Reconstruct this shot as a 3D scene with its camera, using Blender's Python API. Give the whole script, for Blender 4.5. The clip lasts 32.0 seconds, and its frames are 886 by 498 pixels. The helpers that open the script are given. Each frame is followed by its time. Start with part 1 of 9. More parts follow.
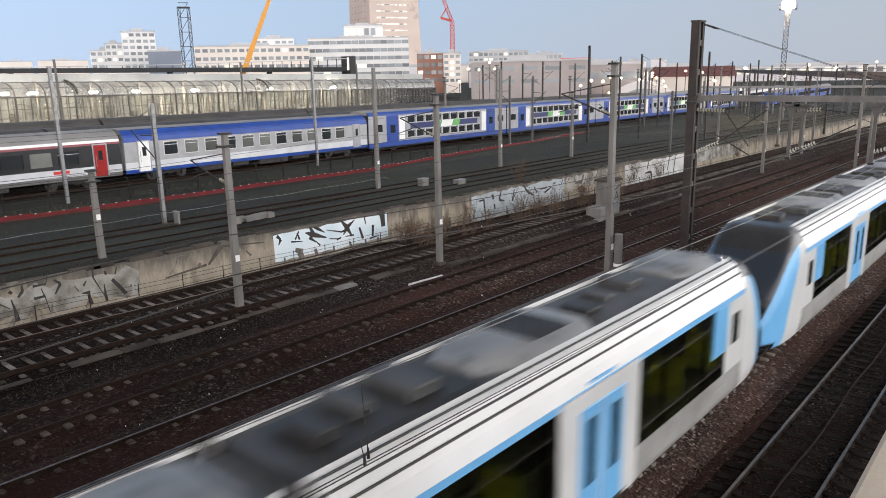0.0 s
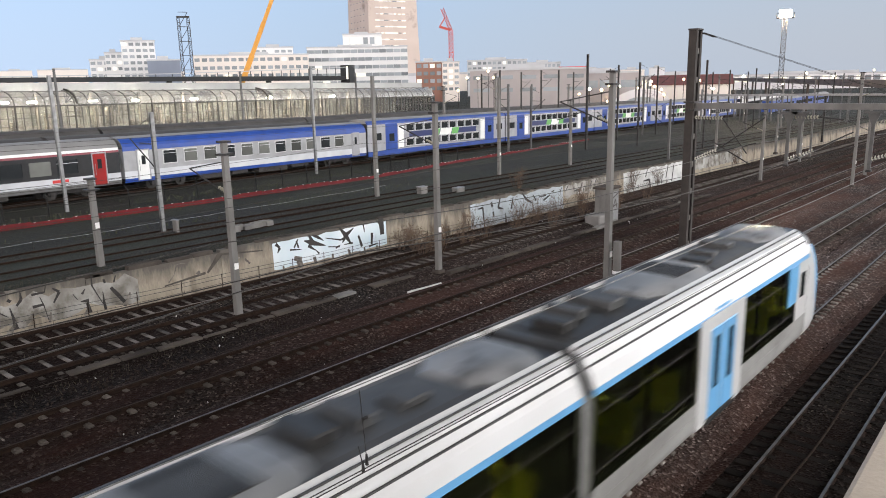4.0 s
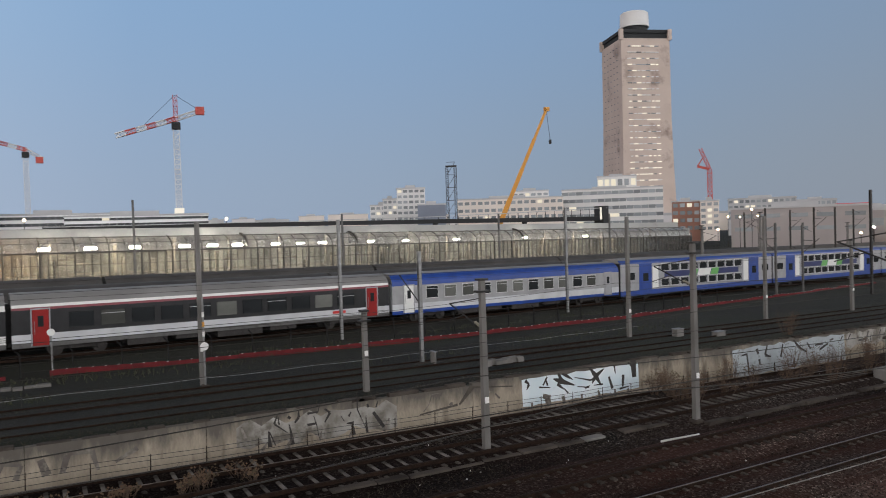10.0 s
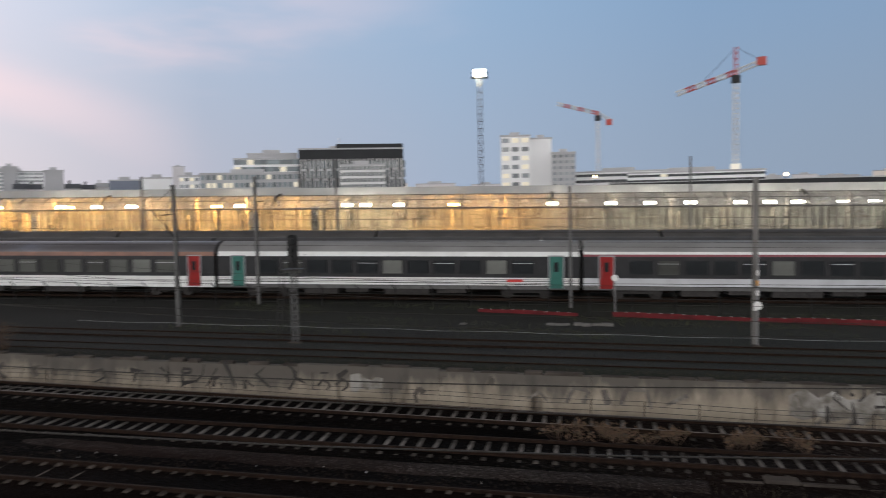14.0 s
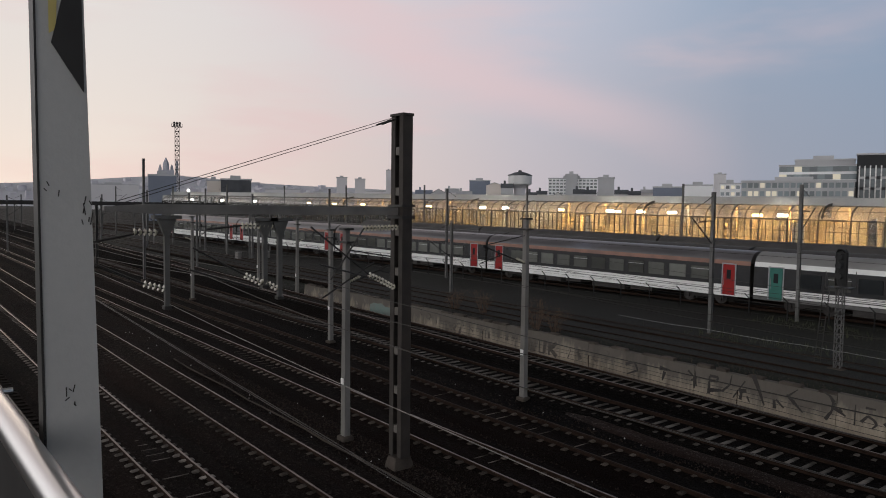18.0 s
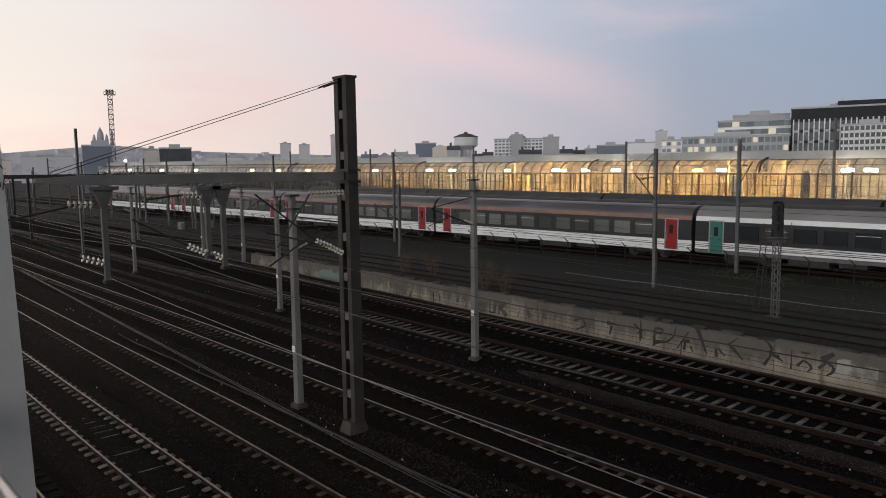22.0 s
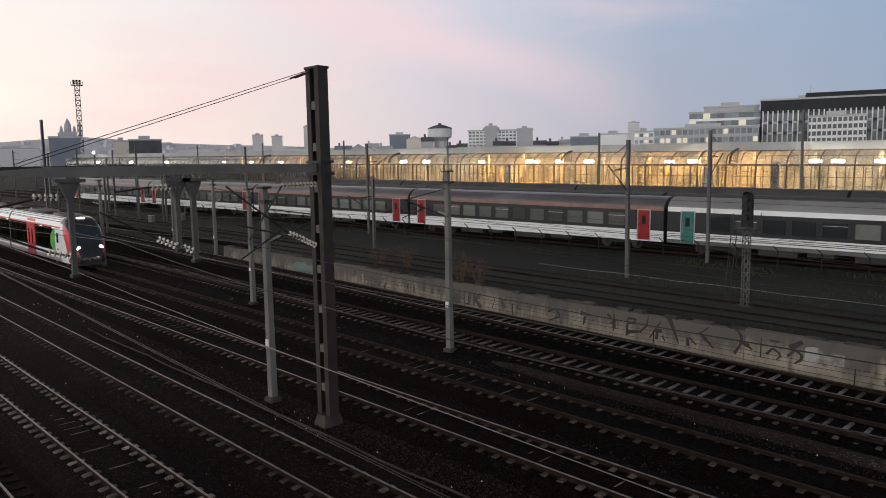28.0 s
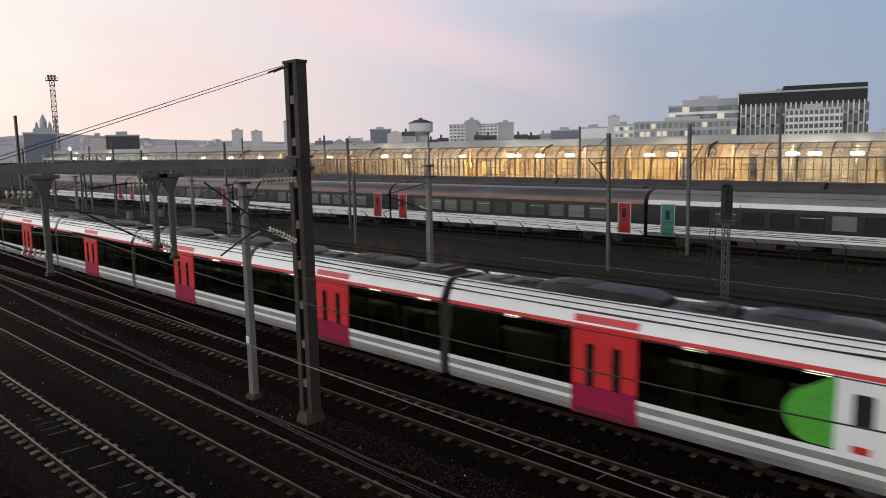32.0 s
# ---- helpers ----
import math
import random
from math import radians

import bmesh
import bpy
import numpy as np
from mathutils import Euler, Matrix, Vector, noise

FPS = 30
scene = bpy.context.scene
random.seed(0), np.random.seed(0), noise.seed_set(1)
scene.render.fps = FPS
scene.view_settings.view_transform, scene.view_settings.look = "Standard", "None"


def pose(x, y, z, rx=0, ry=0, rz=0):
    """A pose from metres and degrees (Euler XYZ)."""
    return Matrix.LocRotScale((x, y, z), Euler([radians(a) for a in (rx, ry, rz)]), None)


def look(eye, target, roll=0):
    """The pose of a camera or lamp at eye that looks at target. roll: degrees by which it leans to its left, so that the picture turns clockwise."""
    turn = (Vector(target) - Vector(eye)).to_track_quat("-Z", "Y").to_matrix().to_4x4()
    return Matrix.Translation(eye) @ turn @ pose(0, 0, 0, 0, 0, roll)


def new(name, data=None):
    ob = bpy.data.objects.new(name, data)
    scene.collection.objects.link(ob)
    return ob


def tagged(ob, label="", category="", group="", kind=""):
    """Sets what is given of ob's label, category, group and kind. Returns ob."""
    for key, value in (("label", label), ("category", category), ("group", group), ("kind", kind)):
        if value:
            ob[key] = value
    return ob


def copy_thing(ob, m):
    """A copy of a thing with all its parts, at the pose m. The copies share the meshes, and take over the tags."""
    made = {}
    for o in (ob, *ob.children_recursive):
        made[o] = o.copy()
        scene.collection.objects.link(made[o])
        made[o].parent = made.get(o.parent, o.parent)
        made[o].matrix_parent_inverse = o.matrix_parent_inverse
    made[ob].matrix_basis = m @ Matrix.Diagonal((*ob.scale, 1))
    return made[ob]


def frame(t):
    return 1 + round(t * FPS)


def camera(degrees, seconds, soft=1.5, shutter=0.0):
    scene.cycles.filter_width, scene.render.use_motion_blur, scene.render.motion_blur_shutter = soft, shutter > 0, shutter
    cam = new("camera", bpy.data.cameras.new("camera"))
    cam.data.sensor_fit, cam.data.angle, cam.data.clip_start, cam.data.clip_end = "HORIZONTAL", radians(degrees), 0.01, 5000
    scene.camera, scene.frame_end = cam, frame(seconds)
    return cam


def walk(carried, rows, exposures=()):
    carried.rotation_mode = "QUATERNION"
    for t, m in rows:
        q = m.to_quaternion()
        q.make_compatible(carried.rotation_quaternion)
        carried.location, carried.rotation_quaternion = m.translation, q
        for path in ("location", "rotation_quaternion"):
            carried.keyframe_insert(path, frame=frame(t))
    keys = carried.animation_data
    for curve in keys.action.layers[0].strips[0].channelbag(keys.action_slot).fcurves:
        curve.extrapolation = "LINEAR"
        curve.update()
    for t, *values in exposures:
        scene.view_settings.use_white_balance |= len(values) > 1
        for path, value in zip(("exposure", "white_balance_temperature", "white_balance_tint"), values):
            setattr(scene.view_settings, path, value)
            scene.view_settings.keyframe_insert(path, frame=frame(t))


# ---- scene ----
# the phone brightens the first view and darkens as it turns to the bright sky
EXPO = [(0.0, 1.07), (3.5, 1.07), (5.5, 1.44), (6.0, 1.43), (6.5, 1.22), (7.0, 0.88), (8.0, 0.47), (9.0, 0.3), (11.0, 0.08), (13.0, 0.13), (15.0, -0.08), (18.0, -0.42), (20.0, -0.37), (22.0, -0.23), (26.0, -0.09), (32.0, -0.09)]
# ---- camera ----
cam = camera(62.35, 32.0, soft=0.95, shutter=0.5)
PATH = [
    (0.0, pose(0.208, 0.060, 8.624, 76.473, 1.188, -49.631)),
    (0.5, pose(0.221, 0.059, 8.616, 76.380, 1.210, -49.570)),
    (1.0, pose(0.220, 0.076, 8.615, 76.595, 1.230, -49.793)),
    (1.5, pose(0.221, 0.099, 8.614, 76.625, 1.325, -50.020)),
    (2.0, pose(0.221, 0.092, 8.610, 76.529, 1.304, -50.003)),
    (2.5, pose(0.198, 0.054, 8.620, 76.744, 1.379, -49.938)),
    (3.0, pose(0.186, 0.037, 8.619, 77.006, 1.331, -49.905)),
    (3.5, pose(0.202, 0.039, 8.604, 77.226, 1.211, -49.743)),
    (5.5, pose(0.192, 0.048, 8.602, 76.514, 1.619, -49.554)),
    (6.0, pose(0.189, 0.023, 8.630, 77.671, 1.610, -48.719)),
    (6.5, pose(0.161, 0.013, 8.669, 80.789, 1.605, -45.459)),
    (7.0, pose(0.093, -0.015, 8.680, 83.941, 1.188, -42.084)),
    (7.5, pose(0.100, -0.047, 8.674, 86.427, 1.501, -40.136)),
    (8.0, pose(0.141, -0.007, 8.673, 88.095, 1.929, -38.761)),
    (8.5, pose(0.095, -0.056, 8.663, 88.570, 2.106, -37.878)),
    (9.0, pose(0.066, -0.082, 8.661, 88.727, 1.947, -35.122)),
    (9.5, pose(0.043, -0.098, 8.663, 88.636, 1.952, -32.519)),
    (10.0, pose(0.049, -0.060, 8.641, 88.418, 1.814, -30.310)),
    (10.5, pose(0.043, -0.012, 8.628, 88.311, 1.621, -28.790)),
    (11.0, pose(0.078, 0.046, 8.654, 88.103, 1.767, -25.505)),
    (11.5, pose(0.053, -0.007, 8.614, 87.842, 2.096, -23.349)),
    (12.0, pose(-0.013, 0.010, 8.614, 85.379, 1.081, -16.759)),
    (12.5, pose(-0.032, 0.065, 8.611, 86.066, 2.542, -10.832)),
    (13.0, pose(-0.060, 0.086, 8.611, 85.821, 2.164, -5.235)),
    (13.5, pose(-0.069, 0.045, 8.608, 86.135, 2.281, 3.227)),
    (14.0, pose(-0.092, 0.072, 8.602, 86.161, 1.277, 11.091)),
    (14.5, pose(-0.097, 0.061, 8.605, 86.393, 1.149, 18.992)),
    (15.0, pose(-0.110, 0.022, 8.606, 86.399, 0.675, 25.621)),
    (15.5, pose(-0.087, -0.019, 8.624, 86.273, 0.096, 32.637)),
    (17.5, pose(-0.054, -0.110, 8.584, 87.239, -0.659, 50.915)),
    (18.0, pose(-0.050, -0.113, 8.585, 86.959, -0.674, 51.425)),
    (18.5, pose(-0.053, -0.112, 8.583, 86.447, -0.071, 51.269)),
    (19.0, pose(-0.062, -0.102, 8.581, 85.923, 0.163, 50.359)),
    (19.5, pose(-0.054, -0.100, 8.575, 85.853, 0.475, 49.714)),
    (20.0, pose(-0.056, -0.092, 8.581, 85.711, 0.822, 49.388)),
    (20.5, pose(-0.062, -0.077, 8.577, 85.381, 0.981, 48.899)),
    (21.0, pose(-0.070, -0.070, 8.569, 84.875, 0.742, 48.416)),
    (21.5, pose(-0.092, -0.043, 8.566, 84.235, 0.822, 47.727)),
    (22.0, pose(-0.087, -0.065, 8.562, 84.095, 0.886, 47.284)),
    (22.5, pose(-0.094, -0.062, 8.567, 83.915, 0.906, 47.021)),
    (23.0, pose(-0.089, -0.068, 8.564, 84.000, 0.868, 46.892)),
    (23.5, pose(-0.091, -0.065, 8.566, 83.917, 0.839, 46.802)),
    (24.0, pose(-0.092, -0.060, 8.563, 83.538, 0.887, 46.532)),
    (24.5, pose(-0.104, -0.056, 8.567, 83.452, 0.698, 46.575)),
    (25.0, pose(-0.094, -0.065, 8.566, 83.629, 0.524, 46.278)),
    (25.5, pose(-0.090, -0.061, 8.565, 83.795, 0.702, 46.085)),
    (27.5, pose(-0.105, -0.021, 8.560, 83.447, 0.864, 45.580)),
    (28.0, pose(-0.107, -0.015, 8.560, 83.408, 0.978, 45.283)),
    (28.5, pose(-0.113, -0.005, 8.559, 83.350, 1.055, 45.204)),
    (29.0, pose(-0.107, -0.004, 8.554, 83.599, 1.050, 44.995)),
    (29.5, pose(-0.103, -0.019, 8.557, 83.456, 1.021, 45.013)),
    (30.0, pose(-0.110, -0.015, 8.557, 83.202, 0.958, 44.726)),
    (30.5, pose(-0.108, -0.008, 8.558, 83.279, 1.008, 44.527)),
    (31.0, pose(-0.115, 0.008, 8.557, 83.199, 1.078, 44.324)),
    (31.5, pose(-0.112, 0.010, 8.552, 83.049, 1.245, 44.215)),
    (32.0, pose(-0.145, 0.053, 8.551, 82.955, 1.276, 43.831)),
]
walk(cam, PATH, EXPO)

# ---- world, sun, light ----
SUN_AZ = -82.0          # degrees from +y towards +x: the glow over the far left horizon
world = bpy.data.worlds.new("sky")
scene.world = world
world.use_nodes = True
wn, wl = world.node_tree.nodes, world.node_tree.links
wn.clear()


def w_node(kind, op=None):
    n = wn.new(kind)
    if op:
        n.operation = op
    return n


def w_ramp(src, stops):
    r = wn.new("ShaderNodeValToRGB")
    e = r.color_ramp.elements
    e[0].position, e[0].color = stops[0][0], (*stops[0][1], 1)
    e[1].position, e[1].color = stops[-1][0], (*stops[-1][1], 1)
    for p, c in stops[1:-1]:
        e.new(p).color = (*c, 1)
    wl.new(src, r.inputs["Fac"])
    return r.outputs["Color"]


def w_mix(fac, a, c):
    m = wn.new("ShaderNodeMixRGB")
    wl.new(fac, m.inputs[0])
    for k, v in ((1, a), (2, c)):
        if isinstance(v, tuple):
            m.inputs[k].default_value = (*v, 1)
        else:
            wl.new(v, m.inputs[k])
    return m.outputs[0]


def w_range(src, a, c):
    m = wn.new("ShaderNodeMapRange")
    m.interpolation_type = 'SMOOTHSTEP'
    m.inputs[1].default_value, m.inputs[2].default_value = a, c
    wl.new(src, m.inputs[0])
    return m.outputs[0]


w_tc = w_node("ShaderNodeTexCoord")
w_sep = w_node("ShaderNodeSeparateXYZ")
wl.new(w_tc.outputs["Generated"], w_sep.inputs[0])
w_flat = w_node("ShaderNodeVectorMath", 'MULTIPLY')
w_flat.inputs[1].default_value = (1, 1, 0)
wl.new(w_tc.outputs["Generated"], w_flat.inputs[0])
w_hor = w_node("ShaderNodeVectorMath", 'NORMALIZE')
wl.new(w_flat.outputs[0], w_hor.inputs[0])
w_dot = w_node("ShaderNodeVectorMath", 'DOT_PRODUCT')
w_dot.inputs[1].default_value = (math.sin(radians(SUN_AZ)), math.cos(radians(SUN_AZ)), 0)
wl.new(w_hor.outputs[0], w_dot.inputs[0])
w_u = w_node("ShaderNodeMath", 'MULTIPLY_ADD')
w_u.inputs[1].default_value, w_u.inputs[2].default_value = 0.5, 0.5
wl.new(w_dot.outputs["Value"], w_u.inputs[0])
# round the compass: a low and a high band, then the dim zenith
low = w_ramp(w_u.outputs[0], [(0.0, (0.225, 0.245, 0.28)), (0.2, (0.225, 0.283, 0.362)), (0.35, (0.255, 0.325, 0.43)), (0.5, (0.275, 0.352, 0.472)), (0.66, (0.345, 0.42, 0.55)), (0.80, (0.43, 0.46, 0.56)),
                              (0.90, (0.71, 0.65, 0.70)), (0.965, (0.94, 0.80, 0.765)), (1.0, (1.06, 0.97, 0.90))])
high = w_ramp(w_u.outputs[0], [(0.0, (0.18, 0.25, 0.35)), (0.2, (0.188, 0.294, 0.458)), (0.35, (0.205, 0.328, 0.512)), (0.5, (0.22, 0.352, 0.545)), (0.66, (0.29, 0.435, 0.63)), (0.80, (0.395, 0.515, 0.69)),
                               (0.90, (0.70, 0.73, 0.86)), (0.965, (0.90, 0.86, 0.90)), (1.0, (1.0, 0.96, 0.94))])
band = w_mix(w_range(w_sep.outputs["Z"], 0.0, 0.34), low, high)
# thin pink cloud streaks on the sunward side
w_map = w_node("ShaderNodeMapping")
w_map.inputs["Scale"].default_value = (1.0, 0.8, 4.0)
w_map.inputs["Rotation"].default_value = (0.2, 0.25, 0.5)
wl.new(w_tc.outputs["Generated"], w_map.inputs[0])
w_cloud = w_node("ShaderNodeTexNoise")
w_cloud.inputs["Scale"].default_value, w_cloud.inputs["Detail"].default_value = 1.7, 5
wl.new(w_map.outputs[0], w_cloud.inputs["Vector"])
w_side = w_node("ShaderNodeMath", 'MULTIPLY')
wl.new(w_range(w_cloud.outputs["Fac"], 0.47, 0.66), w_side.inputs[0])
wl.new(w_range(w_u.outputs[0], 0.6, 0.95), w_side.inputs[1])
w_thin = w_node("ShaderNodeMath", 'MULTIPLY')
w_thin.inputs[1].default_value = 0.8
wl.new(w_side.outputs[0], w_thin.inputs[0])
band = w_mix(w_thin.outputs[0], band, (1.0, 0.73, 0.74))
# one long pink streak that slants across the sunset side
w_pl = w_node("ShaderNodeVectorMath", 'DOT_PRODUCT')
w_pl.inputs[1].default_value = (-0.3385, -0.1148, -0.9339)
w_warp = w_node("ShaderNodeVectorMath", 'MULTIPLY_ADD')
w_warp.inputs[1].default_value = (0.12, 0.12, 0.12)
wl.new(w_cloud.outputs["Color"], w_warp.inputs[0])
wl.new(w_tc.outputs["Generated"], w_warp.inputs[2])
wl.new(w_warp.outputs[0], w_pl.inputs[0])
w_off = w_node("ShaderNodeMath", 'SUBTRACT')
w_off.inputs[1].default_value = -0.0832
wl.new(w_pl.outputs["Value"], w_off.inputs[0])
w_abs = w_node("ShaderNodeMath", 'ABSOLUTE')
wl.new(w_off.outputs[0], w_abs.inputs[0])
w_str = w_node("ShaderNodeMath", 'MULTIPLY')
wl.new(w_range(w_abs.outputs[0], 0.055, 0.0), w_str.inputs[0])
wl.new(w_range(w_u.outputs[0], 0.78, 0.92), w_str.inputs[1])
w_soft = w_node("ShaderNodeMath", 'MULTIPLY')
w_soft.inputs[1].default_value = 0.55
wl.new(w_str.outputs[0], w_soft.inputs[0])
band = w_mix(w_soft.outputs[0], band, (1.02, 0.74, 0.76))
# unseen bright band behind the walkway, added to light the surfaces facing it
w_sep2 = w_node("ShaderNodeSeparateXYZ")
wl.new(w_hor.outputs[0], w_sep2.inputs[0])
band = w_mix(w_range(w_sep2.outputs["Y"], 0.05, -0.45), band, (1.9, 1.87, 1.9))
sky_c = w_mix(w_range(w_sep.outputs["Z"], 0.34, 0.72), band, (0.155, 0.153, 0.16))
w_sky = w_node("ShaderNodeTexSky")
w_sky.sky_type = 'NISHITA'
w_sky.sun_disc = False
w_sky.sun_elevation, w_sky.sun_rotation = radians(2.5), radians(SUN_AZ)
w_add = w_node("ShaderNodeMixRGB")
w_add.blend_type = 'ADD'
w_add.inputs[0].default_value = 0.004
wl.new(sky_c, w_add.inputs[1])
wl.new(w_sky.outputs[0], w_add.inputs[2])
w_bg = w_node("ShaderNodeBackground")
wl.new(w_add.outputs[0], w_bg.inputs["Color"])
w_bg.inputs["Strength"].default_value = 1.0
w_out = w_node("ShaderNodeOutputWorld")
wl.new(w_bg.outputs[0], w_out.inputs["Surface"])

sun = new("sun", bpy.data.lights.new("sun", 'SUN'))
sun.data.energy, sun.data.angle, sun.data.color = 0.12, radians(12), (1.0, 0.78, 0.6)
sun.matrix_world = look((200 * math.sin(radians(SUN_AZ)), 200 * math.cos(radians(SUN_AZ)), 12), (0, 0, 0))

# ---- materials ----
def mat(name, col, rough=0.6, metal=0.0, col2=None, scale=8.0, fine=0.0, bump=0.0, bump_scale=40.0, spread=0.35,
        emit=None, power=0.0, stretch=None, stain=None, stain_scale=0.7, stain_at=0.55, per=0.0, alpha=None, coat=0.0, spec=None):
    """One surface: base colour with mottling at two scales, stains, fine relief."""
    m = bpy.data.materials.new(name)
    m.use_nodes = True
    n, l = m.node_tree.nodes, m.node_tree.links
    b = n["Principled BSDF"]
    b.inputs["Roughness"].default_value, b.inputs["Metallic"].default_value = rough, metal
    if spec is not None:
        b.inputs["Specular IOR Level"].default_value = spec
    if coat:
        b.inputs["Coat Weight"].default_value = coat
    tc = n.new("ShaderNodeTexCoord")
    src = tc.outputs["Object"]
    if stretch:
        mp = n.new("ShaderNodeMapping")
        mp.inputs["Scale"].default_value = stretch
        l.new(src, mp.inputs[0])
        src = mp.outputs[0]
    c2 = col2 or tuple(min(1, c * (1 - spread)) for c in col)
    nz = n.new("ShaderNodeTexNoise")
    nz.inputs["Scale"].default_value, nz.inputs["Detail"].default_value = scale, 6
    l.new(src, nz.inputs["Vector"])
    rp = n.new("ShaderNodeValToRGB")
    rp.color_ramp.elements[0].position, rp.color_ramp.elements[0].color = 0.3, (*c2, 1)
    rp.color_ramp.elements[1].position, rp.color_ramp.elements[1].color = 0.7, (*col, 1)
    l.new(nz.outputs["Fac"], rp.inputs["Fac"])
    out = rp.outputs["Color"]
    if fine:
        n2 = n.new("ShaderNodeTexNoise")
        n2.inputs["Scale"].default_value, n2.inputs["Detail"].default_value = bump_scale, 3
        l.new(src, n2.inputs["Vector"])
        mr = n.new("ShaderNodeMapRange")
        mr.inputs[3].default_value, mr.inputs[4].default_value = 1 - fine, 1 + fine
        l.new(n2.outputs["Fac"], mr.inputs[0])
        mm = n.new("ShaderNodeVectorMath")
        mm.operation = 'SCALE'
        l.new(out, mm.inputs[0])
        l.new(mr.outputs[0], mm.inputs["Scale"])
        out = mm.outputs[0]
    if stain:
        n3 = n.new("ShaderNodeTexNoise")
        n3.inputs["Scale"].default_value, n3.inputs["Detail"].default_value = stain_scale, 8
        n3.inputs["Roughness"].default_value = 0.65
        l.new(src, n3.inputs["Vector"])
        r3 = n.new("ShaderNodeValToRGB")
        r3.color_ramp.elements[0].position, r3.color_ramp.elements[0].color = stain_at, (0, 0, 0, 1)
        r3.color_ramp.elements[1].position, r3.color_ramp.elements[1].color = stain_at + 0.16, (1, 1, 1, 1)
        l.new(n3.outputs["Fac"], r3.inputs["Fac"])
        mx = n.new("ShaderNodeMixRGB")
        l.new(r3.outputs["Color"], mx.inputs[0])
        l.new(out, mx.inputs[1])
        mx.inputs[2].default_value = (*stain, 1)
        out = mx.outputs[0]
    if per:
        oi = n.new("ShaderNodeObjectInfo")
        mr = n.new("ShaderNodeMapRange")
        mr.inputs[3].default_value, mr.inputs[4].default_value = 1 - per, 1 + per
        l.new(oi.outputs["Random"], mr.inputs[0])
        mm = n.new("ShaderNodeVectorMath")
        mm.operation = 'SCALE'
        l.new(out, mm.inputs[0])
        l.new(mr.outputs[0], mm.inputs["Scale"])
        out = mm.outputs[0]
    l.new(out, b.inputs["Base Color"])
    if bump:
        nb = n.new("ShaderNodeTexNoise")
        nb.inputs["Scale"].default_value, nb.inputs["Detail"].default_value = bump_scale, 4
        l.new(src, nb.inputs["Vector"])
        bp = n.new("ShaderNodeBump")
        bp.inputs["Strength"].default_value, bp.inputs["Distance"].default_value = min(1, bump), 0.03
        l.new(nb.outputs["Fac"], bp.inputs["Height"])
        l.new(bp.outputs[0], b.inputs["Normal"])
    if emit:
        b.inputs["Emission Color"].default_value = (*emit, 1)
        b.inputs["Emission Strength"].default_value = power
    if alpha is not None:
        b.inputs["Alpha"].default_value = alpha
    return m


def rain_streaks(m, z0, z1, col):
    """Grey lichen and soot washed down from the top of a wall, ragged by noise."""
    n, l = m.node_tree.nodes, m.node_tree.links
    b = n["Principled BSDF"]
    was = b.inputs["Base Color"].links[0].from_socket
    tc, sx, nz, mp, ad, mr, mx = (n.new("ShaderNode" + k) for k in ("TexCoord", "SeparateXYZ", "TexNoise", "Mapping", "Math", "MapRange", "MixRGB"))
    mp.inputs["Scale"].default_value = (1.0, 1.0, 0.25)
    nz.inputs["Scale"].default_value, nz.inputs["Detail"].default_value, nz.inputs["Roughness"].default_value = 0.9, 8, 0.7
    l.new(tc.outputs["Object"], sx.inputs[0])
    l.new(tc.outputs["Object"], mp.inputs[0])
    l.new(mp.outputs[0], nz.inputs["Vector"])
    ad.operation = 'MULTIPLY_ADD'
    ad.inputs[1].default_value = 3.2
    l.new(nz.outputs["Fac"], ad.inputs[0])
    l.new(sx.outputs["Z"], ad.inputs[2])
    # the cover also thickens towards -x, by a plain ramp along the wall
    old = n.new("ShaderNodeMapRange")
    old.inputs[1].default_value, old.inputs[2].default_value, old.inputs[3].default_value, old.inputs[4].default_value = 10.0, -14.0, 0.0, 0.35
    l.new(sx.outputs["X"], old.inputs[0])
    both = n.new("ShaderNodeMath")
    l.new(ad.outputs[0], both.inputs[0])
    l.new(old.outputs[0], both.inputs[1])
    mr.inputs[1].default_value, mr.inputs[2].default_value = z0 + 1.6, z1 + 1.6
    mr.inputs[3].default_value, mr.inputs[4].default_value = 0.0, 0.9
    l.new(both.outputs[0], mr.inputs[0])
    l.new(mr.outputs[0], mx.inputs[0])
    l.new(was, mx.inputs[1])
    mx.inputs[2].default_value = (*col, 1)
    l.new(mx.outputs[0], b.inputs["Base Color"])


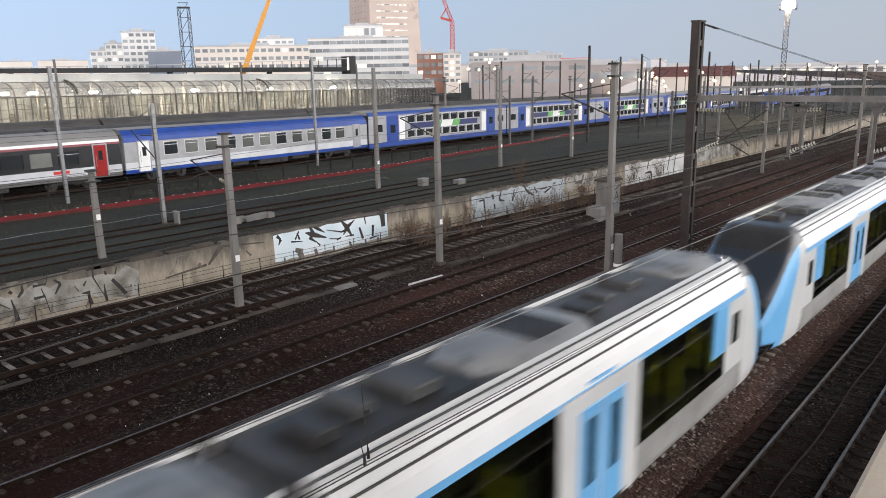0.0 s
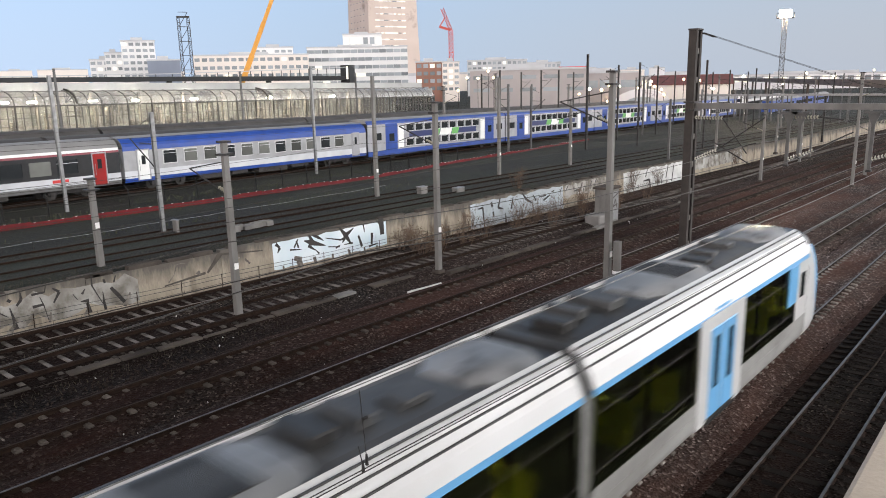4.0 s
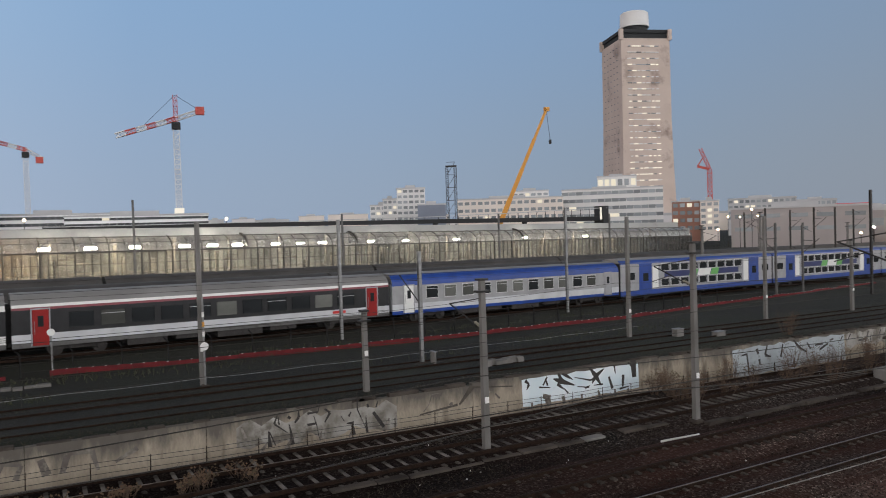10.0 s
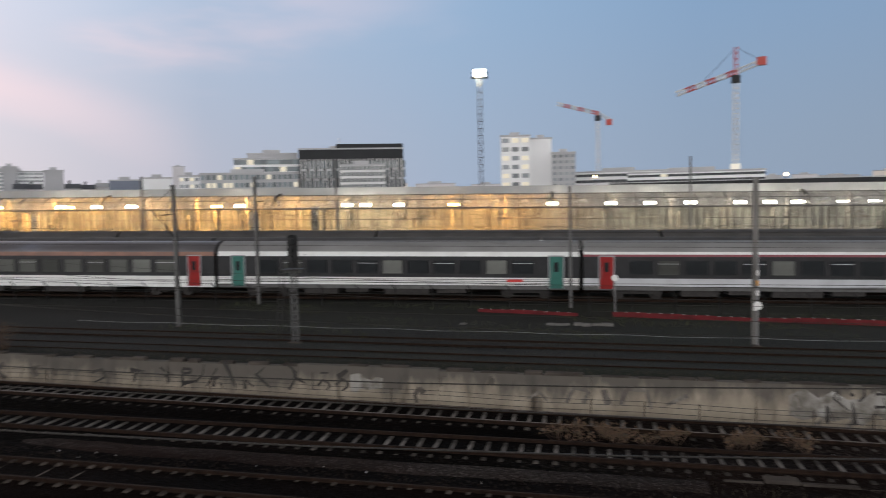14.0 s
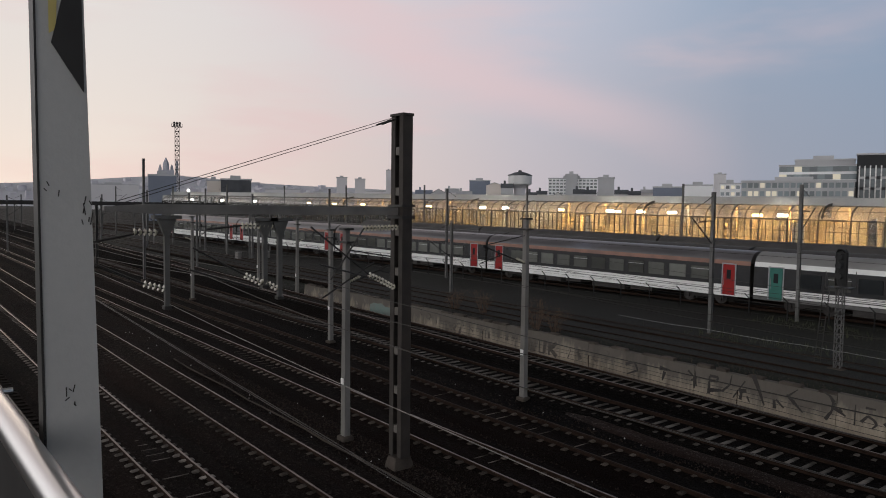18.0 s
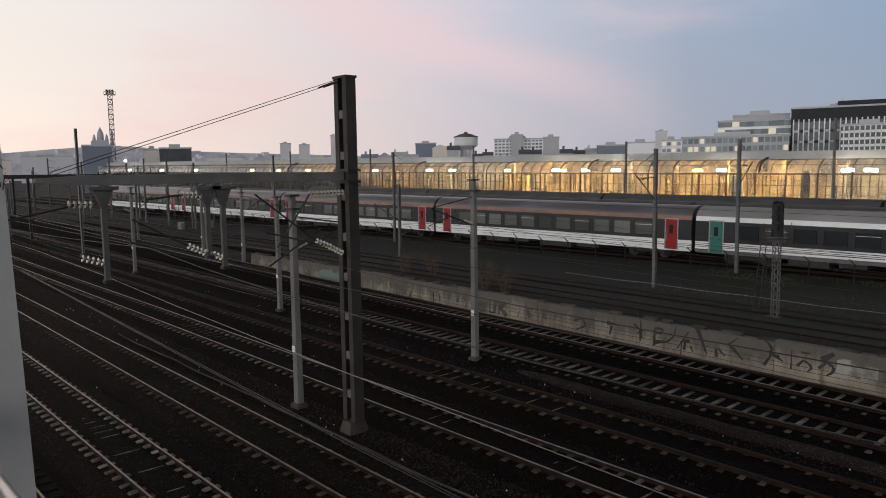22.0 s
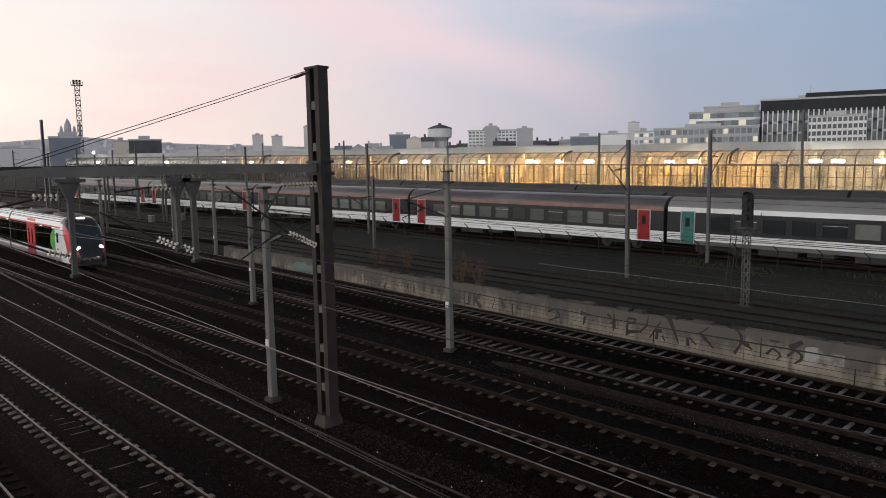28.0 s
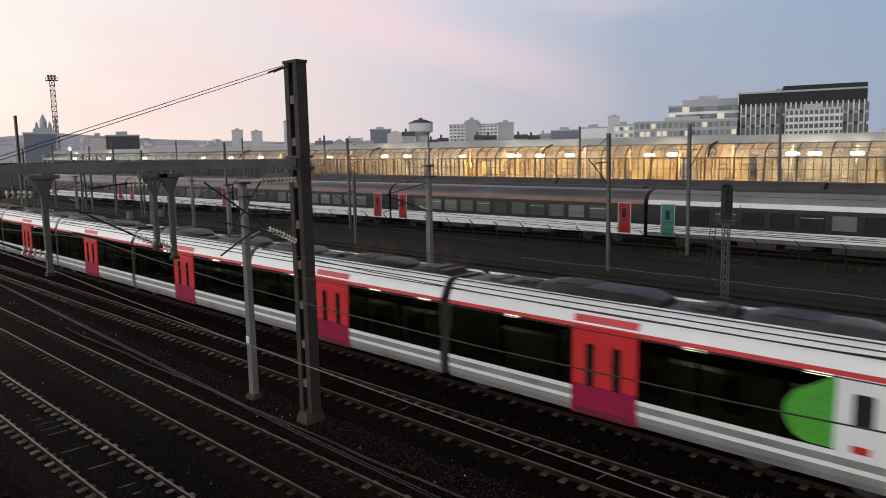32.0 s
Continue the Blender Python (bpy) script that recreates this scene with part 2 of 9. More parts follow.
def stones(name, dark, light, scale, tint, tint_scale=0.25, tint_at=0.5, bump=1.0, x_gain=None, spec=0.03):
    """Crushed stone: single grains by a Voronoi field, rust and oil stains over metres."""
    m = bpy.data.materials.new(name)
    m.use_nodes = True
    n, l = m.node_tree.nodes, m.node_tree.links
    b = n["Principled BSDF"]
    b.inputs["Roughness"].default_value = 0.85
    b.inputs["Specular IOR Level"].default_value = spec
    tc = n.new("ShaderNodeTexCoord")
    vo = n.new("ShaderNodeTexVoronoi")
    vo.inputs["Scale"].default_value = scale
    l.new(tc.outputs["Object"], vo.inputs["Vector"])
    sp = n.new("ShaderNodeSeparateColor")
    l.new(vo.outputs["Color"], sp.inputs[0])
    rp = n.new("ShaderNodeValToRGB")
    e = rp.color_ramp.elements
    e[0].position, e[0].color = 0.0, (*dark, 1)
    e[1].position, e[1].color = 1.0, tuple(g * 1.7 for g in light) + (1,)
    mid = e.new(0.55)
    mid.color = tuple(d * 0.8 + g * 0.2 for d, g in zip(dark, light)) + (1,)
    top = e.new(0.88)
    top.color = tuple(d * 0.45 + g * 0.55 for d, g in zip(dark, light)) + (1,)
    l.new(sp.outputs[0], rp.inputs["Fac"])
    n3 = n.new("ShaderNodeTexNoise")
    n3.inputs["Scale"].default_value, n3.inputs["Detail"].default_value = tint_scale, 9
    n3.inputs["Roughness"].default_value = 0.7
    mp = n.new("ShaderNodeMapping")
    mp.inputs["Scale"].default_value = (0.35, 1.0, 1.0)
    l.new(tc.outputs["Object"], mp.inputs[0])
    l.new(mp.outputs[0], n3.inputs["Vector"])
    r3 = n.new("ShaderNodeValToRGB")
    r3.color_ramp.elements[0].position, r3.color_ramp.elements[0].color = tint_at - 0.1, (0, 0, 0, 1)
    r3.color_ramp.elements[1].position, r3.color_ramp.elements[1].color = tint_at + 0.15, (0.75, 0.75, 0.75, 1)
    l.new(n3.outputs["Fac"], r3.inputs["Fac"])
    mx = n.new("ShaderNodeMixRGB")
    l.new(r3.outputs["Color"], mx.inputs[0])
    l.new(rp.outputs["Color"], mx.inputs[1])
    mx.inputs[2].default_value = (*tint, 1)
    n4 = n.new("ShaderNodeTexNoise")
    n4.inputs["Scale"].default_value, n4.inputs["Detail"].default_value, n4.inputs["Roughness"].default_value = 0.16, 9, 0.68
    l.new(mp.outputs[0], n4.inputs["Vector"])
    mr = n.new("ShaderNodeMapRange")
    mr.inputs[1].default_value, mr.inputs[2].default_value = 0.34, 0.66
    mr.inputs[3].default_value, mr.inputs[4].default_value = 0.45, 1.5
    l.new(n4.outputs["Fac"], mr.inputs[0])
    mm = n.new("ShaderNodeVectorMath")
    mm.operation = 'SCALE'
    l.new(mx.outputs[0], mm.inputs[0])
    l.new(mr.outputs[0], mm.inputs["Scale"])
    out = mm.outputs[0]
    if x_gain:
        # brightness ramp along x put into the stone colour, offsetting the EXPO changes
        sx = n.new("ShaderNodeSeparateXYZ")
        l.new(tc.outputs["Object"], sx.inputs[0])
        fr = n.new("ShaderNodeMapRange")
        fr.inputs[1].default_value, fr.inputs[2].default_value, fr.inputs[3].default_value, fr.inputs[4].default_value = x_gain
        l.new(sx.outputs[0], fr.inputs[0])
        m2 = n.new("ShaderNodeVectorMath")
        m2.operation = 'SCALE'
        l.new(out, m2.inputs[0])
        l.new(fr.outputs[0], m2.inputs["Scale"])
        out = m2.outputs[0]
    l.new(out, b.inputs["Base Color"])
    bp = n.new("ShaderNodeBump")
    bp.inputs["Strength"].default_value, bp.inputs["Distance"].default_value = bump, 0.04
    l.new(vo.outputs["Distance"], bp.inputs["Height"])
    l.new(bp.outputs[0], b.inputs["Normal"])
    return m


def glow(name, col, power):
    m = bpy.data.materials.new(name)
    m.use_nodes = True
    n, l = m.node_tree.nodes, m.node_tree.links
    n.clear()
    o, e = n.new("ShaderNodeOutputMaterial"), n.new("ShaderNodeEmission")
    e.inputs[0].default_value, e.inputs[1].default_value = (*col, 1), power
    l.new(e.outputs[0], o.inputs[0])
    return m


def clear_glass(name, col, rough=0.05, mixed=0.75, ior=1.3):
    """A thin dirty pane: mostly see-through, some gloss and a milky film."""
    m = bpy.data.materials.new(name)
    m.use_nodes = True
    n, l = m.node_tree.nodes, m.node_tree.links
    n.clear()
    o = n.new("ShaderNodeOutputMaterial")
    t, d, g = n.new("ShaderNodeBsdfTransparent"), n.new("ShaderNodeBsdfDiffuse"), n.new("ShaderNodeBsdfGlossy")
    t.inputs[0].default_value = (0.95, 0.97, 0.96, 1)
    d.inputs[0].default_value = (*col, 1)
    g.inputs["Roughness"].default_value = rough
    tc, nz = n.new("ShaderNodeTexCoord"), n.new("ShaderNodeTexNoise")
    nz.inputs["Scale"].default_value = 1.3
    l.new(tc.outputs["Object"], nz.inputs["Vector"])
    mr = n.new("ShaderNodeMapRange")
    mr.inputs[3].default_value, mr.inputs[4].default_value = (1 - mixed) * 0.5, (1 - mixed) * 1.5
    l.new(nz.outputs["Fac"], mr.inputs[0])
    a, c = n.new("ShaderNodeMixShader"), n.new("ShaderNodeMixShader")
    l.new(mr.outputs[0], a.inputs[0])
    l.new(t.outputs[0], a.inputs[1])
    l.new(d.outputs[0], a.inputs[2])
    fr = n.new("ShaderNodeFresnel")
    fr.inputs[0].default_value = ior
    l.new(fr.outputs[0], c.inputs[0])
    l.new(a.outputs[0], c.inputs[1])
    l.new(g.outputs[0], c.inputs[2])
    l.new(c.outputs[0], o.inputs[0])
    return m


BALLAST = stones("ballast", (0.0080, 0.0064, 0.0057), (0.0714, 0.0583, 0.0525), 15, (0.0300, 0.0155, 0.0115), 0.35, 0.47, x_gain=(-12, 18, 0.44, 3.1))
BALLAST_DARK = stones("ballast_oily", (0.0043, 0.0034, 0.0030), (0.0456, 0.0363, 0.0313), 15, (0.0170, 0.0076, 0.0056), 0.35, 0.43, x_gain=(-3, 26, 0.35, 3.2))
BALLAST_SOOT = stones("ballast_sooty", (0.0029, 0.0025, 0.0023), (0.0365, 0.0306, 0.0270), 15, (0.0095, 0.0049, 0.0038), 0.35, 0.47, x_gain=(-3, 26, 0.33, 3.3))
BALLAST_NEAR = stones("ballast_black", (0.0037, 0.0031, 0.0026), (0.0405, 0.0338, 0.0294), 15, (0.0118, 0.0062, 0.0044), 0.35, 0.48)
YARD = stones("yard_ground", (0.0038, 0.0036, 0.0030), (0.0200, 0.0189, 0.0154), 14, (0.0073, 0.0088, 0.0048), 0.2, 0.44, 0.7, x_gain=(-30, 30, 0.72, 2.3), spec=0.3)
RAIL = mat("rail_steel", (0.03, 0.018, 0.0125), 0.85, 0.0, (0.014, 0.009, 0.007), 6, spec=0.08)
RAILHEAD = mat("rail_head", (0.17, 0.148, 0.132), 0.35, 1.0, (0.085, 0.07, 0.06), 3)
RAILDULL = mat("rail_head_dull", (0.16, 0.135, 0.118), 0.4, 0.9, (0.06, 0.047, 0.04), 3)
SLEEPER_C = mat("sleeper_concrete", (0.40, 0.36, 0.325), 0.9, 0, (0.09, 0.077, 0.067), 2.5, 0.25, 0.3, 30, per=0.45, spec=0.04)
SLEEPER_D = mat("sleeper_concrete_sooty", (0.175, 0.15, 0.13), 0.9, 0, (0.018, 0.014, 0.012), 2.0, 0.25, 0.3, 30, per=0.5, spec=0.04)
SLEEPER_M = mat("sleeper_concrete_grimy", (0.155, 0.142, 0.13), 0.9, 0, (0.03, 0.025, 0.021), 1.1, 0.2, 0.3, 30, per=0.45, spec=0.04)
SLEEPER_W = mat("sleeper_wood", (0.021, 0.0165, 0.0135), 0.9, 0, (0.009, 0.0075, 0.0065), 3, 0.2, 0.4, 30, per=0.35, spec=0.04)
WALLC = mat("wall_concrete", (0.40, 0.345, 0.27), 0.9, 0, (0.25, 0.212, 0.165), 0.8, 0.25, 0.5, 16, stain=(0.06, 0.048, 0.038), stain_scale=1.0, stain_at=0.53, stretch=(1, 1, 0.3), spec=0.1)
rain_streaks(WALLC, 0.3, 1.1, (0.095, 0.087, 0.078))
CONC = mat("post_concrete", (0.20, 0.19, 0.178), 0.85, 0, (0.11, 0.104, 0.097), 1.2, 0.12, 0.3, 25, stretch=(1, 1, 0.3))
CONCD = mat("kerb_concrete", (0.10, 0.084, 0.072), 0.9, 0, (0.035, 0.029, 0.025), 0.7, 0.2, 0.5, 20, spec=0.1)
PORTAL = mat("portal_steel", (0.042, 0.033, 0.028), 0.75, 0.1, (0.022, 0.018, 0.015), 2.0, 0.15, 0.2, 20)
PORTAL_L = mat("portal_concrete", (0.15, 0.137, 0.122), 0.85, 0, (0.10, 0.09, 0.08), 1.5, 0.15, 0.3, 20)
MASTG = mat("mast_paint_grey", (0.12, 0.118, 0.115), 0.6, 0.1, (0.08, 0.078, 0.075), 2)
DARK = mat("dark_steel", (0.045, 0.042, 0.04), 0.55, 0.5, (0.025, 0.023, 0.022), 4)
GALV = mat("galvanised_steel", (0.30, 0.30, 0.30), 0.5, 0.7, (0.2, 0.2, 0.2), 5)
WIRE = mat("wire_copper", (0.05, 0.045, 0.04), 0.5, 0.8)
WIREL = mat("wire_bright", (0.16, 0.148, 0.136), 0.4, 1.0)
INSUL = mat("insulator_glass", (0.44, 0.42, 0.34), 0.25, 0, (0.30, 0.28, 0.21), 6)
WHITE = mat("white_paint", (0.80, 0.79, 0.77), 0.45, 0, (0.66, 0.65, 0.63), 1.5)
WHITED = mat("white_paint_dirty", (0.62, 0.61, 0.59), 0.5, 0, (0.42, 0.41, 0.39), 1.0, stain=(0.25, 0.23, 0.2), stain_scale=1.2, stain_at=0.6)
RED = mat("red_paint", (0.62, 0.03, 0.025), 0.4, 0, (0.5, 0.025, 0.022), 2)
BLACKB = mat("black_band", (0.022, 0.022, 0.024), 0.25, 0, (0.016, 0.016, 0.017), 2)
PANE = mat("window_dark", (0.03, 0.034, 0.036), 0.08, 0, (0.022, 0.024, 0.026), 1)
PANE_G = mat("window_coach", (0.15, 0.153, 0.138), 0.12, 0, (0.085, 0.087, 0.08), 0.6, per=0.6)
RUBBER = mat("rubber", (0.02, 0.02, 0.02), 0.8)
UNDER = mat("underframe", (0.05, 0.045, 0.042), 0.8, 0.2, (0.028, 0.025, 0.024), 3, 0.2, 0.2, 30)

# ---- geometry helpers ----
SLOPE = -0.014          # the whole yard rises gently towards -x
TILT = math.degrees(math.atan(-SLOPE))


def gz(x):
    return SLOPE * max(-320.0, min(320.0, x))


def on_yard(x=0.0, y=0.0, z=0.0, rz=0.0):
    """A pose that lies in the sloping yard: x along the rails."""
    return pose(0, 0, 0, 0, TILT, 0) @ pose(x, y, z, 0, 0, rz)


def upright(x, y, z=0.0, rz=0.0):
    """A pose for what stands plumb on the sloping yard."""
    return pose(x, y, z + gz(x), 0, 0, rz)


class Build:
    """Collects vertices and faces for one mesh."""

    def __init__(self):
        self.v, self.f = [], []

    def add(self, vs, fs):
        o = len(self.v)
        self.v += [tuple(p) for p in vs]
        self.f += [tuple(i + o for i in f) for f in fs]
        return self

    def box(self, x0, x1, y0, y1, z0, z1):
        return self.add([(x0, y0, z0), (x1, y0, z0), (x1, y1, z0), (x0, y1, z0), (x0, y0, z1), (x1, y0, z1), (x1, y1, z1), (x0, y1, z1)],
                        [(3, 2, 1, 0), (4, 5, 6, 7), (0, 1, 5, 4), (1, 2, 6, 5), (2, 3, 7, 6), (3, 0, 4, 7)])

    def cbox(self, x0, x1, y0, y1, z0, z1, c=0.02):
        """A box with chamfered upright and top edges."""
        def ring(i, z):
            a, b, p, q = x0 + i, x1 - i, y0 + i, y1 - i
            return [(a + c, p, z), (b - c, p, z), (b, p + c, z), (b, q - c, z), (b - c, q, z), (a + c, q, z), (a, q - c, z), (a, p + c, z)]
        return self.loft([ring(0, z0), ring(0, z1 - c), ring(c, z1)])

    def loft(self, rings, closed=True, caps=True):
        n = len(rings[0])
        vs = [p for r in rings for p in r]
        fs = []
        for i in range(len(rings) - 1):
            for j in range(n if closed else n - 1):
                k = (j + 1) % n
                fs.append((i * n + j, i * n + k, (i + 1) * n + k, (i + 1) * n + j))
        if caps and closed:
            fs.append(tuple(range(n - 1, -1, -1)))
            fs.append(tuple((len(rings) - 1) * n + j for j in range(n)))
        return self.add(vs, fs)

    def cyl(self, p0, p1, r0, r1=None, n=10):
        r1 = r0 if r1 is None else r1
        a, b = Vector(p0), Vector(p1)
        d = (b - a).normalized()
        u = d.orthogonal().normalized()
        w = d.cross(u)
        ring = lambda c, r: [c + (u * math.cos(2 * math.pi * k / n) + w * math.sin(2 * math.pi * k / n)) * r for k in range(n)]
        return self.loft([ring(a, r0), ring(b, r1)])

    def tube(self, pts, r, n=5):
        ps = [Vector(p) for p in pts]
        rings = []
        u = None
        for i, p in enumerate(ps):
            d = (ps[min(i + 1, len(ps) - 1)] - ps[max(i - 1, 0)]).normalized()
            u = d.orthogonal().normalized() if u is None else (u - d * u.dot(d)).normalized()
            w = d.cross(u)
            rings.append([p + (u * math.cos(2 * math.pi * k / n) + w * math.sin(2 * math.pi * k / n)) * r for k in range(n)])
        return self.loft(rings)

    def lathe(self, prof, c=(0, 0, 0), n=16):
        return self.loft([[(c[0] + r * math.cos(2 * math.pi * k / n), c[1] + r * math.sin(2 * math.pi * k / n), c[2] + z) for k in range(n)] for r, z in prof])

    def sweep(self, prof, xs, closed=True, caps=True, shift=None):
        """A profile of (y, z) run along x."""
        return self.loft([[(x, y + (shift(x) if shift else 0), z) for y, z in prof] for x in xs], closed, caps)

    def quad(self, a, b, c, d):
        return self.add([a, b, c, d], [(0, 1, 2, 3)])

    def bar(self, a, b, w, h=None):
        """A square bar between two points."""
        h = h or w
        a, b = Vector(a), Vector(b)
        d = (b - a).normalized()
        u = d.cross(Vector((0, 0, 1)))
        u = Vector((1, 0, 0)) if u.length < 1e-4 else u.normalized()
        t = u.cross(d)
        ring = lambda p: [p + u * sx * w / 2 + t * sy * h / 2 for sx, sy in ((-1, -1), (1, -1), (1, 1), (-1, 1))]
        return self.loft([ring(a), ring(b)])

    def mesh(self, name, m, smooth=False):
        me = bpy.data.meshes.new(name)
        me.from_pydata(self.v, [], self.f)
        if m:
            me.materials.append(m)
        bm = bmesh.new()
        bm.from_mesh(me)
        bmesh.ops.recalc_face_normals(bm, faces=bm.faces)
        bm.to_mesh(me)
        bm.free()
        if smooth:
            for p in me.polygons:
                p.use_smooth = True
            me.set_sharp_from_angle(angle=radians(38))
        return me


def part(name, b, m, parent, label="", smooth=False, at=None):
    ob = new(name, b.mesh(name, m, smooth) if isinstance(b, Build) else b)
    ob.parent = parent
    if at is not None:
        ob.matrix_basis = at
    if label:
        ob["label"] = label
    return ob


def thing(name, label, category, at, b=None, m=None, group="", kind="", smooth=False):
    ob = new(name, b.mesh(name, m, smooth) if b else None)
    ob.matrix_basis = at
    if not b:
        ob.empty_display_size = 0.2
    return tagged(ob, label, category, group, kind)


def cr(a, b, n):
    return [a + (b - a) * i / n for i in range(n + 1)]

# ---- ground: one sheet with the retaining step ----
WALL_Y, WALL_TOP = 30.3, 1.2
TRACKS_LOW = [3.88, 7.45, 11.1, 16.4, 20.2, 25.0, 28.4]     # centre lines below the wall


def ground_profile():
    pts = [(-3000, -0.3), (-200, -0.3), (-40, -0.3), (-6, -0.3)]
    for y in TRACKS_LOW[:]:
        pts += [(y - 1.75, -0.34), (y - 1.35, -0.2), (y - 0.7, -0.14), (y, -0.15), (y + 0.7, -0.14), (y + 1.35, -0.2), (y + 1.75, -0.34)]
    pts = sorted(set(pts))
    clean = [pts[0]]
    for p in pts[1:]:
        if p[0] - clean[-1][0] > 0.12:
            clean.append(p)
    pts = [p for p in clean if p[0] < WALL_Y - 0.1]
    pts += [(WALL_Y + 0.12, -0.3), (WALL_Y + 0.14, WALL_TOP - 0.12), (33, 1.12), (36, 1.08), (40, 1.12), (44, 1.15), (48, 1.2), (60, 1.3), (75, 1.5), (100, 1.8), (140, 2), (300, 2), (3000, 2)]
    return pts


GP = ground_profile()
FOOT_RISE = -0.0105      # the siding at the wall foot climbs more than the yard, until both levels meet
WALL_END = -58.0


def foot(x):
    return FOOT_RISE * max(-150.0, min(45.0, x))


def ground_z(x, y, z):
    """Height over the sloping yard: the wall-foot siding climbs, and past the wall's end a bank joins the levels."""
    if 26.3 < y < WALL_Y + 0.13:
        z += foot(x) * min(1.0, (y - 26.3) / 0.5)
    elif y < WALL_Y + 0.2 and y > WALL_Y and x < WALL_END + 3:
        z = -0.2 + foot(x)
    return z


g_xs = [-3000, -320] + [-300 + 6 * i for i in range(101)] + [320, 3000]
gb = Build()
gb.add([(x, y, ground_z(x, y, z) + gz(x) + (0.035 * noise.noise((x * 0.35, y * 0.6, 0)) if abs(x) < 150 and -10 < y < 60 else 0)) for x in g_xs for y, z in GP],
       [(i * len(GP) + j, (i + 1) * len(GP) + j, (i + 1) * len(GP) + j + 1, i * len(GP) + j + 1) for i in range(len(g_xs) - 1) for j in range(len(GP) - 1)])
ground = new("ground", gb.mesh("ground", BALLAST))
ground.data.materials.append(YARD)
ground.data.materials.append(BALLAST_DARK)
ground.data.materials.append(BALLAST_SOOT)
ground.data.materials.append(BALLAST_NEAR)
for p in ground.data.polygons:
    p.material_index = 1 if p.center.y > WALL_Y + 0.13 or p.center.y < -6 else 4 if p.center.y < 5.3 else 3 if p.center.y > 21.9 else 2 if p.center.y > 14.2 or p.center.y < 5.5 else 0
    p.use_smooth = True
tagged(ground, "brown and grey track ballast and dark weedy yard soil", "ground", kind="structure")

# ---- retaining wall of cast concrete bays ----
wall = thing("retaining_wall", "long stained concrete retaining wall sprayed with graffiti", "wall", on_yard(), kind="structure")
BAY = 6.4
for i in range(-9, 40):
    wb = Build()
    x0 = i * BAY
    h = WALL_TOP + 0.05 * math.sin(i * 2.3) + 0.03 * math.sin(i * 5.1)
    wb.add([(x0 + 0.012, WALL_Y - 0.08, -1.2), (x0 + BAY - 0.012, WALL_Y - 0.08, -1.2), (x0 + BAY - 0.012, WALL_Y + 0.05, h), (x0 + 0.012, WALL_Y + 0.05, h),
            (x0 + 0.012, WALL_Y + 0.45, -1.2), (x0 + BAY - 0.012, WALL_Y + 0.45, -1.2), (x0 + BAY - 0.012, WALL_Y + 0.40, h), (x0 + 0.012, WALL_Y + 0.40, h)],
           [(0, 1, 2, 3), (3, 2, 6, 7), (5, 4, 7, 6), (0, 3, 7, 4), (1, 5, 6, 2)])
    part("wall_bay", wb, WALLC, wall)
wj = Build()
wj.box(-9 * BAY, 40 * BAY, WALL_Y + 0.06, WALL_Y + 0.3, -1.2, WALL_TOP - 0.16)
part("wall_core", wj, CONCD, wall)

# ---- tracks ----
RAIL_PROF = [(-0.07, -0.17), (0.07, -0.17), (0.07, -0.155), (0.012, -0.135), (0.012, -0.05), (0.034, -0.035), (0.034, -0.012),
             (-0.034, -0.012), (-0.034, -0.035), (-0.012, -0.05), (-0.012, -0.135), (-0.07, -0.155)]
HEAD_PROF = [(-0.034, -0.012), (0.034, -0.012), (0.03, 0.0), (-0.03, 0.0)]


def sleeper_mesh(kind):
    b = Build()
    if kind == "twin":
        for s in (-1, 1):
            b.cbox(-0.11, 0.11, s * 0.77 - 0.25, s * 0.77 + 0.25, -0.3, -0.12, 0.03)
            b.box(-0.06, 0.06, s * 0.75 - 0.14, s * 0.75 + 0.14, -0.12, -0.105)
        b.box(-0.03, 0.03, -0.42, 0.42, -0.22, -0.16)
    elif kind == "mono":
        b.cbox(-0.075, 0.075, -0.52, 0.52, -0.3, -0.1, 0.02)
        for s in (-1, 1):
            b.cbox(-0.1, 0.1, s * 1.06 - 0.13, s * 1.06 + 0.13, -0.3, -0.15, 0.03)
        b.box(-0.05, 0.05, -1.0, 1.0, -0.28, -0.2)
    else:
        b.cbox(-0.13, 0.13, -1.3, 1.3, -0.3, -0.138, 0.015)
        for s in (-1, 1):
            b.box(-0.09, 0.09, s * 0.75 - 0.17, s * 0.75 + 0.17, -0.125, -0.105)
    return b


SLEEPERS = {"sooty": sleeper_mesh("twin").mesh("sleeper", SLEEPER_D), "twin": sleeper_mesh("twin").mesh("sleeper", SLEEPER_C), "mono": sleeper_mesh("mono").mesh("sleeper", SLEEPER_M),
            "wood": sleeper_mesh("wood").mesh("sleeper", SLEEPER_W)}


RUSTED = mat("rail_head_rusted", (0.03, 0.019, 0.014), 0.8, 0, (0.016, 0.010, 0.008), 3, spec=0.15)


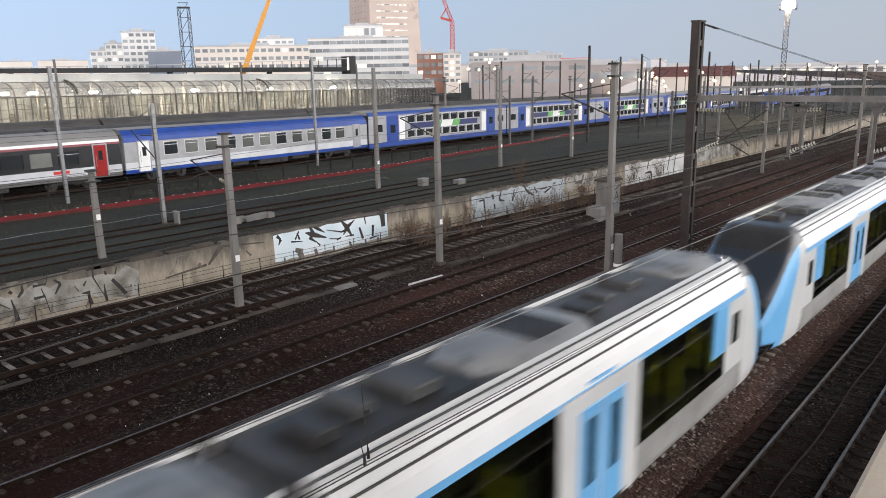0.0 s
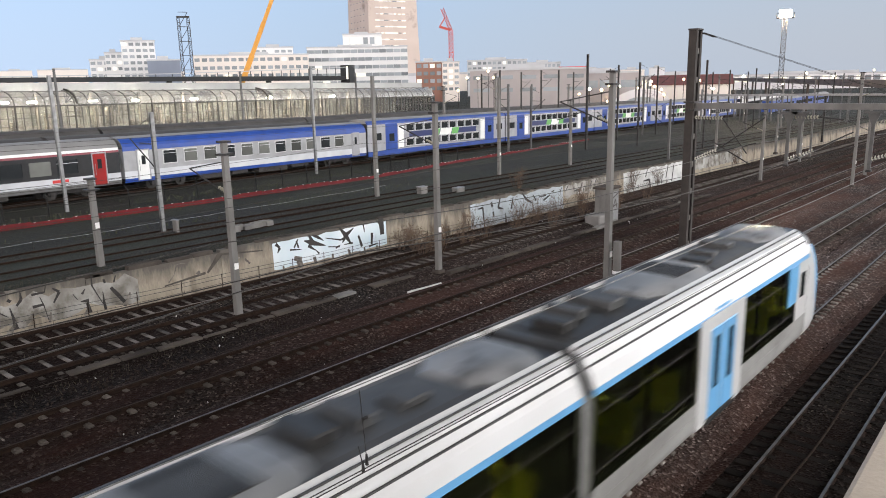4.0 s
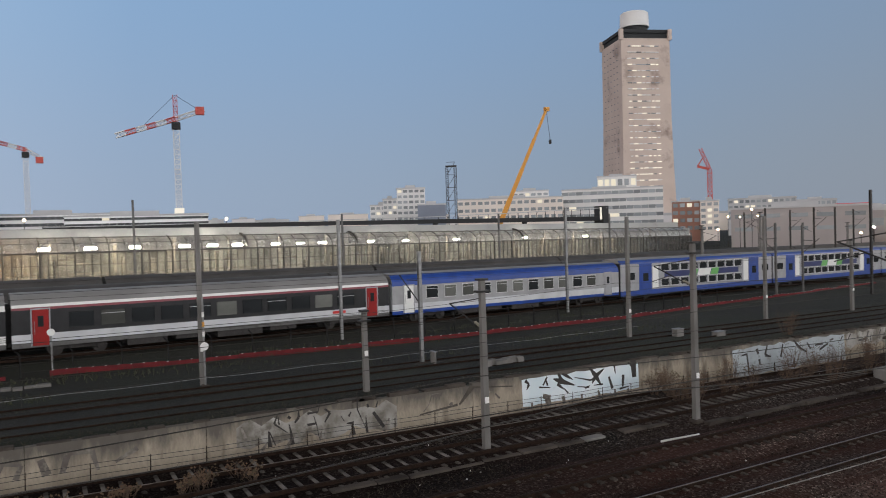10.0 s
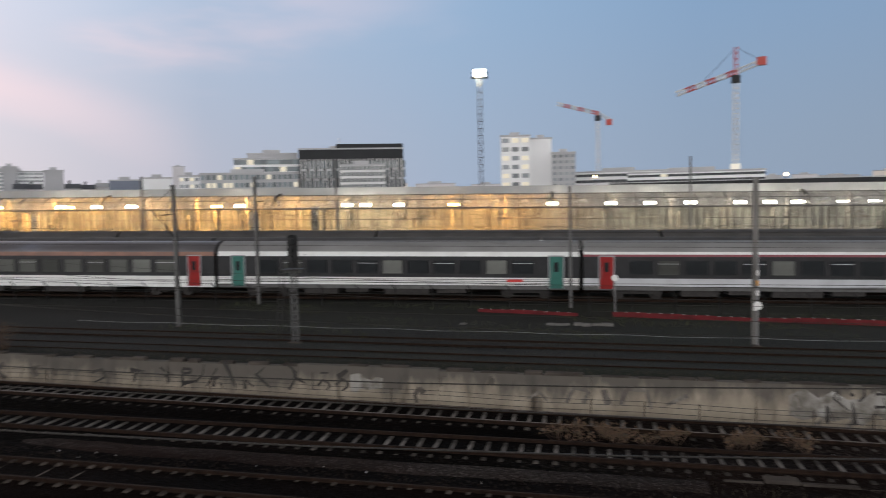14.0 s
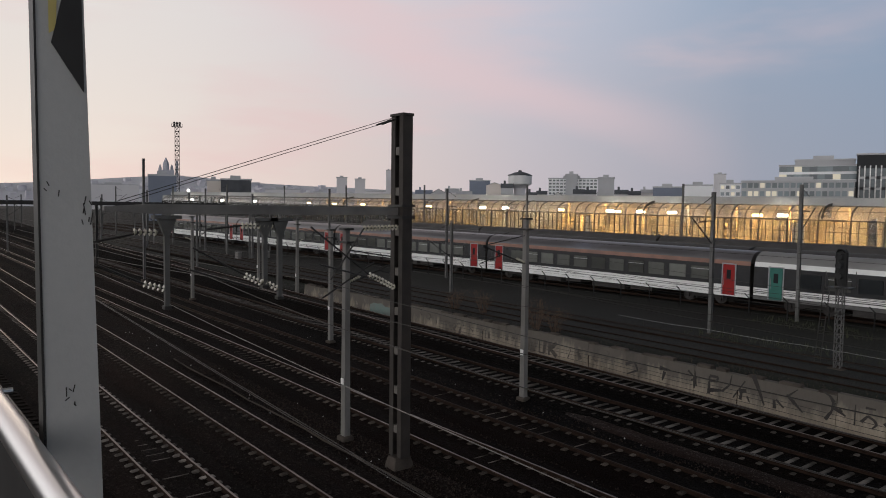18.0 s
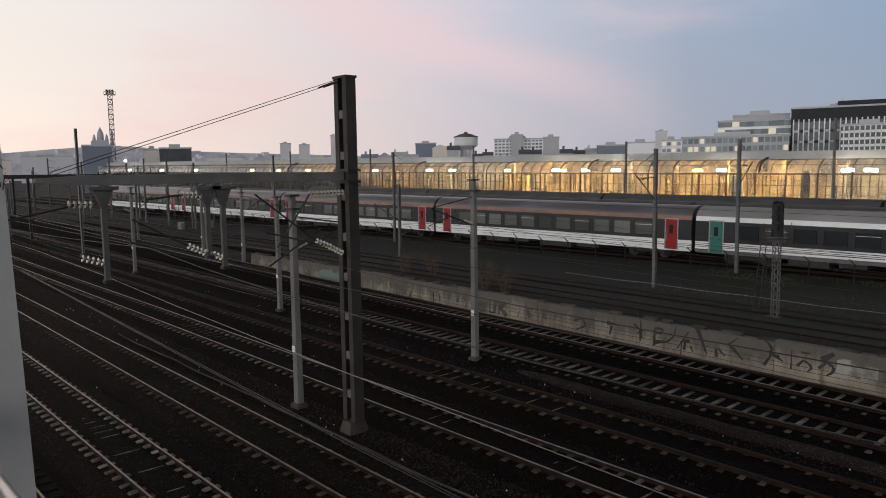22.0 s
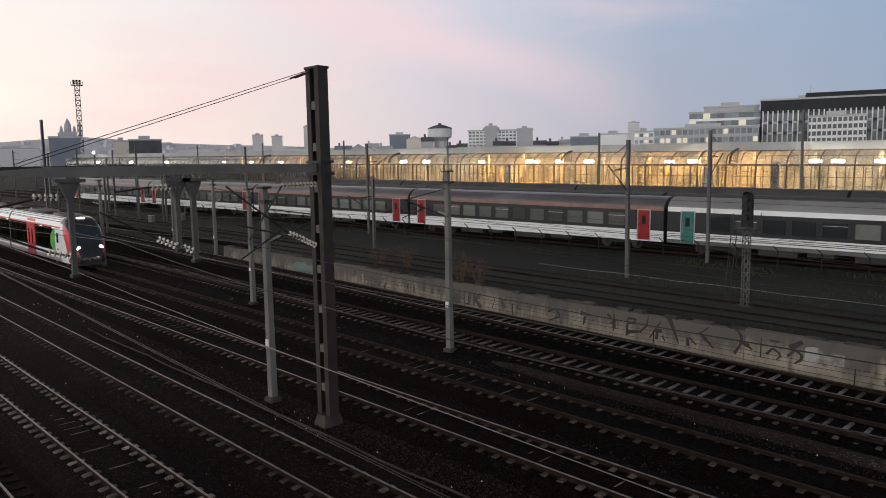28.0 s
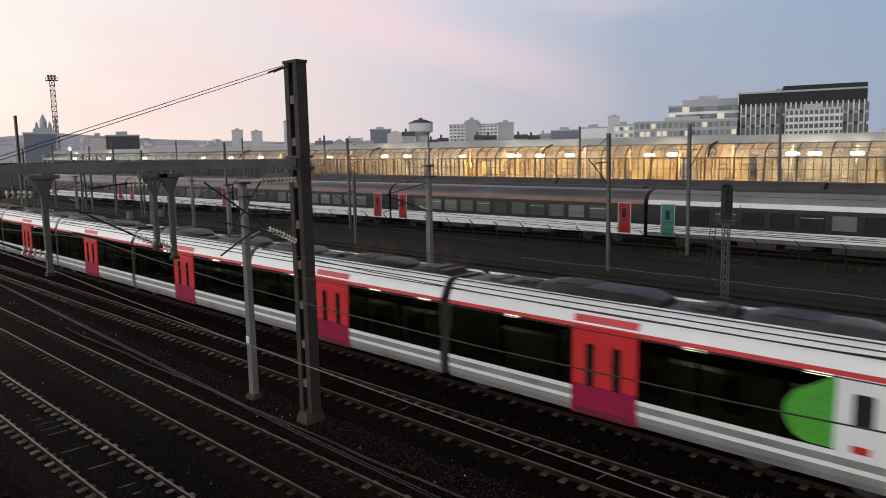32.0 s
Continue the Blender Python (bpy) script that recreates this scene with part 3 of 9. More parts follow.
def track(y, kind, head, near=(-60, 60), far=(-240, 240), pitch=0.6, z=0.0, slew=0.0, label="", sleepers=True, climb=0.0):
    t = thing("railway_track", label, "railway track", on_yard(0, y, z, slew) @ pose(0, 0, 0, 0, climb, 0), group="railway tracks")
    for s in (-0.7525, 0.7525):
        b = Build()
        b.sweep([(p + s, q) for p, q in RAIL_PROF], cr(far[0], far[1], 12))
        r = part("rail", b, RAIL, t)
        h = Build()
        h.sweep([(p + s, q) for p, q in HEAD_PROF], cr(far[0], far[1], 12))
        part("rail_head", h, head, r, "worn running surface")
    if not sleepers:
        return t
    rnd = random.Random(int(y * 100))
    n0, n1 = int(near[0] / pitch), int(near[1] / pitch)
    for i in range(n0, n1):
        o = new("sleeper", SLEEPERS[kind])
        o.parent = t
        o.matrix_basis = pose(i * pitch + rnd.uniform(-0.02, 0.02), rnd.uniform(-0.015, 0.015), rnd.uniform(-0.02, 0.012), 0, 0, rnd.uniform(-0.8, 0.8))
    b = Build()
    me = SLEEPERS[kind]
    vs = [v.co.copy() for v in me.vertices]
    fs = [tuple(p.vertices) for p in me.polygons]
    for i in list(range(int(far[0] * 0.6 / pitch), n0)) + list(range(n1, int(far[1] * 0.6 / pitch))):
        b.add([(v.x + i * pitch, v.y, v.z) for v in vs], fs)
    if b.v:
        o = part("sleeper_run", b, me.materials[0], t)
        tagged(o, kind="stuff")
    return t


track(3.88, "wood", RAILHEAD, (-4, 24), label="shiny-railed track on dark wooden sleepers by the platform")
track(7.45, "twin", RAILHEAD, (-24, 40), label="running track on twin-block concrete sleepers in ballast")
track(11.02, "sooty", RAILDULL, (-20, 34), slew=-0.35, label="rusty-railed track on half-buried concrete sleepers")
track(16.4, "sooty", RAILDULL, (-26, 36), label="track on twin-block sleepers between two mast rows")
track(20.2, "sooty", RUSTED, (-26, 38), slew=-0.3, label="rust-railed running track on sooty concrete sleepers")
track(25.0, "mono", RUSTED, (-30, 30), label="siding on pale concrete sleepers near the retaining wall")
track(28.4, "mono", RAILDULL, (-30, 30), (-150, 46), climb=0.6, label="siding on pale concrete sleepers at the foot of the wall")
for y, s in ((33.4, 0.4), (37.0, 0.4)):
    track(y, "wood", RUSTED, (0, 0), (-200, 200), z=1.19, slew=s, label="old yard track half sunk in dark soil")
for y in (52.4, 57.2, 62.5, 69.5):
    track(y, "wood", RUSTED, (0, 0), (-200, 200), sleepers=False, z=1.5, slew=3.58, label="stabling track under the parked coaches")

# ---- catenary masts ----
def i_mast(h, w=0.24, d=0.2, flange=0.035):
    b = Build()
    b.box(-w / 2, w / 2, -d / 2, -d / 2 + flange, 0, h)
    b.box(-w / 2, w / 2, d / 2 - flange, d / 2, 0, h)
    b.box(-0.02, 0.02, -d / 2 + flange, d / 2 - flange, 0, h)
    return b


def insulators(p, q, n=7, r=0.09):
    """A string of glass discs between two points."""
    b = Build()
    p, q = Vector(p), Vector(q)
    d = (q - p)
    for i in range(n):
        c = p + d * ((i + 0.5) / n)
        s = d.normalized() * (d.length / n * 0.36)
        b.cyl(c - s, c + s * 0.2, r, r * 0.55, 9)
    b.cyl(p, q, 0.02, 0.02, 6)
    return b


def concrete_mast(x, y, h, z=0.0, arm=0, cap=True, label="grey concrete catenary mast with steel brackets", w=0.25):
    m = thing("catenary_mast", label, "catenary mast", upright(x, y, z - 0.25), group="catenary masts")
    b = Build()
    top = h + 0.25
    ring = lambda s, zz: [(-w / 2 * s, -0.11 * s, zz), (w / 2 * s, -0.11 * s, zz), (w / 2 * s, 0.11 * s, zz), (-w / 2 * s, 0.11 * s, zz)]
    b.loft([ring(1.12, 0), ring(0.85, top)])
    part("post", b, CONC, m)
    f = Build()
    f.cbox(-0.26, 0.26, -0.24, 0.24, -0.2, 0.08, 0.05)
    part("footing", f, CONCD, m)
    if cap:
        c = Build()
        c.box(-0.2, 0.2, -0.2, 0.2, top - 0.02, top + 0.06)
        part("cap_plate", c, DARK, m)
        part("collar", Build().box(-0.3, 0.3, -0.17, 0.17, top - 0.5, top - 0.42), DARK, m)
    if arm:
        s = 1 if arm > 0 else -1
        reach = abs(arm)
        a = Build()
        a.cyl((0, 0.1 * s, top - 2.0), (0, reach * s, top - 1.15), 0.03)
        part("cantilever", a, DARK, m)
        part("tie_rod", Build().cyl((0, 0.1 * s, top - 0.75), (0, reach * s, top - 1.15), 0.022), DARK, m)
        part("steady_arm", Build().cyl((0, reach * s * 0.55, top - 1.55), (0, reach * s * 1.05, top - 1.9), 0.02), DARK, m)
        part("insulator", insulators((0, 0.12 * s, top - 1.93), (0, 0.62 * s, top - 1.75), 5, 0.07), INSUL, m)
    p = Build()
    p.box(-0.09, 0.09, -0.16, -0.135, 2.0, 2.25)
    part("number_plate", p, WHITE, m, "small white plate")
    return m


def steel_mast(x, y, h, z=0.0, arm=0, w=0.2, label="slim dark steel catenary mast", m_=None, group="catenary masts"):
    m = thing("steel_mast", label, "catenary mast", upright(x, y, z - 0.25), group=group)
    part("post", i_mast(h + 0.25, w), m_ or MASTG, m)
    b = Build()
    b.cbox(-0.3, 0.3, -0.3, 0.3, -0.2, 0.28, 0.05)
    part("footing", b, CONCD, m)
    if arm:
        s = 1 if arm > 0 else -1
        reach = abs(arm)
        top = h + 0.25
        a = Build()
        a.cyl((0, 0, top - 3.1), (0, reach * s, top - 1.5), 0.035)
        part("cantilever", a, DARK, m)
        part("top_tube", Build().cyl((0, 0, top - 1.7), (0, reach * s * 0.6, top - 1.75), 0.03), DARK, m)
        part("tie_rod", Build().cyl((0, 0, top - 0.2), (0, reach * s * 0.55, top - 0.75), 0.02), DARK, m)
    return m


BEAMG = mat("beam_grey", (0.17, 0.16, 0.15), 0.65, 0.1, (0.10, 0.094, 0.088), 1.2, 0.1, 0.2, 20)


def portal_mast(x, y, h, beam_z, reach, label):
    """A tall mast of two channels laced by battens, with a stayed beam over the near tracks."""
    m = thing("portal_mast", label, "portal mast", upright(x, y, -0.25), group="portal masts")
    top = h + 0.25
    for k, s in enumerate((-1, 1)):
        b = Build()
        c0, c1, c2 = s * 0.23 - s * 0.11, s * 0.23 + s * 0.05, s * 0.23 + s * 0.11
        prof = [(py, px) for px, py in [(-0.19, c0), (-0.15, c0), (-0.15, c1), (0.15, c1), (0.15, c0), (0.19, c0), (0.19, c2), (-0.19, c2)]]
        b.loft([[(px, py, 0.3) for px, py in prof], [(px, py, top) for px, py in prof]])
        part("channel", b, PORTAL, m)
    z = 1.1
    while z < top - 0.1:
        b = Build()
        b.box(-0.13, 0.13, -0.16, 0.16, z, z + 0.26)
        part("batten", b, PORTAL_L, m)
        z += 1.32
    b = Build()
    b.box(-0.37, 0.37, -0.22, 0.22, top, top + 0.08)
    part("cap", b, PORTAL, m)
    b = Build()
    b.loft([[(-0.32, -0.4, -0.3), (0.32, -0.4, -0.3), (0.32, 0.4, -0.3), (-0.32, 0.4, -0.3)], [(-0.29, -0.37, 0.02), (0.29, -0.37, 0.02), (0.29, 0.37, 0.02), (-0.29, 0.37, 0.02)], [(-0.22, -0.3, 0.3), (0.22, -0.3, 0.3), (0.22, 0.3, 0.3), (-0.22, 0.3, 0.3)]])
    part("footing", b, CONCD, m)
    bz = beam_z + 0.25
    b = Build()
    b.loft([[(sx * w, yy, bz + sz) for sx, sz in ((-1, -d), (1, -d), (1, d), (-1, d))] for yy, w, d in ((-0.22, 0.14, 0.13), (-reach + 1.2, 0.14, 0.13), (-reach, 0.1, 0.05))])
    part("beam", b, BEAMG, m)
    b = Build()
    b.box(-0.42, 0.42, -0.26, 0.26, bz - 0.24, bz - 0.14)
    b.box(-0.42, 0.42, -0.26, 0.26, bz + 0.14, bz + 0.22)
    part("clamp", b, DARK, m)
    for s, dz in ((-0.14, 0.0), (0.14, -0.065)):
        b = Build()
        b.tube([(s, -0.2, top - 0.03 + dz), (s, -reach + 0.4, bz + 0.2 + dz)], 0.010)
        part("stay_rod", b, DARK, m)
    b = Build()
    b.cyl((0.14, -0.35, top - 0.13), (0.14, -0.9, top - 0.34), 0.03)
    b.cyl((-0.14, -0.35, top - 0.13), (-0.14, -0.9, top - 0.34), 0.03)
    part("turnbuckle", b, DARK, m)
    return m


portal_mast(34.95, 13.98, 11.15, 7.7, 9.6, "tall dark laced steel portal mast with a stayed beam")
portal_mast(-19.85, 13.92, 11.36, 8.25, 9.2, "tall laced steel portal mast, stayed beam with drop posts")
concrete_mast(16.28, 24.75, 6.75, arm=2.6)
concrete_mast(27.0, 23.3, 8.0, arm=2.4)
concrete_mast(27.05, 14.05, 9.2, arm=2.4)
concrete_mast(-23.3, 13.9, 7.5, arm=2.6)
concrete_mast(-23.45, 23.35, 7.9, arm=-2.6)
for x, y, h, a in ((-39.9, 22.8, 6.7, 0), (-63.0, 22.4, 6.85, -2), (-59.7, 29.0, 7.7, -2), (-67.6, 30.6, 6.3, 0), (-58.5, 30.1, 6.8, 2)):
    concrete_mast(x, y, h, arm=a)
for x, y, h, a in ((85.8, 31.3, 5.6, 0), (72.4, 22.0, 6.4, 2), (104.3, 30.0, 5.4, 0), (82.2, 15.1, 6.2, 2)):
    concrete_mast(x, y, h, arm=a)
U = 1.1
for x, y, h, a in ((-1.2, 49.2, 9.3, 0), (20.0, 48.9, 9.8, 0), (43.6, 52.2, 10.8, 0), (-22.9, 48.0, 10.2, 2.0), (-56.0, 45.0, 9.9, 2), (20.45, 37.75, 7.65, 2.6), (-23.9, 39.3, 9.5, -2.2), (-46.9, 38.2, 7.1, -2.6)):
    steel_mast(x, y, h - U + 0.0, U, a, m_=GALV if x > 0 else MASTG)
for x, y, h in ((37.2, 37.9, 9.6), (53.2, 38.6, 9.6), (14.4, 32.3, 5.0), (8.1, 38.7, 9.5)):
    concrete_mast(x, y, h - U, U, cap=h < 6)
for x, y, h in ((10.5, 80.1, 12.7), (-26.4, 74.9, 12.8)):
    steel_mast(x, y, h - U, U)

# ---- parked coaches ----
ROOF_G = mat("roof_grey", (0.26, 0.255, 0.25), 0.55, 0.1, (0.17, 0.165, 0.16), 0.5, stain=(0.07, 0.065, 0.06), stain_scale=0.4, stretch=(0.4, 1, 1))
# the bluish stain colour stands in for sky sheen on this sooty roof
ROOF_O = mat("roof_soot_brown", (0.13, 0.122, 0.125), 0.32, 0.2, (0.075, 0.07, 0.075), 0.5, stain=(0.16, 0.17, 0.215), stain_scale=0.25, stain_at=0.55, stretch=(0.3, 1, 1))
ROOF_K = mat("roof_dark", (0.07, 0.065, 0.062), 0.7, 0.1, (0.04, 0.038, 0.036), 0.5)
SIDE_W = mat("coach_white", (0.82, 0.82, 0.80), 0.4, 0, (0.70, 0.695, 0.67), 0.8, stain=(0.40, 0.38, 0.35), stain_scale=0.8, stain_at=0.62)
SIDE_S = mat("coach_silver", (0.60, 0.61, 0.63), 0.4, 0.1, (0.48, 0.485, 0.50), 0.9, stain=(0.22, 0.21, 0.2), stain_scale=0.8, stain_at=0.62)
SIDE_B = mat("coach_blue", (0.008, 0.055, 0.30), 0.4, 0, (0.006, 0.038, 0.21), 1.0, stain=(0.03, 0.05, 0.13), stain_scale=0.8, stain_at=0.6)
SIDE_BD = mat("coach_navy", (0.018, 0.03, 0.13), 0.35, 0, (0.014, 0.022, 0.09), 1.0)
SIDE_LG = mat("coach_light_grey", (0.34, 0.34, 0.35), 0.45, 0, (0.27, 0.27, 0.28), 1.0)
BURG = mat("stripe_burgundy", (0.23, 0.02, 0.035), 0.4)
ORANGE = mat("stripe_copper", (0.27, 0.125, 0.08), 0.45, 0, (0.17, 0.085, 0.06), 1, stain=(0.10, 0.06, 0.045), stain_scale=0.7)
TEAL = mat("door_green", (0.022, 0.16, 0.125), 0.4, 0, (0.018, 0.12, 0.095), 2)
LIME = mat("panel_green", (0.16, 0.50, 0.12), 0.45)
FRAME_A = mat("window_frame_alu", (0.72, 0.72, 0.72), 0.4, 0.0)
BAND_G = mat("coach_band_grey", (0.36, 0.36, 0.365), 0.4, 0.1, (0.27, 0.27, 0.272), 1.0, stain=(0.16, 0.155, 0.15), stain_scale=0.9, stain_at=0.6)
RED_D = mat("door_red", (0.31, 0.013, 0.012), 0.4, 0, (0.24, 0.01, 0.009), 1.5, spec=0.3)
SKIRT = mat("coach_skirt_grey", (0.15, 0.148, 0.142), 0.5, 0.1, (0.09, 0.088, 0.084), 1.0, stain=(0.04, 0.036, 0.033), stain_scale=1.0)
CL = 26.05


def half(profile):
    """Mirror a near-side profile, given from the bottom up, into a closed ring."""
    return profile + [(-y, z) for y, z in reversed(profile)]


def bogie(parent, x, wide=1.0, m_=None):
    b = Build()
    for s in (-1, 1):
        b.box(x - 1.55, x + 1.55, s * 1.0 - 0.08, s * 1.0 + 0.08, 0.42, 0.66)
        b.box(x - 0.45, x + 0.45, s * 1.05 - 0.12, s * 1.05 + 0.12, 0.55, 0.85)
        for w in (-1.28, 1.28):
            b.box(x + w - 0.17, x + w + 0.17, s * 1.08 - 0.1, s * 1.08 + 0.1, 0.3, 0.62)
    b.box(x - 0.25, x + 0.25, -1.0, 1.0, 0.45, 0.8)
    o = part("bogie", b, m_ or UNDER, parent)
    for w in (-1.28, 1.28):
        k = Build()
        for s in (-1, 1):
            k.cyl((x + w, s * 0.68, 0.45), (x + w, s * 0.82, 0.45), 0.45, 0.45, 16)
        k.cyl((x + w, -0.7, 0.45), (x + w, 0.7, 0.45), 0.08, 0.08, 8)
        part("wheelset", k, UNDER, o)


def coach(kind, at, label, group="parked coaches"):
    c = thing("passenger_coach", label, "railway coach", at, group=group)
    door_m = {"red": RED_D, "green": TEAL, "orange": RED_D, "plain": RED_D}.get(kind, SIDE_LG)
    stripe_m = {"red": BURG, "green": SIDE_W, "orange": ORANGE, "plain": SIDE_W}.get(kind, SIDE_B)
    low_m = {"blue": SIDE_S}.get(kind, SIDE_W)
    roof_m = {"orange": ROOF_O, "blue": ROOF_G, "plain": ROOF_K}.get(kind, ROOF_G)
    W = 1.41
    # shell in bands, so that each paint is its own panel
    for s in (-1, 1):
        b = Build()
        b.sweep([(s * W, 0.98), (s * (W + 0.0), 1.52), (s * (W - 0.1), 1.52), (s * (W - 0.1), 0.98)], (0, CL))
        part("lower_panel", b, SIDE_S if kind in ("red", "blue") else low_m, c)
        b = Build()
        b.sweep([(s * (W - 0.02), 0.7), (s * W, 0.98), (s * (W - 0.1), 0.98), (s * (W - 0.12), 0.7)], (0, CL))
        part("skirt", b, SIDE_B if kind == "blue" else SIDE_W if kind in ("orange", "plain") else SKIRT, c)
        b = Build()
        b.sweep([(s * W, 1.52), (s * (W - 0.015), 3.0), (s * (W - 0.1), 3.0), (s * (W - 0.1), 1.52)], (0, CL))
        part("window_band", b, BLACKB if kind != "blue" else BAND_G, c)
        b = Build()
        b.sweep([(s * (W - 0.015), 3.0), (s * (W - 0.05), 3.3 if kind in ("blue", "orange") else 3.16), (s * (W - 0.12), 3.16), (s * (W - 0.1), 3.0)], (0, CL))
        part("cornice_stripe", b, stripe_m, c)
        if kind != "blue":
            b = Build()
            for zz in (1.13, 1.25, 1.37) if kind == "green" else (1.13,):
                b.box(0, CL, s * W - 0.012, s * W + 0.012, zz, zz + 0.035)
            part("moulding", b, UNDER, c)
    roof = [(-1.36, 3.16), (-1.33, 3.32), (-1.2, 3.56), (-0.95, 3.78), (-0.6, 3.94), (-0.2, 4.02)]
    b = Build()
    b.sweep(half(roof), (0, 0.12, CL - 0.12, CL), True, True)
    part("roof", b, roof_m, c, smooth=True)
    if kind in ("red", "green"):
        for s in (-1, 1):
            b = Build()
            b.sweep([(s * 1.375, 3.15), (s * 1.345, 3.33), (s * 1.31, 3.33), (s * 1.33, 3.15)], (0.02, CL - 0.02))
            part("roof_edge", b, SIDE_W, c, "white painted roof edge")
    if kind == "blue":
        for s in (-1, 1):
            b = Build()
            b.sweep([(s * 1.37, 3.14), (s * 1.345, 3.32), (s * 1.215, 3.57), (s * 0.965, 3.785), (s * 0.75, 3.89), (s * 0.74, 3.82), (s * 1.05, 3.66), (s * 1.3, 3.3), (s * 1.33, 3.14)], (0.02, CL - 0.02))
            part("roof_edge", b, SIDE_B, c, "bright blue roof edge")
    for x in (0.02, CL - 0.1):
        part("end_wall", Build().box(x, x + 0.08, -1.36, 1.36, 0.98, 3.2), UNDER if kind != "blue" else SIDE_S, c)
    for x0, x1 in ((-0.15, 0.02), (CL - 0.02, CL + 0.15)):
        b = Build()
        b.sweep([(-0.7, 1.0), (0.7, 1.0), (0.75, 1.4), (0.75, 3.1), (0.6, 3.35), (-0.6, 3.35), (-0.75, 3.1), (-0.75, 1.4)], (x0, x1))
        part("gangway_bellows", b, RUBBER, c)
    b = Build()
    b.box(0.3, CL - 0.3, -1.25, 1.25, 0.75, 0.98)
    for x0, x1, d in ((6.5, 9.0, 0.3), (9.6, 11.2, 0.42), (12.4, 15.6, 0.28), (16.2, 18.2, 0.4)):
        b.box(x0, x1, -1.3, 1.3, d, 0.8)
    part("underframe", b, UNDER, c)
    bogie(c, 3.65)
    bogie(c, CL - 3.65)
    n = 11
    wx0, wx1 = 2.9, CL - 2.9
    pitch = (wx1 - wx0) / n
    wide = 1.12 if kind == "blue" else 1.42
    pane = Build()
    pane.cbox(-wide / 2, wide / 2, -0.02, 0.02, 0, 0.95, 0.05)
    pm, pd = pane.mesh("window_pane", PANE_G), pane.mesh("window_pane", PANE)
    vent = Build()
    vent.box(-wide / 2, wide / 2, -0.028, 0.028, 0.72, 0.75)
    vm = vent.mesh("vent_bar", FRAME_A)
    fr = Build()
    fr.box(-wide / 2 - 0.05, wide / 2 + 0.05, -0.015, 0.015, -0.05, 1.0)
    fm = fr.mesh("window_frame", FRAME_A)
    for s in (-1,):
        for i in range(n):
            x = wx0 + (i + 0.5) * pitch
            dark = kind in ("red", "green") and i % 4 != 1 or kind == "blue" and i % 3 == 0
            o = part("window_pane", pd if dark else pm, None, c, at=pose(x, s * (W - 0.005), 1.78 if kind != "blue" else 1.9))
            if kind == "blue":
                part("window_frame", fm, None, o, at=pose(0, -s * 0.012, 0))
            if kind == "blue" or i % 3 == 1 and kind != "plain":
                part("vent_bar", vm, None, o)
        for x in (1.55, CL - 1.55):
            d = Build()
            d.cbox(-0.45, 0.45, -0.035, 0.035, 0.0, 2.2, 0.04)
            dm = d.mesh("door", door_m)
            if kind == "blue" and x < 5:
                dm.materials.clear()
                dm.materials.append(SIDE_W)
            dr = part("door", dm, None, c, at=pose(x, s * (W + 0.005), 0.8))
            g = Build()
            g.cbox(-0.2, 0.2, -0.045, 0.045, 1.15, 1.85, 0.05)
            part("door_window", g, PANE, dr)
            f = Build()
            for q in (-0.5, 0.5):
                f.box(q - 0.04, q + 0.04, -0.02, 0.02, -0.02, 2.24)
            f.box(-0.54, 0.54, -0.02, 0.02, 2.2, 2.28)
            part("door_frame", f, SIDE_LG, dr)
            h = Build()
            h.cyl((-0.34, -0.06, 0.7), (-0.34, -0.06, 1.5), 0.018, n=6)
            part("handrail", h, GALV, dr)
    lg = Build()
    lg.cbox(-0.55, 0.55, -0.016, 0.016, 0, 0.2, 0.03)
    if kind in ("red", "green"):
        part("emblem", lg, RED, c, "small red emblem", at=pose(CL - 4.4, -W - 0.004, 1.22))
    return c


K_SLEW = 3.58
RAIL_U = 1.5


def coach_at(x, y0=52.4):
    """Coach whose end is x metres along the slewed stabling track that crosses x = 0 at y0."""
    return on_yard(0, y0, RAIL_U, K_SLEW) @ pose(x, 0, 0)


STEP = 26.35
X0 = -0.5
coach("red", coach_at(X0), "white coach with black window band, burgundy stripe and red doors")
coach("green", coach_at(X0 - STEP), "white coach with black window band and green doors")
c_or = coach("orange", coach_at(X0 - 2 * STEP), "coach with a copper cornice stripe and red doors")
for i in (3, 4, 5):
    copy_thing(c_or, coach_at(X0 - i * STEP))
coach("blue", coach_at(X0 + STEP), "silver coach with a bright blue roof edge and framed windows")


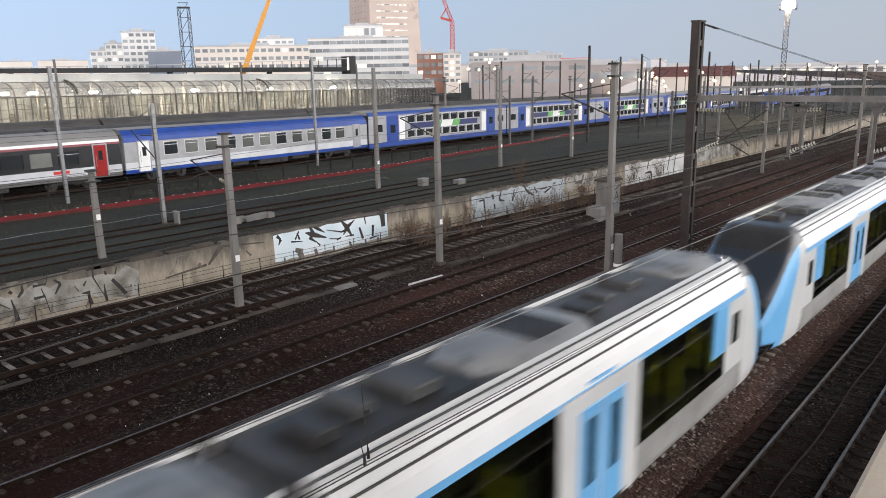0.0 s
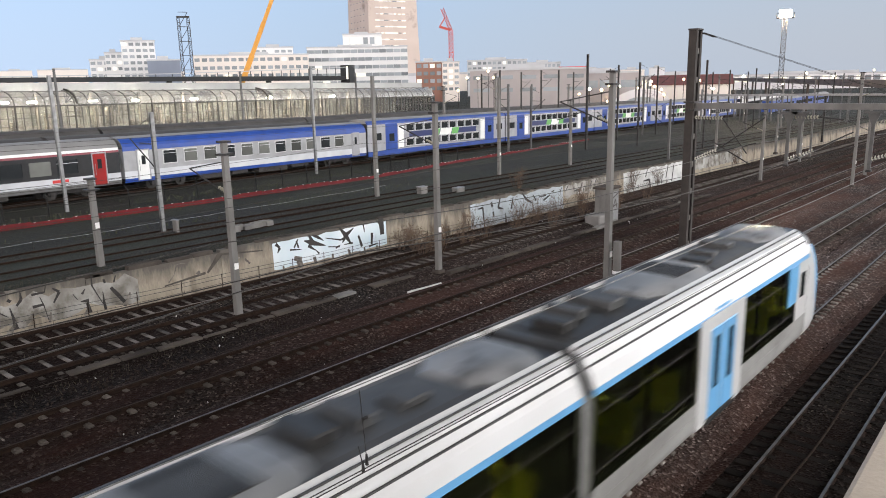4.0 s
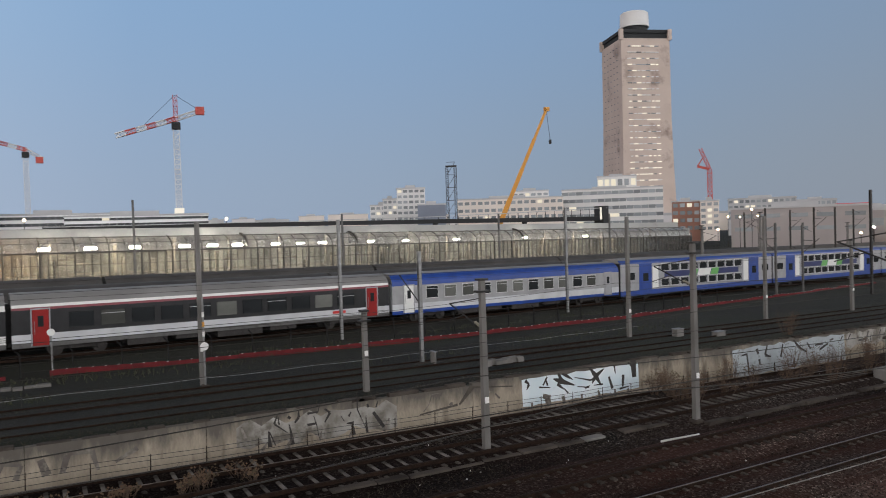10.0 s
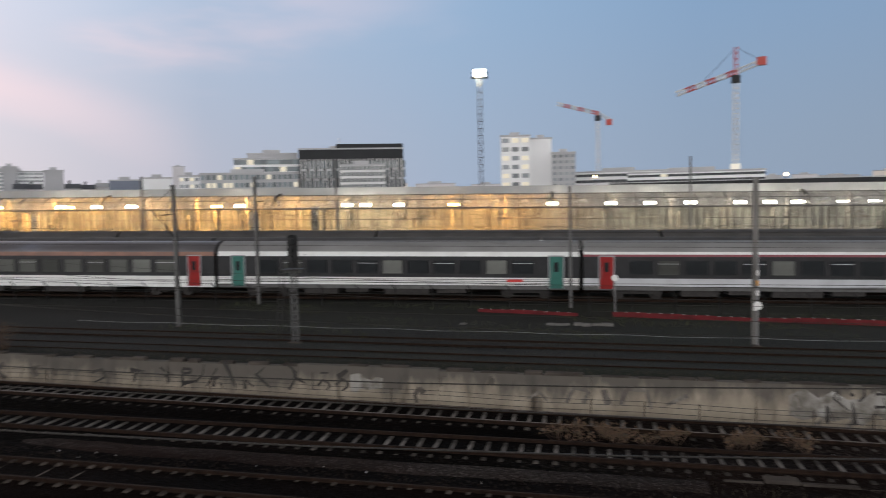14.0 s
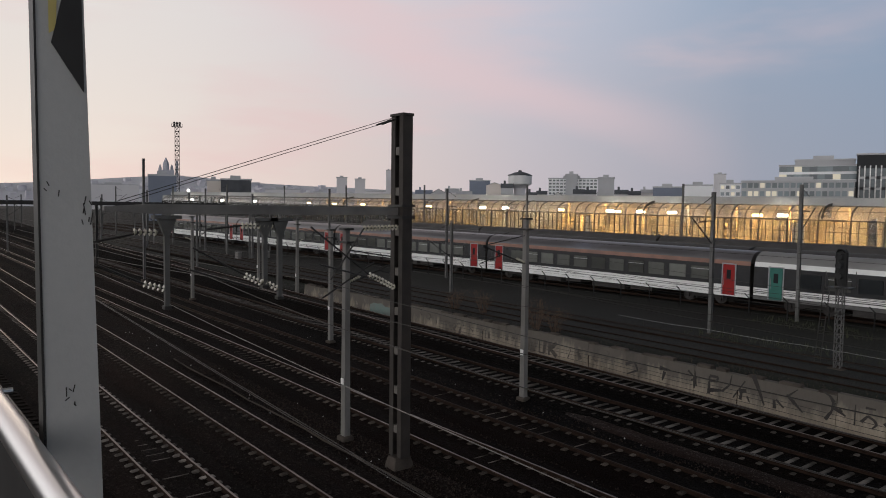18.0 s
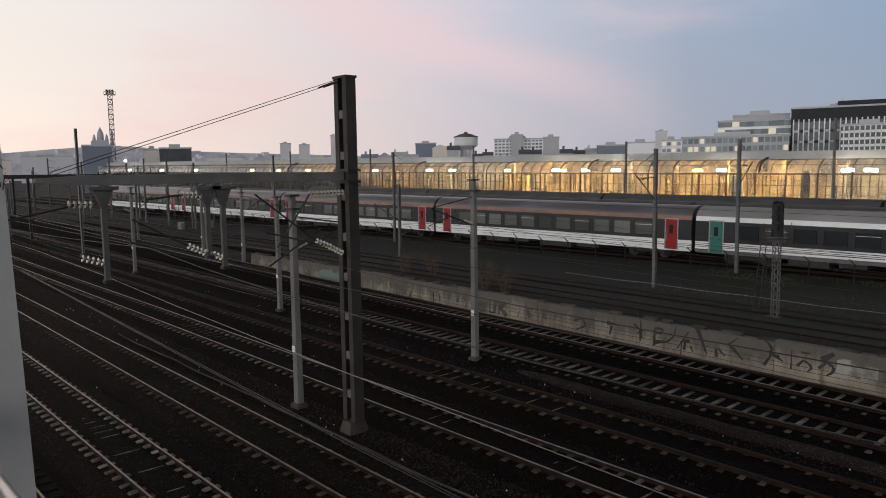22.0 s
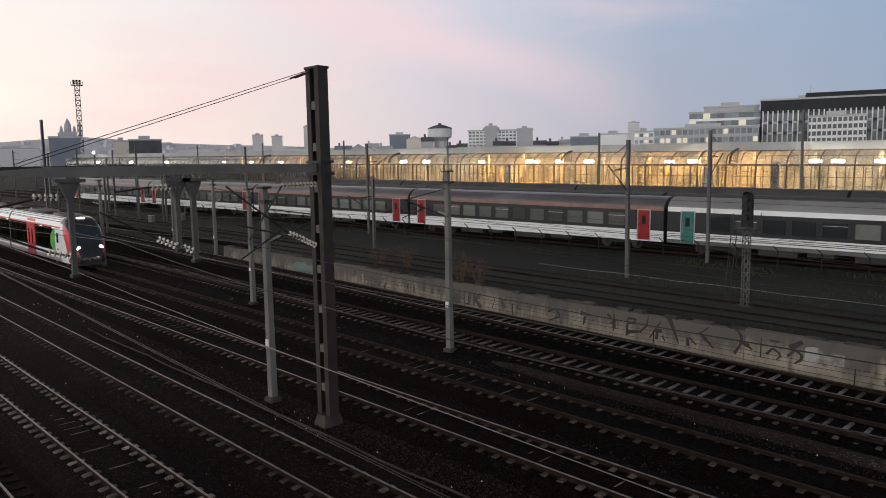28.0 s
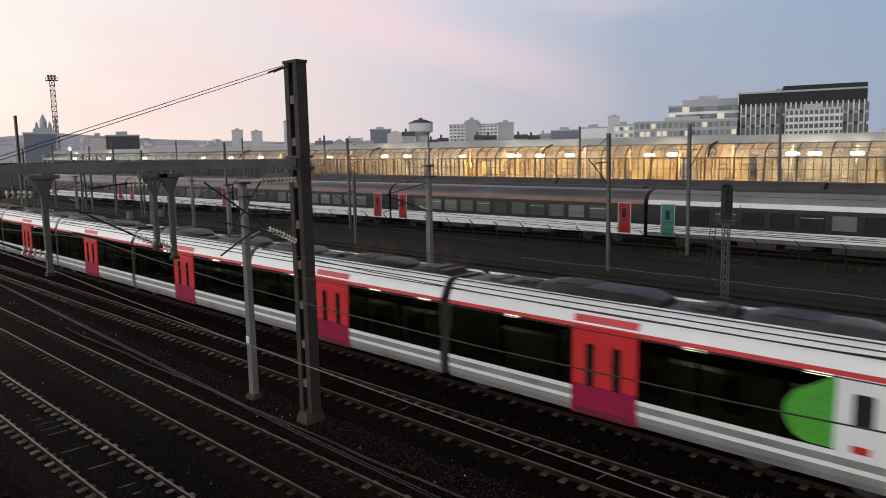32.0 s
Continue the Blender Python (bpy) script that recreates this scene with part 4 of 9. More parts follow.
def double_deck(at, label):
    c = thing("double_deck_coach", label, "railway coach", at, group="parked coaches")
    W = 1.41
    for s in (-1, 1):
        for z0, z1, m_, nm in ((0.5, 1.0, SIDE_B, "skirt"), (1.0, 1.12, SIDE_LG, "sill_band"), (1.12, 3.7, SIDE_LG, "side_panel")):
            b = Build()
            b.sweep([(s * W, z0), (s * W, z1), (s * (W - 0.1), z1), (s * (W - 0.1), z0)], (0, CL))
            part(nm, b, m_, c)
        for x0, x1, m_, nm in ((2.7, 4.6, SIDE_B, "vestibule_panel"), (CL - 4.6, CL - 2.7, SIDE_B, "vestibule_panel")):
            b = Build()
            b.box(x0, x1, s * W - 0.02, s * W + 0.02, 0.98, 3.72)
            v = part(nm, b, m_, c)
            d = Build()
            d.cbox(x0 + 0.35, x1 - 0.35, s * W - 0.05, s * W + 0.05, 1.0, 3.0, 0.04)
            o = part("door", d, SIDE_B, v)
            g = Build()
            g.box(x0 + 0.55, x1 - 0.55, s * W - 0.06, s * W + 0.06, 1.9, 2.7)
            part("door_window", g, PANE, o)
        for x in (4.75, CL - 5.65):
            b = Build()
            b.box(x, x + 0.9, s * W - 0.016, s * W + 0.016, 1.15, 3.5)
            part("white_panel", b, SIDE_W, c)
        b = Build()
        b.sweep([(s * W, 3.7), (s * 1.36, 3.86), (s * 1.1, 4.08), (s * 1.05, 4.02), (s * 1.3, 3.7)], (0, CL))
        part("roof_edge", b, SIDE_B, c, "bright blue roof edge")
        b = Build()
        b.box(6.6, CL - 6.6, s * W - 0.012, s * W + 0.012, 2.15, 2.75)
        part("waist_band", b, SIDE_BD, c, "navy waist band")
        for x0, x1, m_ in ((10.6, 11.9, LIME), (12.0, 14.2, SIDE_W), (14.3, 15.6, LIME)):
            b = Build()
            b.add([(x0, s * W - s * 0.0 + s * 0.014, 2.1), (x1, s * W + s * 0.014, 2.1), (x1 + 0.3, s * W + s * 0.014, 2.8), (x0 + 0.3, s * W + s * 0.014, 2.8),
                   (x0, s * W, 2.1), (x1, s * W, 2.1), (x1 + 0.3, s * W, 2.8), (x0 + 0.3, s * W, 2.8)], [(0, 1, 2, 3), (0, 4, 5, 1), (1, 5, 6, 2), (2, 6, 7, 3), (3, 7, 4, 0)])
            part("livery_panel", b, m_, c)
    b = Build()
    b.sweep(half([(-1.3, 3.8), (-1.1, 4.05), (-0.7, 4.2), (-0.2, 4.26)]), (0, CL))
    part("roof", b, ROOF_G, c, smooth=True)
    b = Build()
    b.box(0.3, CL - 0.3, -1.2, 1.2, 0.4, 1.0)
    part("underframe", b, UNDER, c)
    for x in (0.02, CL - 0.1):
        part("end_wall", Build().box(x, x + 0.08, -1.36, 1.36, 0.6, 3.8), UNDER, c)
    for x in (-0.15, CL - 0.02):
        part("gangway_bellows", Build().box(x, x + 0.17, -0.7, 0.7, 1.0, 3.2), RUBBER, c)
    bogie(c, 3.2)
    bogie(c, CL - 3.2)
    pane = Build()
    pane.cbox(-0.6, 0.6, -0.025, 0.025, 0, 0.72, 0.08)
    pm = pane.mesh("window_pane", PANE)
    fr = Build()
    fr.box(-0.66, 0.66, -0.012, 0.012, -0.05, 0.77)
    fm = fr.mesh("window_frame", FRAME_A)
    for s in (-1,):
        for i in range(9):
            for z in (1.3, 2.85):
                o = part("window_pane", pm, None, c, at=pose(6.7 + i * 1.58, s * (W + 0.003), z))
                part("window_frame", fm, None, o)
        for x in (1.4, CL - 1.4):
            part("window_pane", pm, None, c, at=pose(x, s * (W + 0.003), 2.1))
    return c


c_dd = double_deck(coach_at(X0 + 2 * STEP), "blue and grey double-deck coach with green livery panels")
for i in (3, 4, 5, 6):
    copy_thing(c_dd, coach_at(X0 + i * STEP))
# further rakes behind, seen over the first as roofs and window rows
c_plain = coach("plain", coach_at(X0 - 3, 57.2), "dark-roofed white coach parked on the second track", "coaches behind")
for i in range(-5, 5):
    if i:
        copy_thing(c_plain, coach_at(X0 - 3 + i * STEP, 57.2))
for i in range(-4, 6):
    copy_thing(c_plain, coach_at(X0 + 7 + i * STEP, 69.5))

# ---- glazed maintenance hall behind the rakes ----
HALL_P = on_yard(0, 84.0, 0, 4.2)
HALL_X0, HALL_X1 = -215.75, 105.5
H_FLOOR, H_EAVE, H_TOP = 1.8, 7.5, 9.95
GLASSH = clear_glass("hall_glass", (0.70, 0.69, 0.66), 0.08, 0.95)
VAULTG = clear_glass("hall_vault_glass", (0.76, 0.75, 0.73), 0.12, 0.72, 1.5)
HALL_FR = mat("hall_frame", (0.055, 0.05, 0.044), 0.5, 0.1, (0.035, 0.031, 0.027), 2)
HALL_IN = mat("hall_interior", (0.30, 0.275, 0.235), 0.8, 0, (0.07, 0.064, 0.054), 0.45, stretch=(1, 1, 0.45), stain=(0.09, 0.08, 0.065), stain_scale=0.8, stain_at=0.56)
HALL_ST = mat("hall_stores", (0.26, 0.22, 0.17), 0.8, 0, (0.06, 0.05, 0.04), 0.6)
HALL_DK = mat("hall_machine_dark", (0.05, 0.045, 0.04), 0.6, 0, (0.02, 0.018, 0.016), 0.8)
HALL_SH = mat("hall_sheeting", (0.55, 0.53, 0.47), 0.7, 0, (0.36, 0.34, 0.30), 0.8)
HALL_RF = mat("hall_parapet", (0.42, 0.42, 0.41), 0.8, 0, (0.32, 0.32, 0.31), 0.25, 0.1, 0.2, 6, stain=(0.24, 0.235, 0.22), stain_scale=0.3, stain_at=0.6)
TUBE_W = glow("tube_white", (1.0, 0.93, 0.76), 60.0)
TUBE_O = glow("tube_sodium", (1.0, 0.62, 0.18), 26.0)
hall = thing("maintenance_hall", "long glazed maintenance hall lit inside by white and orange lamps", "hall", HALL_P)
BAYH = 3.25
n_bays = int(round((HALL_X1 - HALL_X0) / BAYH))
arch = [(0.0, H_EAVE)] + [(2.9 * (1 - math.cos(a)), H_EAVE + 1.6 * math.sin(a)) for a in (0.3, 0.6, 0.9, 1.2, 1.45)]
b = Build()
b.box(HALL_X0, HALL_X1, 2.55, 24.0, H_EAVE + 1.52, H_TOP)
part("parapet_roof", b, HALL_RF, hall, "grey concrete parapet and flat roof")
b = Build()
b.box(HALL_X0, HALL_X1, 11.5, 11.8, H_FLOOR, H_EAVE + 1.6)
part("back_wall", b, HALL_IN, hall)
b = Build()
b.box(HALL_X0, HALL_X1, -0.3, 24.0, H_FLOOR - 2.5, H_FLOOR)
part("floor_slab", b, CONCD, hall)
b = Build()
b.box(HALL_X0, HALL_X1, -0.14, 0.14, H_FLOOR, H_FLOOR + 1.7)
part("plinth", b, DARK, hall, "dark plinth wall")
for x in (HALL_X0, HALL_X1):
    b = Build()
    b.box(x - 0.1, x + 0.1, 0.15, 24, H_FLOOR, H_EAVE + 1.4)
    part("end_wall", b, HALL_RF, hall)
pane = Build()
pane.box(0.06, BAYH - 0.06, -0.015, 0.015, H_FLOOR + 1.7, H_EAVE - 0.1)
pane_me = pane.mesh("glass_pane", GLASSH)
vault = Build()
vault.loft([[(x, y, z) for y, z in arch] for x in (0.05, BAYH - 0.05)], False, False)
vault_me = vault.mesh("roof_glass", VAULTG, True)


def rib_mesh(w):
    r = Build()
    for (ya, za), (yb, zb) in zip(arch[:-1], arch[1:]):
        r.bar((0, ya, za), (0, yb, zb), w, 0.1)
    r.box(-w * 0.8, w * 0.8, -0.1, 0.08, H_FLOOR + 1.7, H_EAVE)
    return r.mesh("rib", HALL_FR)


rib_me = rib_mesh(0.085)
bar_me = Build()
for (ya, za), (yb, zb) in zip(arch[:-1], arch[1:]):
    bar_me.bar((0, ya, za), (0, yb, zb), 0.045, 0.06)
for q in (-1, 0, 1):
    bar_me.box(q * BAYH / 4 - 0.036, q * BAYH / 4 + 0.036, -0.04, 0.04, H_FLOOR + 1.7, H_EAVE - 0.1)
bar_me = bar_me.mesh("glazing_bar", HALL_FR)
beam_me = Build().box(0, BAYH, -0.09, 0.06, H_EAVE - 0.14, H_EAVE + 0.02)
for ya, za in (arch[2], arch[4]):
    beam_me.box(0, BAYH, ya - 0.03, ya + 0.03, za - 0.01, za + 0.06)
beam_me = beam_me.mesh("eaves_beam", HALL_FR)
trans_me = Build().box(0, BAYH, -0.04, 0.04, H_EAVE - 1.36, H_EAVE - 1.3).mesh("transom", HALL_FR)
lamp = Build()
lamp.cbox(-0.6, 0.6, -0.15, 0.15, -0.16, 0.16, 0.07)
lamp_w = lamp.mesh("tube_lamp", TUBE_W)
lamp_s = Build().cbox(-0.5, 0.5, -0.12, 0.12, -0.1, 0.1, 0.04).mesh("tube_lamp", TUBE_W)
lamp_o = lamp.mesh("tube_lamp", TUBE_O)
ORANGE = ((-146, -110), (-104, -93), (-79, -59), (-53, -34.6), (-20.5, -5.3))
rnd = random.Random(5)
for i in range(n_bays + 1):
    x = HALL_X0 + i * BAYH
    part("rib", rib_me, None, hall, at=pose(x, 0, 0))
    if i == n_bays:
        break
    for me in (pane_me, vault_me):
        o = part(me.name, me, None, hall, at=pose(x, 0, 0))
        o.visible_shadow = False
    part("eaves_beam", beam_me, None, hall, at=pose(x, 0, 0))
    part("transom", trans_me, None, hall, at=pose(x, 0, 0))
    part("glazing_bar", bar_me, None, hall, at=pose(x + BAYH / 2, 0, 0))
    orange = any(p - 2.5 < x < q - 2.5 for p, q in ORANGE)
    if orange and i % 3 == 1:
        part("tube_lamp", lamp_o, None, hall, at=pose(x + 2.0, 2.4, H_EAVE + 0.3))
    b = Build()
    for k in range(rnd.randint(1, 3)):
        w = rnd.uniform(0.12, 0.7)
        xx = x + rnd.uniform(0.1, 2.4)
        zz = H_FLOOR + rnd.choice((0, 0, 2.6))
        b.box(xx, xx + w, 2.5 + k, 3.2 + k, zz, zz + rnd.uniform(0.8, 3.4))
    if i % 2:
        b.box(x + 1.3, x + 1.6, 5, 5.3, H_FLOOR, H_EAVE + 1.3)
    b.box(x, x + BAYH, 5.0, 5.2, H_EAVE - 2.6, H_EAVE - 2.4)
    for k in range(4):
        if rnd.random() < 0.7:
            xx = x + k * 0.8 + rnd.uniform(0, 0.4)
            b.box(xx, xx + rnd.uniform(0.05, 0.12), 0.7, 0.8, H_FLOOR, H_EAVE)
    b.box(x, x + BAYH, 0.7, 0.8, H_FLOOR + 3.4, H_FLOOR + 3.5)
    for zz in (2.3, 2.9, 4.3, 4.8):
        if rnd.random() < 0.6:
            xx = x + rnd.uniform(0, 1.2)
            b.box(xx, xx + rnd.uniform(1.0, 2.6), 2.2, 2.5, H_FLOOR + zz, H_FLOOR + zz + rnd.uniform(0.07, 0.2))
    tagged(part("stored_goods", b, HALL_ST, hall, "pillar, rack and stores behind the glass"), kind="stuff")
    for k in range(2):
        if rnd.random() < 0.5:
            xx, w, h = x + k * 1.6 + rnd.uniform(0, 0.5), rnd.uniform(0.4, 1.3), rnd.uniform(1.9, 2.4)
            part("bench_unit", Build().cbox(xx, xx + w, 1.6 + 0.5 * k, 2.0 + 0.5 * k, H_FLOOR, H_FLOOR + h, 0.03), rnd.choice((HALL_ST, HALL_DK)), hall)
    if rnd.random() < (0.25 if orange else 0.1):
        w = rnd.uniform(0.7, 1.6)
        xx = x + rnd.uniform(0.1, 1.5)
        b = Build()
        n = int(w / 0.22)
        for k in range(n):
            b.box(xx + k * 0.22, xx + k * 0.22 + 0.2, 1.0 + 0.03 * (k % 2), 1.04 + 0.03 * (k % 2), H_FLOOR + 0.4, H_EAVE - rnd.choice((0.4, 0.5)))
        part("strip_curtain", b, HALL_SH, hall, "pale hanging strip curtain")
for x in (-89.5, -84.5, -65.0, -60.2, -55.6, -41.6, -28.2, -26.0, -22.0, -4.0, 2.6, 7.0, 11.5, 16.8, 20.0, 23.0, 27.7, 31.0, 34.0, 41.0, 46.5, 55.0, 68.0, 81.0, -165.0, -182.0, -200.0):
    part("tube_lamp", lamp_w if x < 25 else lamp_s, None, hall, "bright white tube lamp", at=pose(x, 1.9, H_EAVE + 0.35))
# arched gables that end the vault sections
for x in (-126, -91, -58.6, -36.6, -4.0, 23.5, 38.0, 66.0):
    g = Build()
    for (ya, za), (yb, zb) in zip(arch[:-1], arch[1:]):
        g.bar((0, ya - 0.12, za + 0.12), (0, yb - 0.05, zb + 0.14), 0.16, 0.2)
    for ya, za in arch[1:]:
        g.bar((0, 2.4, H_EAVE + 0.2), (0, ya, za), 0.06)
    part("gable", g, HALL_FR, hall, at=pose(x, 0, 0))
for x, w, col, p in ((-188, 50, (1.0, 0.82, 0.5), 130), (-128, 36, (1.0, 0.53, 0.14), 260), (-98.5, 11, (1.0, 0.53, 0.14), 560), (-86, 12, (1.0, 0.86, 0.6), 330), (-69, 19, (1.0, 0.53, 0.14), 760),
                     (-56, 6, (1.0, 0.86, 0.6), 330), (-44, 18, (1.0, 0.52, 0.13), 760), (-27, 13, (1.0, 0.85, 0.56), 330), (-13, 14, (1.0, 0.50, 0.12), 660), (8, 24, (1.0, 0.9, 0.72), 170),
                     (32, 22, (1.0, 0.94, 0.85), 120), (70, 50, (1.0, 0.94, 0.83), 170)):
    la = new("hall_lamp_row", bpy.data.lights.new("hall_lamp_row", 'AREA'))
    la.data.shape, la.data.size, la.data.size_y, la.data.energy, la.data.color = 'RECTANGLE', w, 0.8, w * p * (0.62 if col[1] < 0.7 else 0.5), col
    la.matrix_world = HALL_P @ pose(x, 3.0, H_EAVE + 1.2, 32, 0, 0)
    tagged(la, "row of tube lamps under the hall roof", "lamp")

# ---- the two moving multiple units ----
EMU_ROOF = mat("train_roof", (0.07, 0.069, 0.068), 0.45, 0.1, (0.036, 0.035, 0.034), 0.8, stain=(0.018, 0.017, 0.016), stain_scale=0.7)
EMU_UNIT = mat("roof_unit_grey", (0.075, 0.074, 0.073), 0.5, 0.1, (0.04, 0.039, 0.038), 1.0, stain=(0.022, 0.02, 0.019), stain_scale=0.9)
EMU_UNITL = mat("roof_unit_pale", (0.29, 0.29, 0.29), 0.4, 0.1, (0.16, 0.16, 0.158), 0.8, stain=(0.05, 0.047, 0.045), stain_scale=0.9)
EMU_UNITD = mat("roof_unit_dark", (0.035, 0.033, 0.031), 0.5, 0.2, (0.016, 0.015, 0.014), 1.2)
EMU_WHITE = mat("train_white", (0.66, 0.655, 0.64), 0.3, 0, (0.57, 0.562, 0.545), 0.6, coat=0.3, stain=(0.56, 0.54, 0.5), stain_scale=1.1, stain_at=0.6)
EMU_GREY = mat("train_sill_grey", (0.34, 0.335, 0.315), 0.45, 0.1, (0.22, 0.214, 0.2), 0.8, stain=(0.13, 0.12, 0.105), stain_scale=0.9, stain_at=0.6)
EMU_GLASS = mat("train_glass", (0.018, 0.02, 0.018), 0.06, 0, (0.012, 0.013, 0.012), 0.5)


def tinted_glass(name, tint, rough=0.04):
    """Dark body-tinted glazing: the saloon shows dimly through it, the sky as gloss."""
    m = bpy.data.materials.new(name)
    m.use_nodes = True
    n, l = m.node_tree.nodes, m.node_tree.links
    n.clear()
    o, t, g, x, f = (n.new("ShaderNode" + k) for k in ("OutputMaterial", "BsdfTransparent", "BsdfGlossy", "MixShader", "LayerWeight"))
    t.inputs[0].default_value = (*tint, 1)
    g.inputs["Roughness"].default_value = rough
    f.inputs[0].default_value = 0.06
    l.new(f.outputs[1], x.inputs[0])
    l.new(t.outputs[0], x.inputs[1])
    l.new(g.outputs[0], x.inputs[2])
    l.new(x.outputs[0], o.inputs[0])
    return m


EMU_PANE = tinted_glass("saloon_glazing", (0.42, 0.43, 0.38))
SALOON = mat("saloon_lining", (0.32, 0.325, 0.26), 0.7, 0, (0.14, 0.14, 0.11), 0.8)
SCREEN = mat("windscreen_glass", (0.012, 0.02, 0.034), 0.05, 0, (0.008, 0.014, 0.024), 0.5, spec=0.8)
MAGENTA = mat("door_foot_crimson", (0.33, 0.012, 0.06), 0.35, 0, (0.26, 0.01, 0.05), 1)
SKYBLUE = mat("train_sky_blue", (0.16, 0.42, 0.70), 0.35, 0, (0.13, 0.36, 0.62), 1)
TRED = mat("train_red", (0.66, 0.03, 0.034), 0.35, 0, (0.56, 0.026, 0.03), 1)
TGREEN = mat("train_green", (0.10, 0.46, 0.05), 0.4)
LEDW = glow("headlight", (1.0, 0.97, 0.9), 25.0)
MARKER = glow("destination_lamp", (1.0, 0.85, 0.6), 5.0)
INT_L = glow("saloon_light", (1.0, 0.95, 0.8), 12.0)
SEAT_Y = mat("seat_lime", (0.58, 0.62, 0.06), 0.7, 0, (0.46, 0.5, 0.05), 2)
SEAT_O = mat("seat_dark_red", (0.06, 0.035, 0.035), 0.7, 0, (0.04, 0.025, 0.026), 2)
SEAT_R = mat("seat_red", (0.42, 0.07, 0.03), 0.7, 0, (0.32, 0.05, 0.025), 2)
BELLOWS = mat("bellows_grey", (0.30, 0.295, 0.285), 0.7, 0, (0.2, 0.195, 0.19), 3)
# same white as EMU_WHITE, raised in colour to offset the exposure
EMU_WHITE_B = mat("train_white_fresh", (0.90, 0.90, 0.89), 0.3, 0, (0.84, 0.84, 0.825), 0.6, coat=0.3)
EW = 1.44


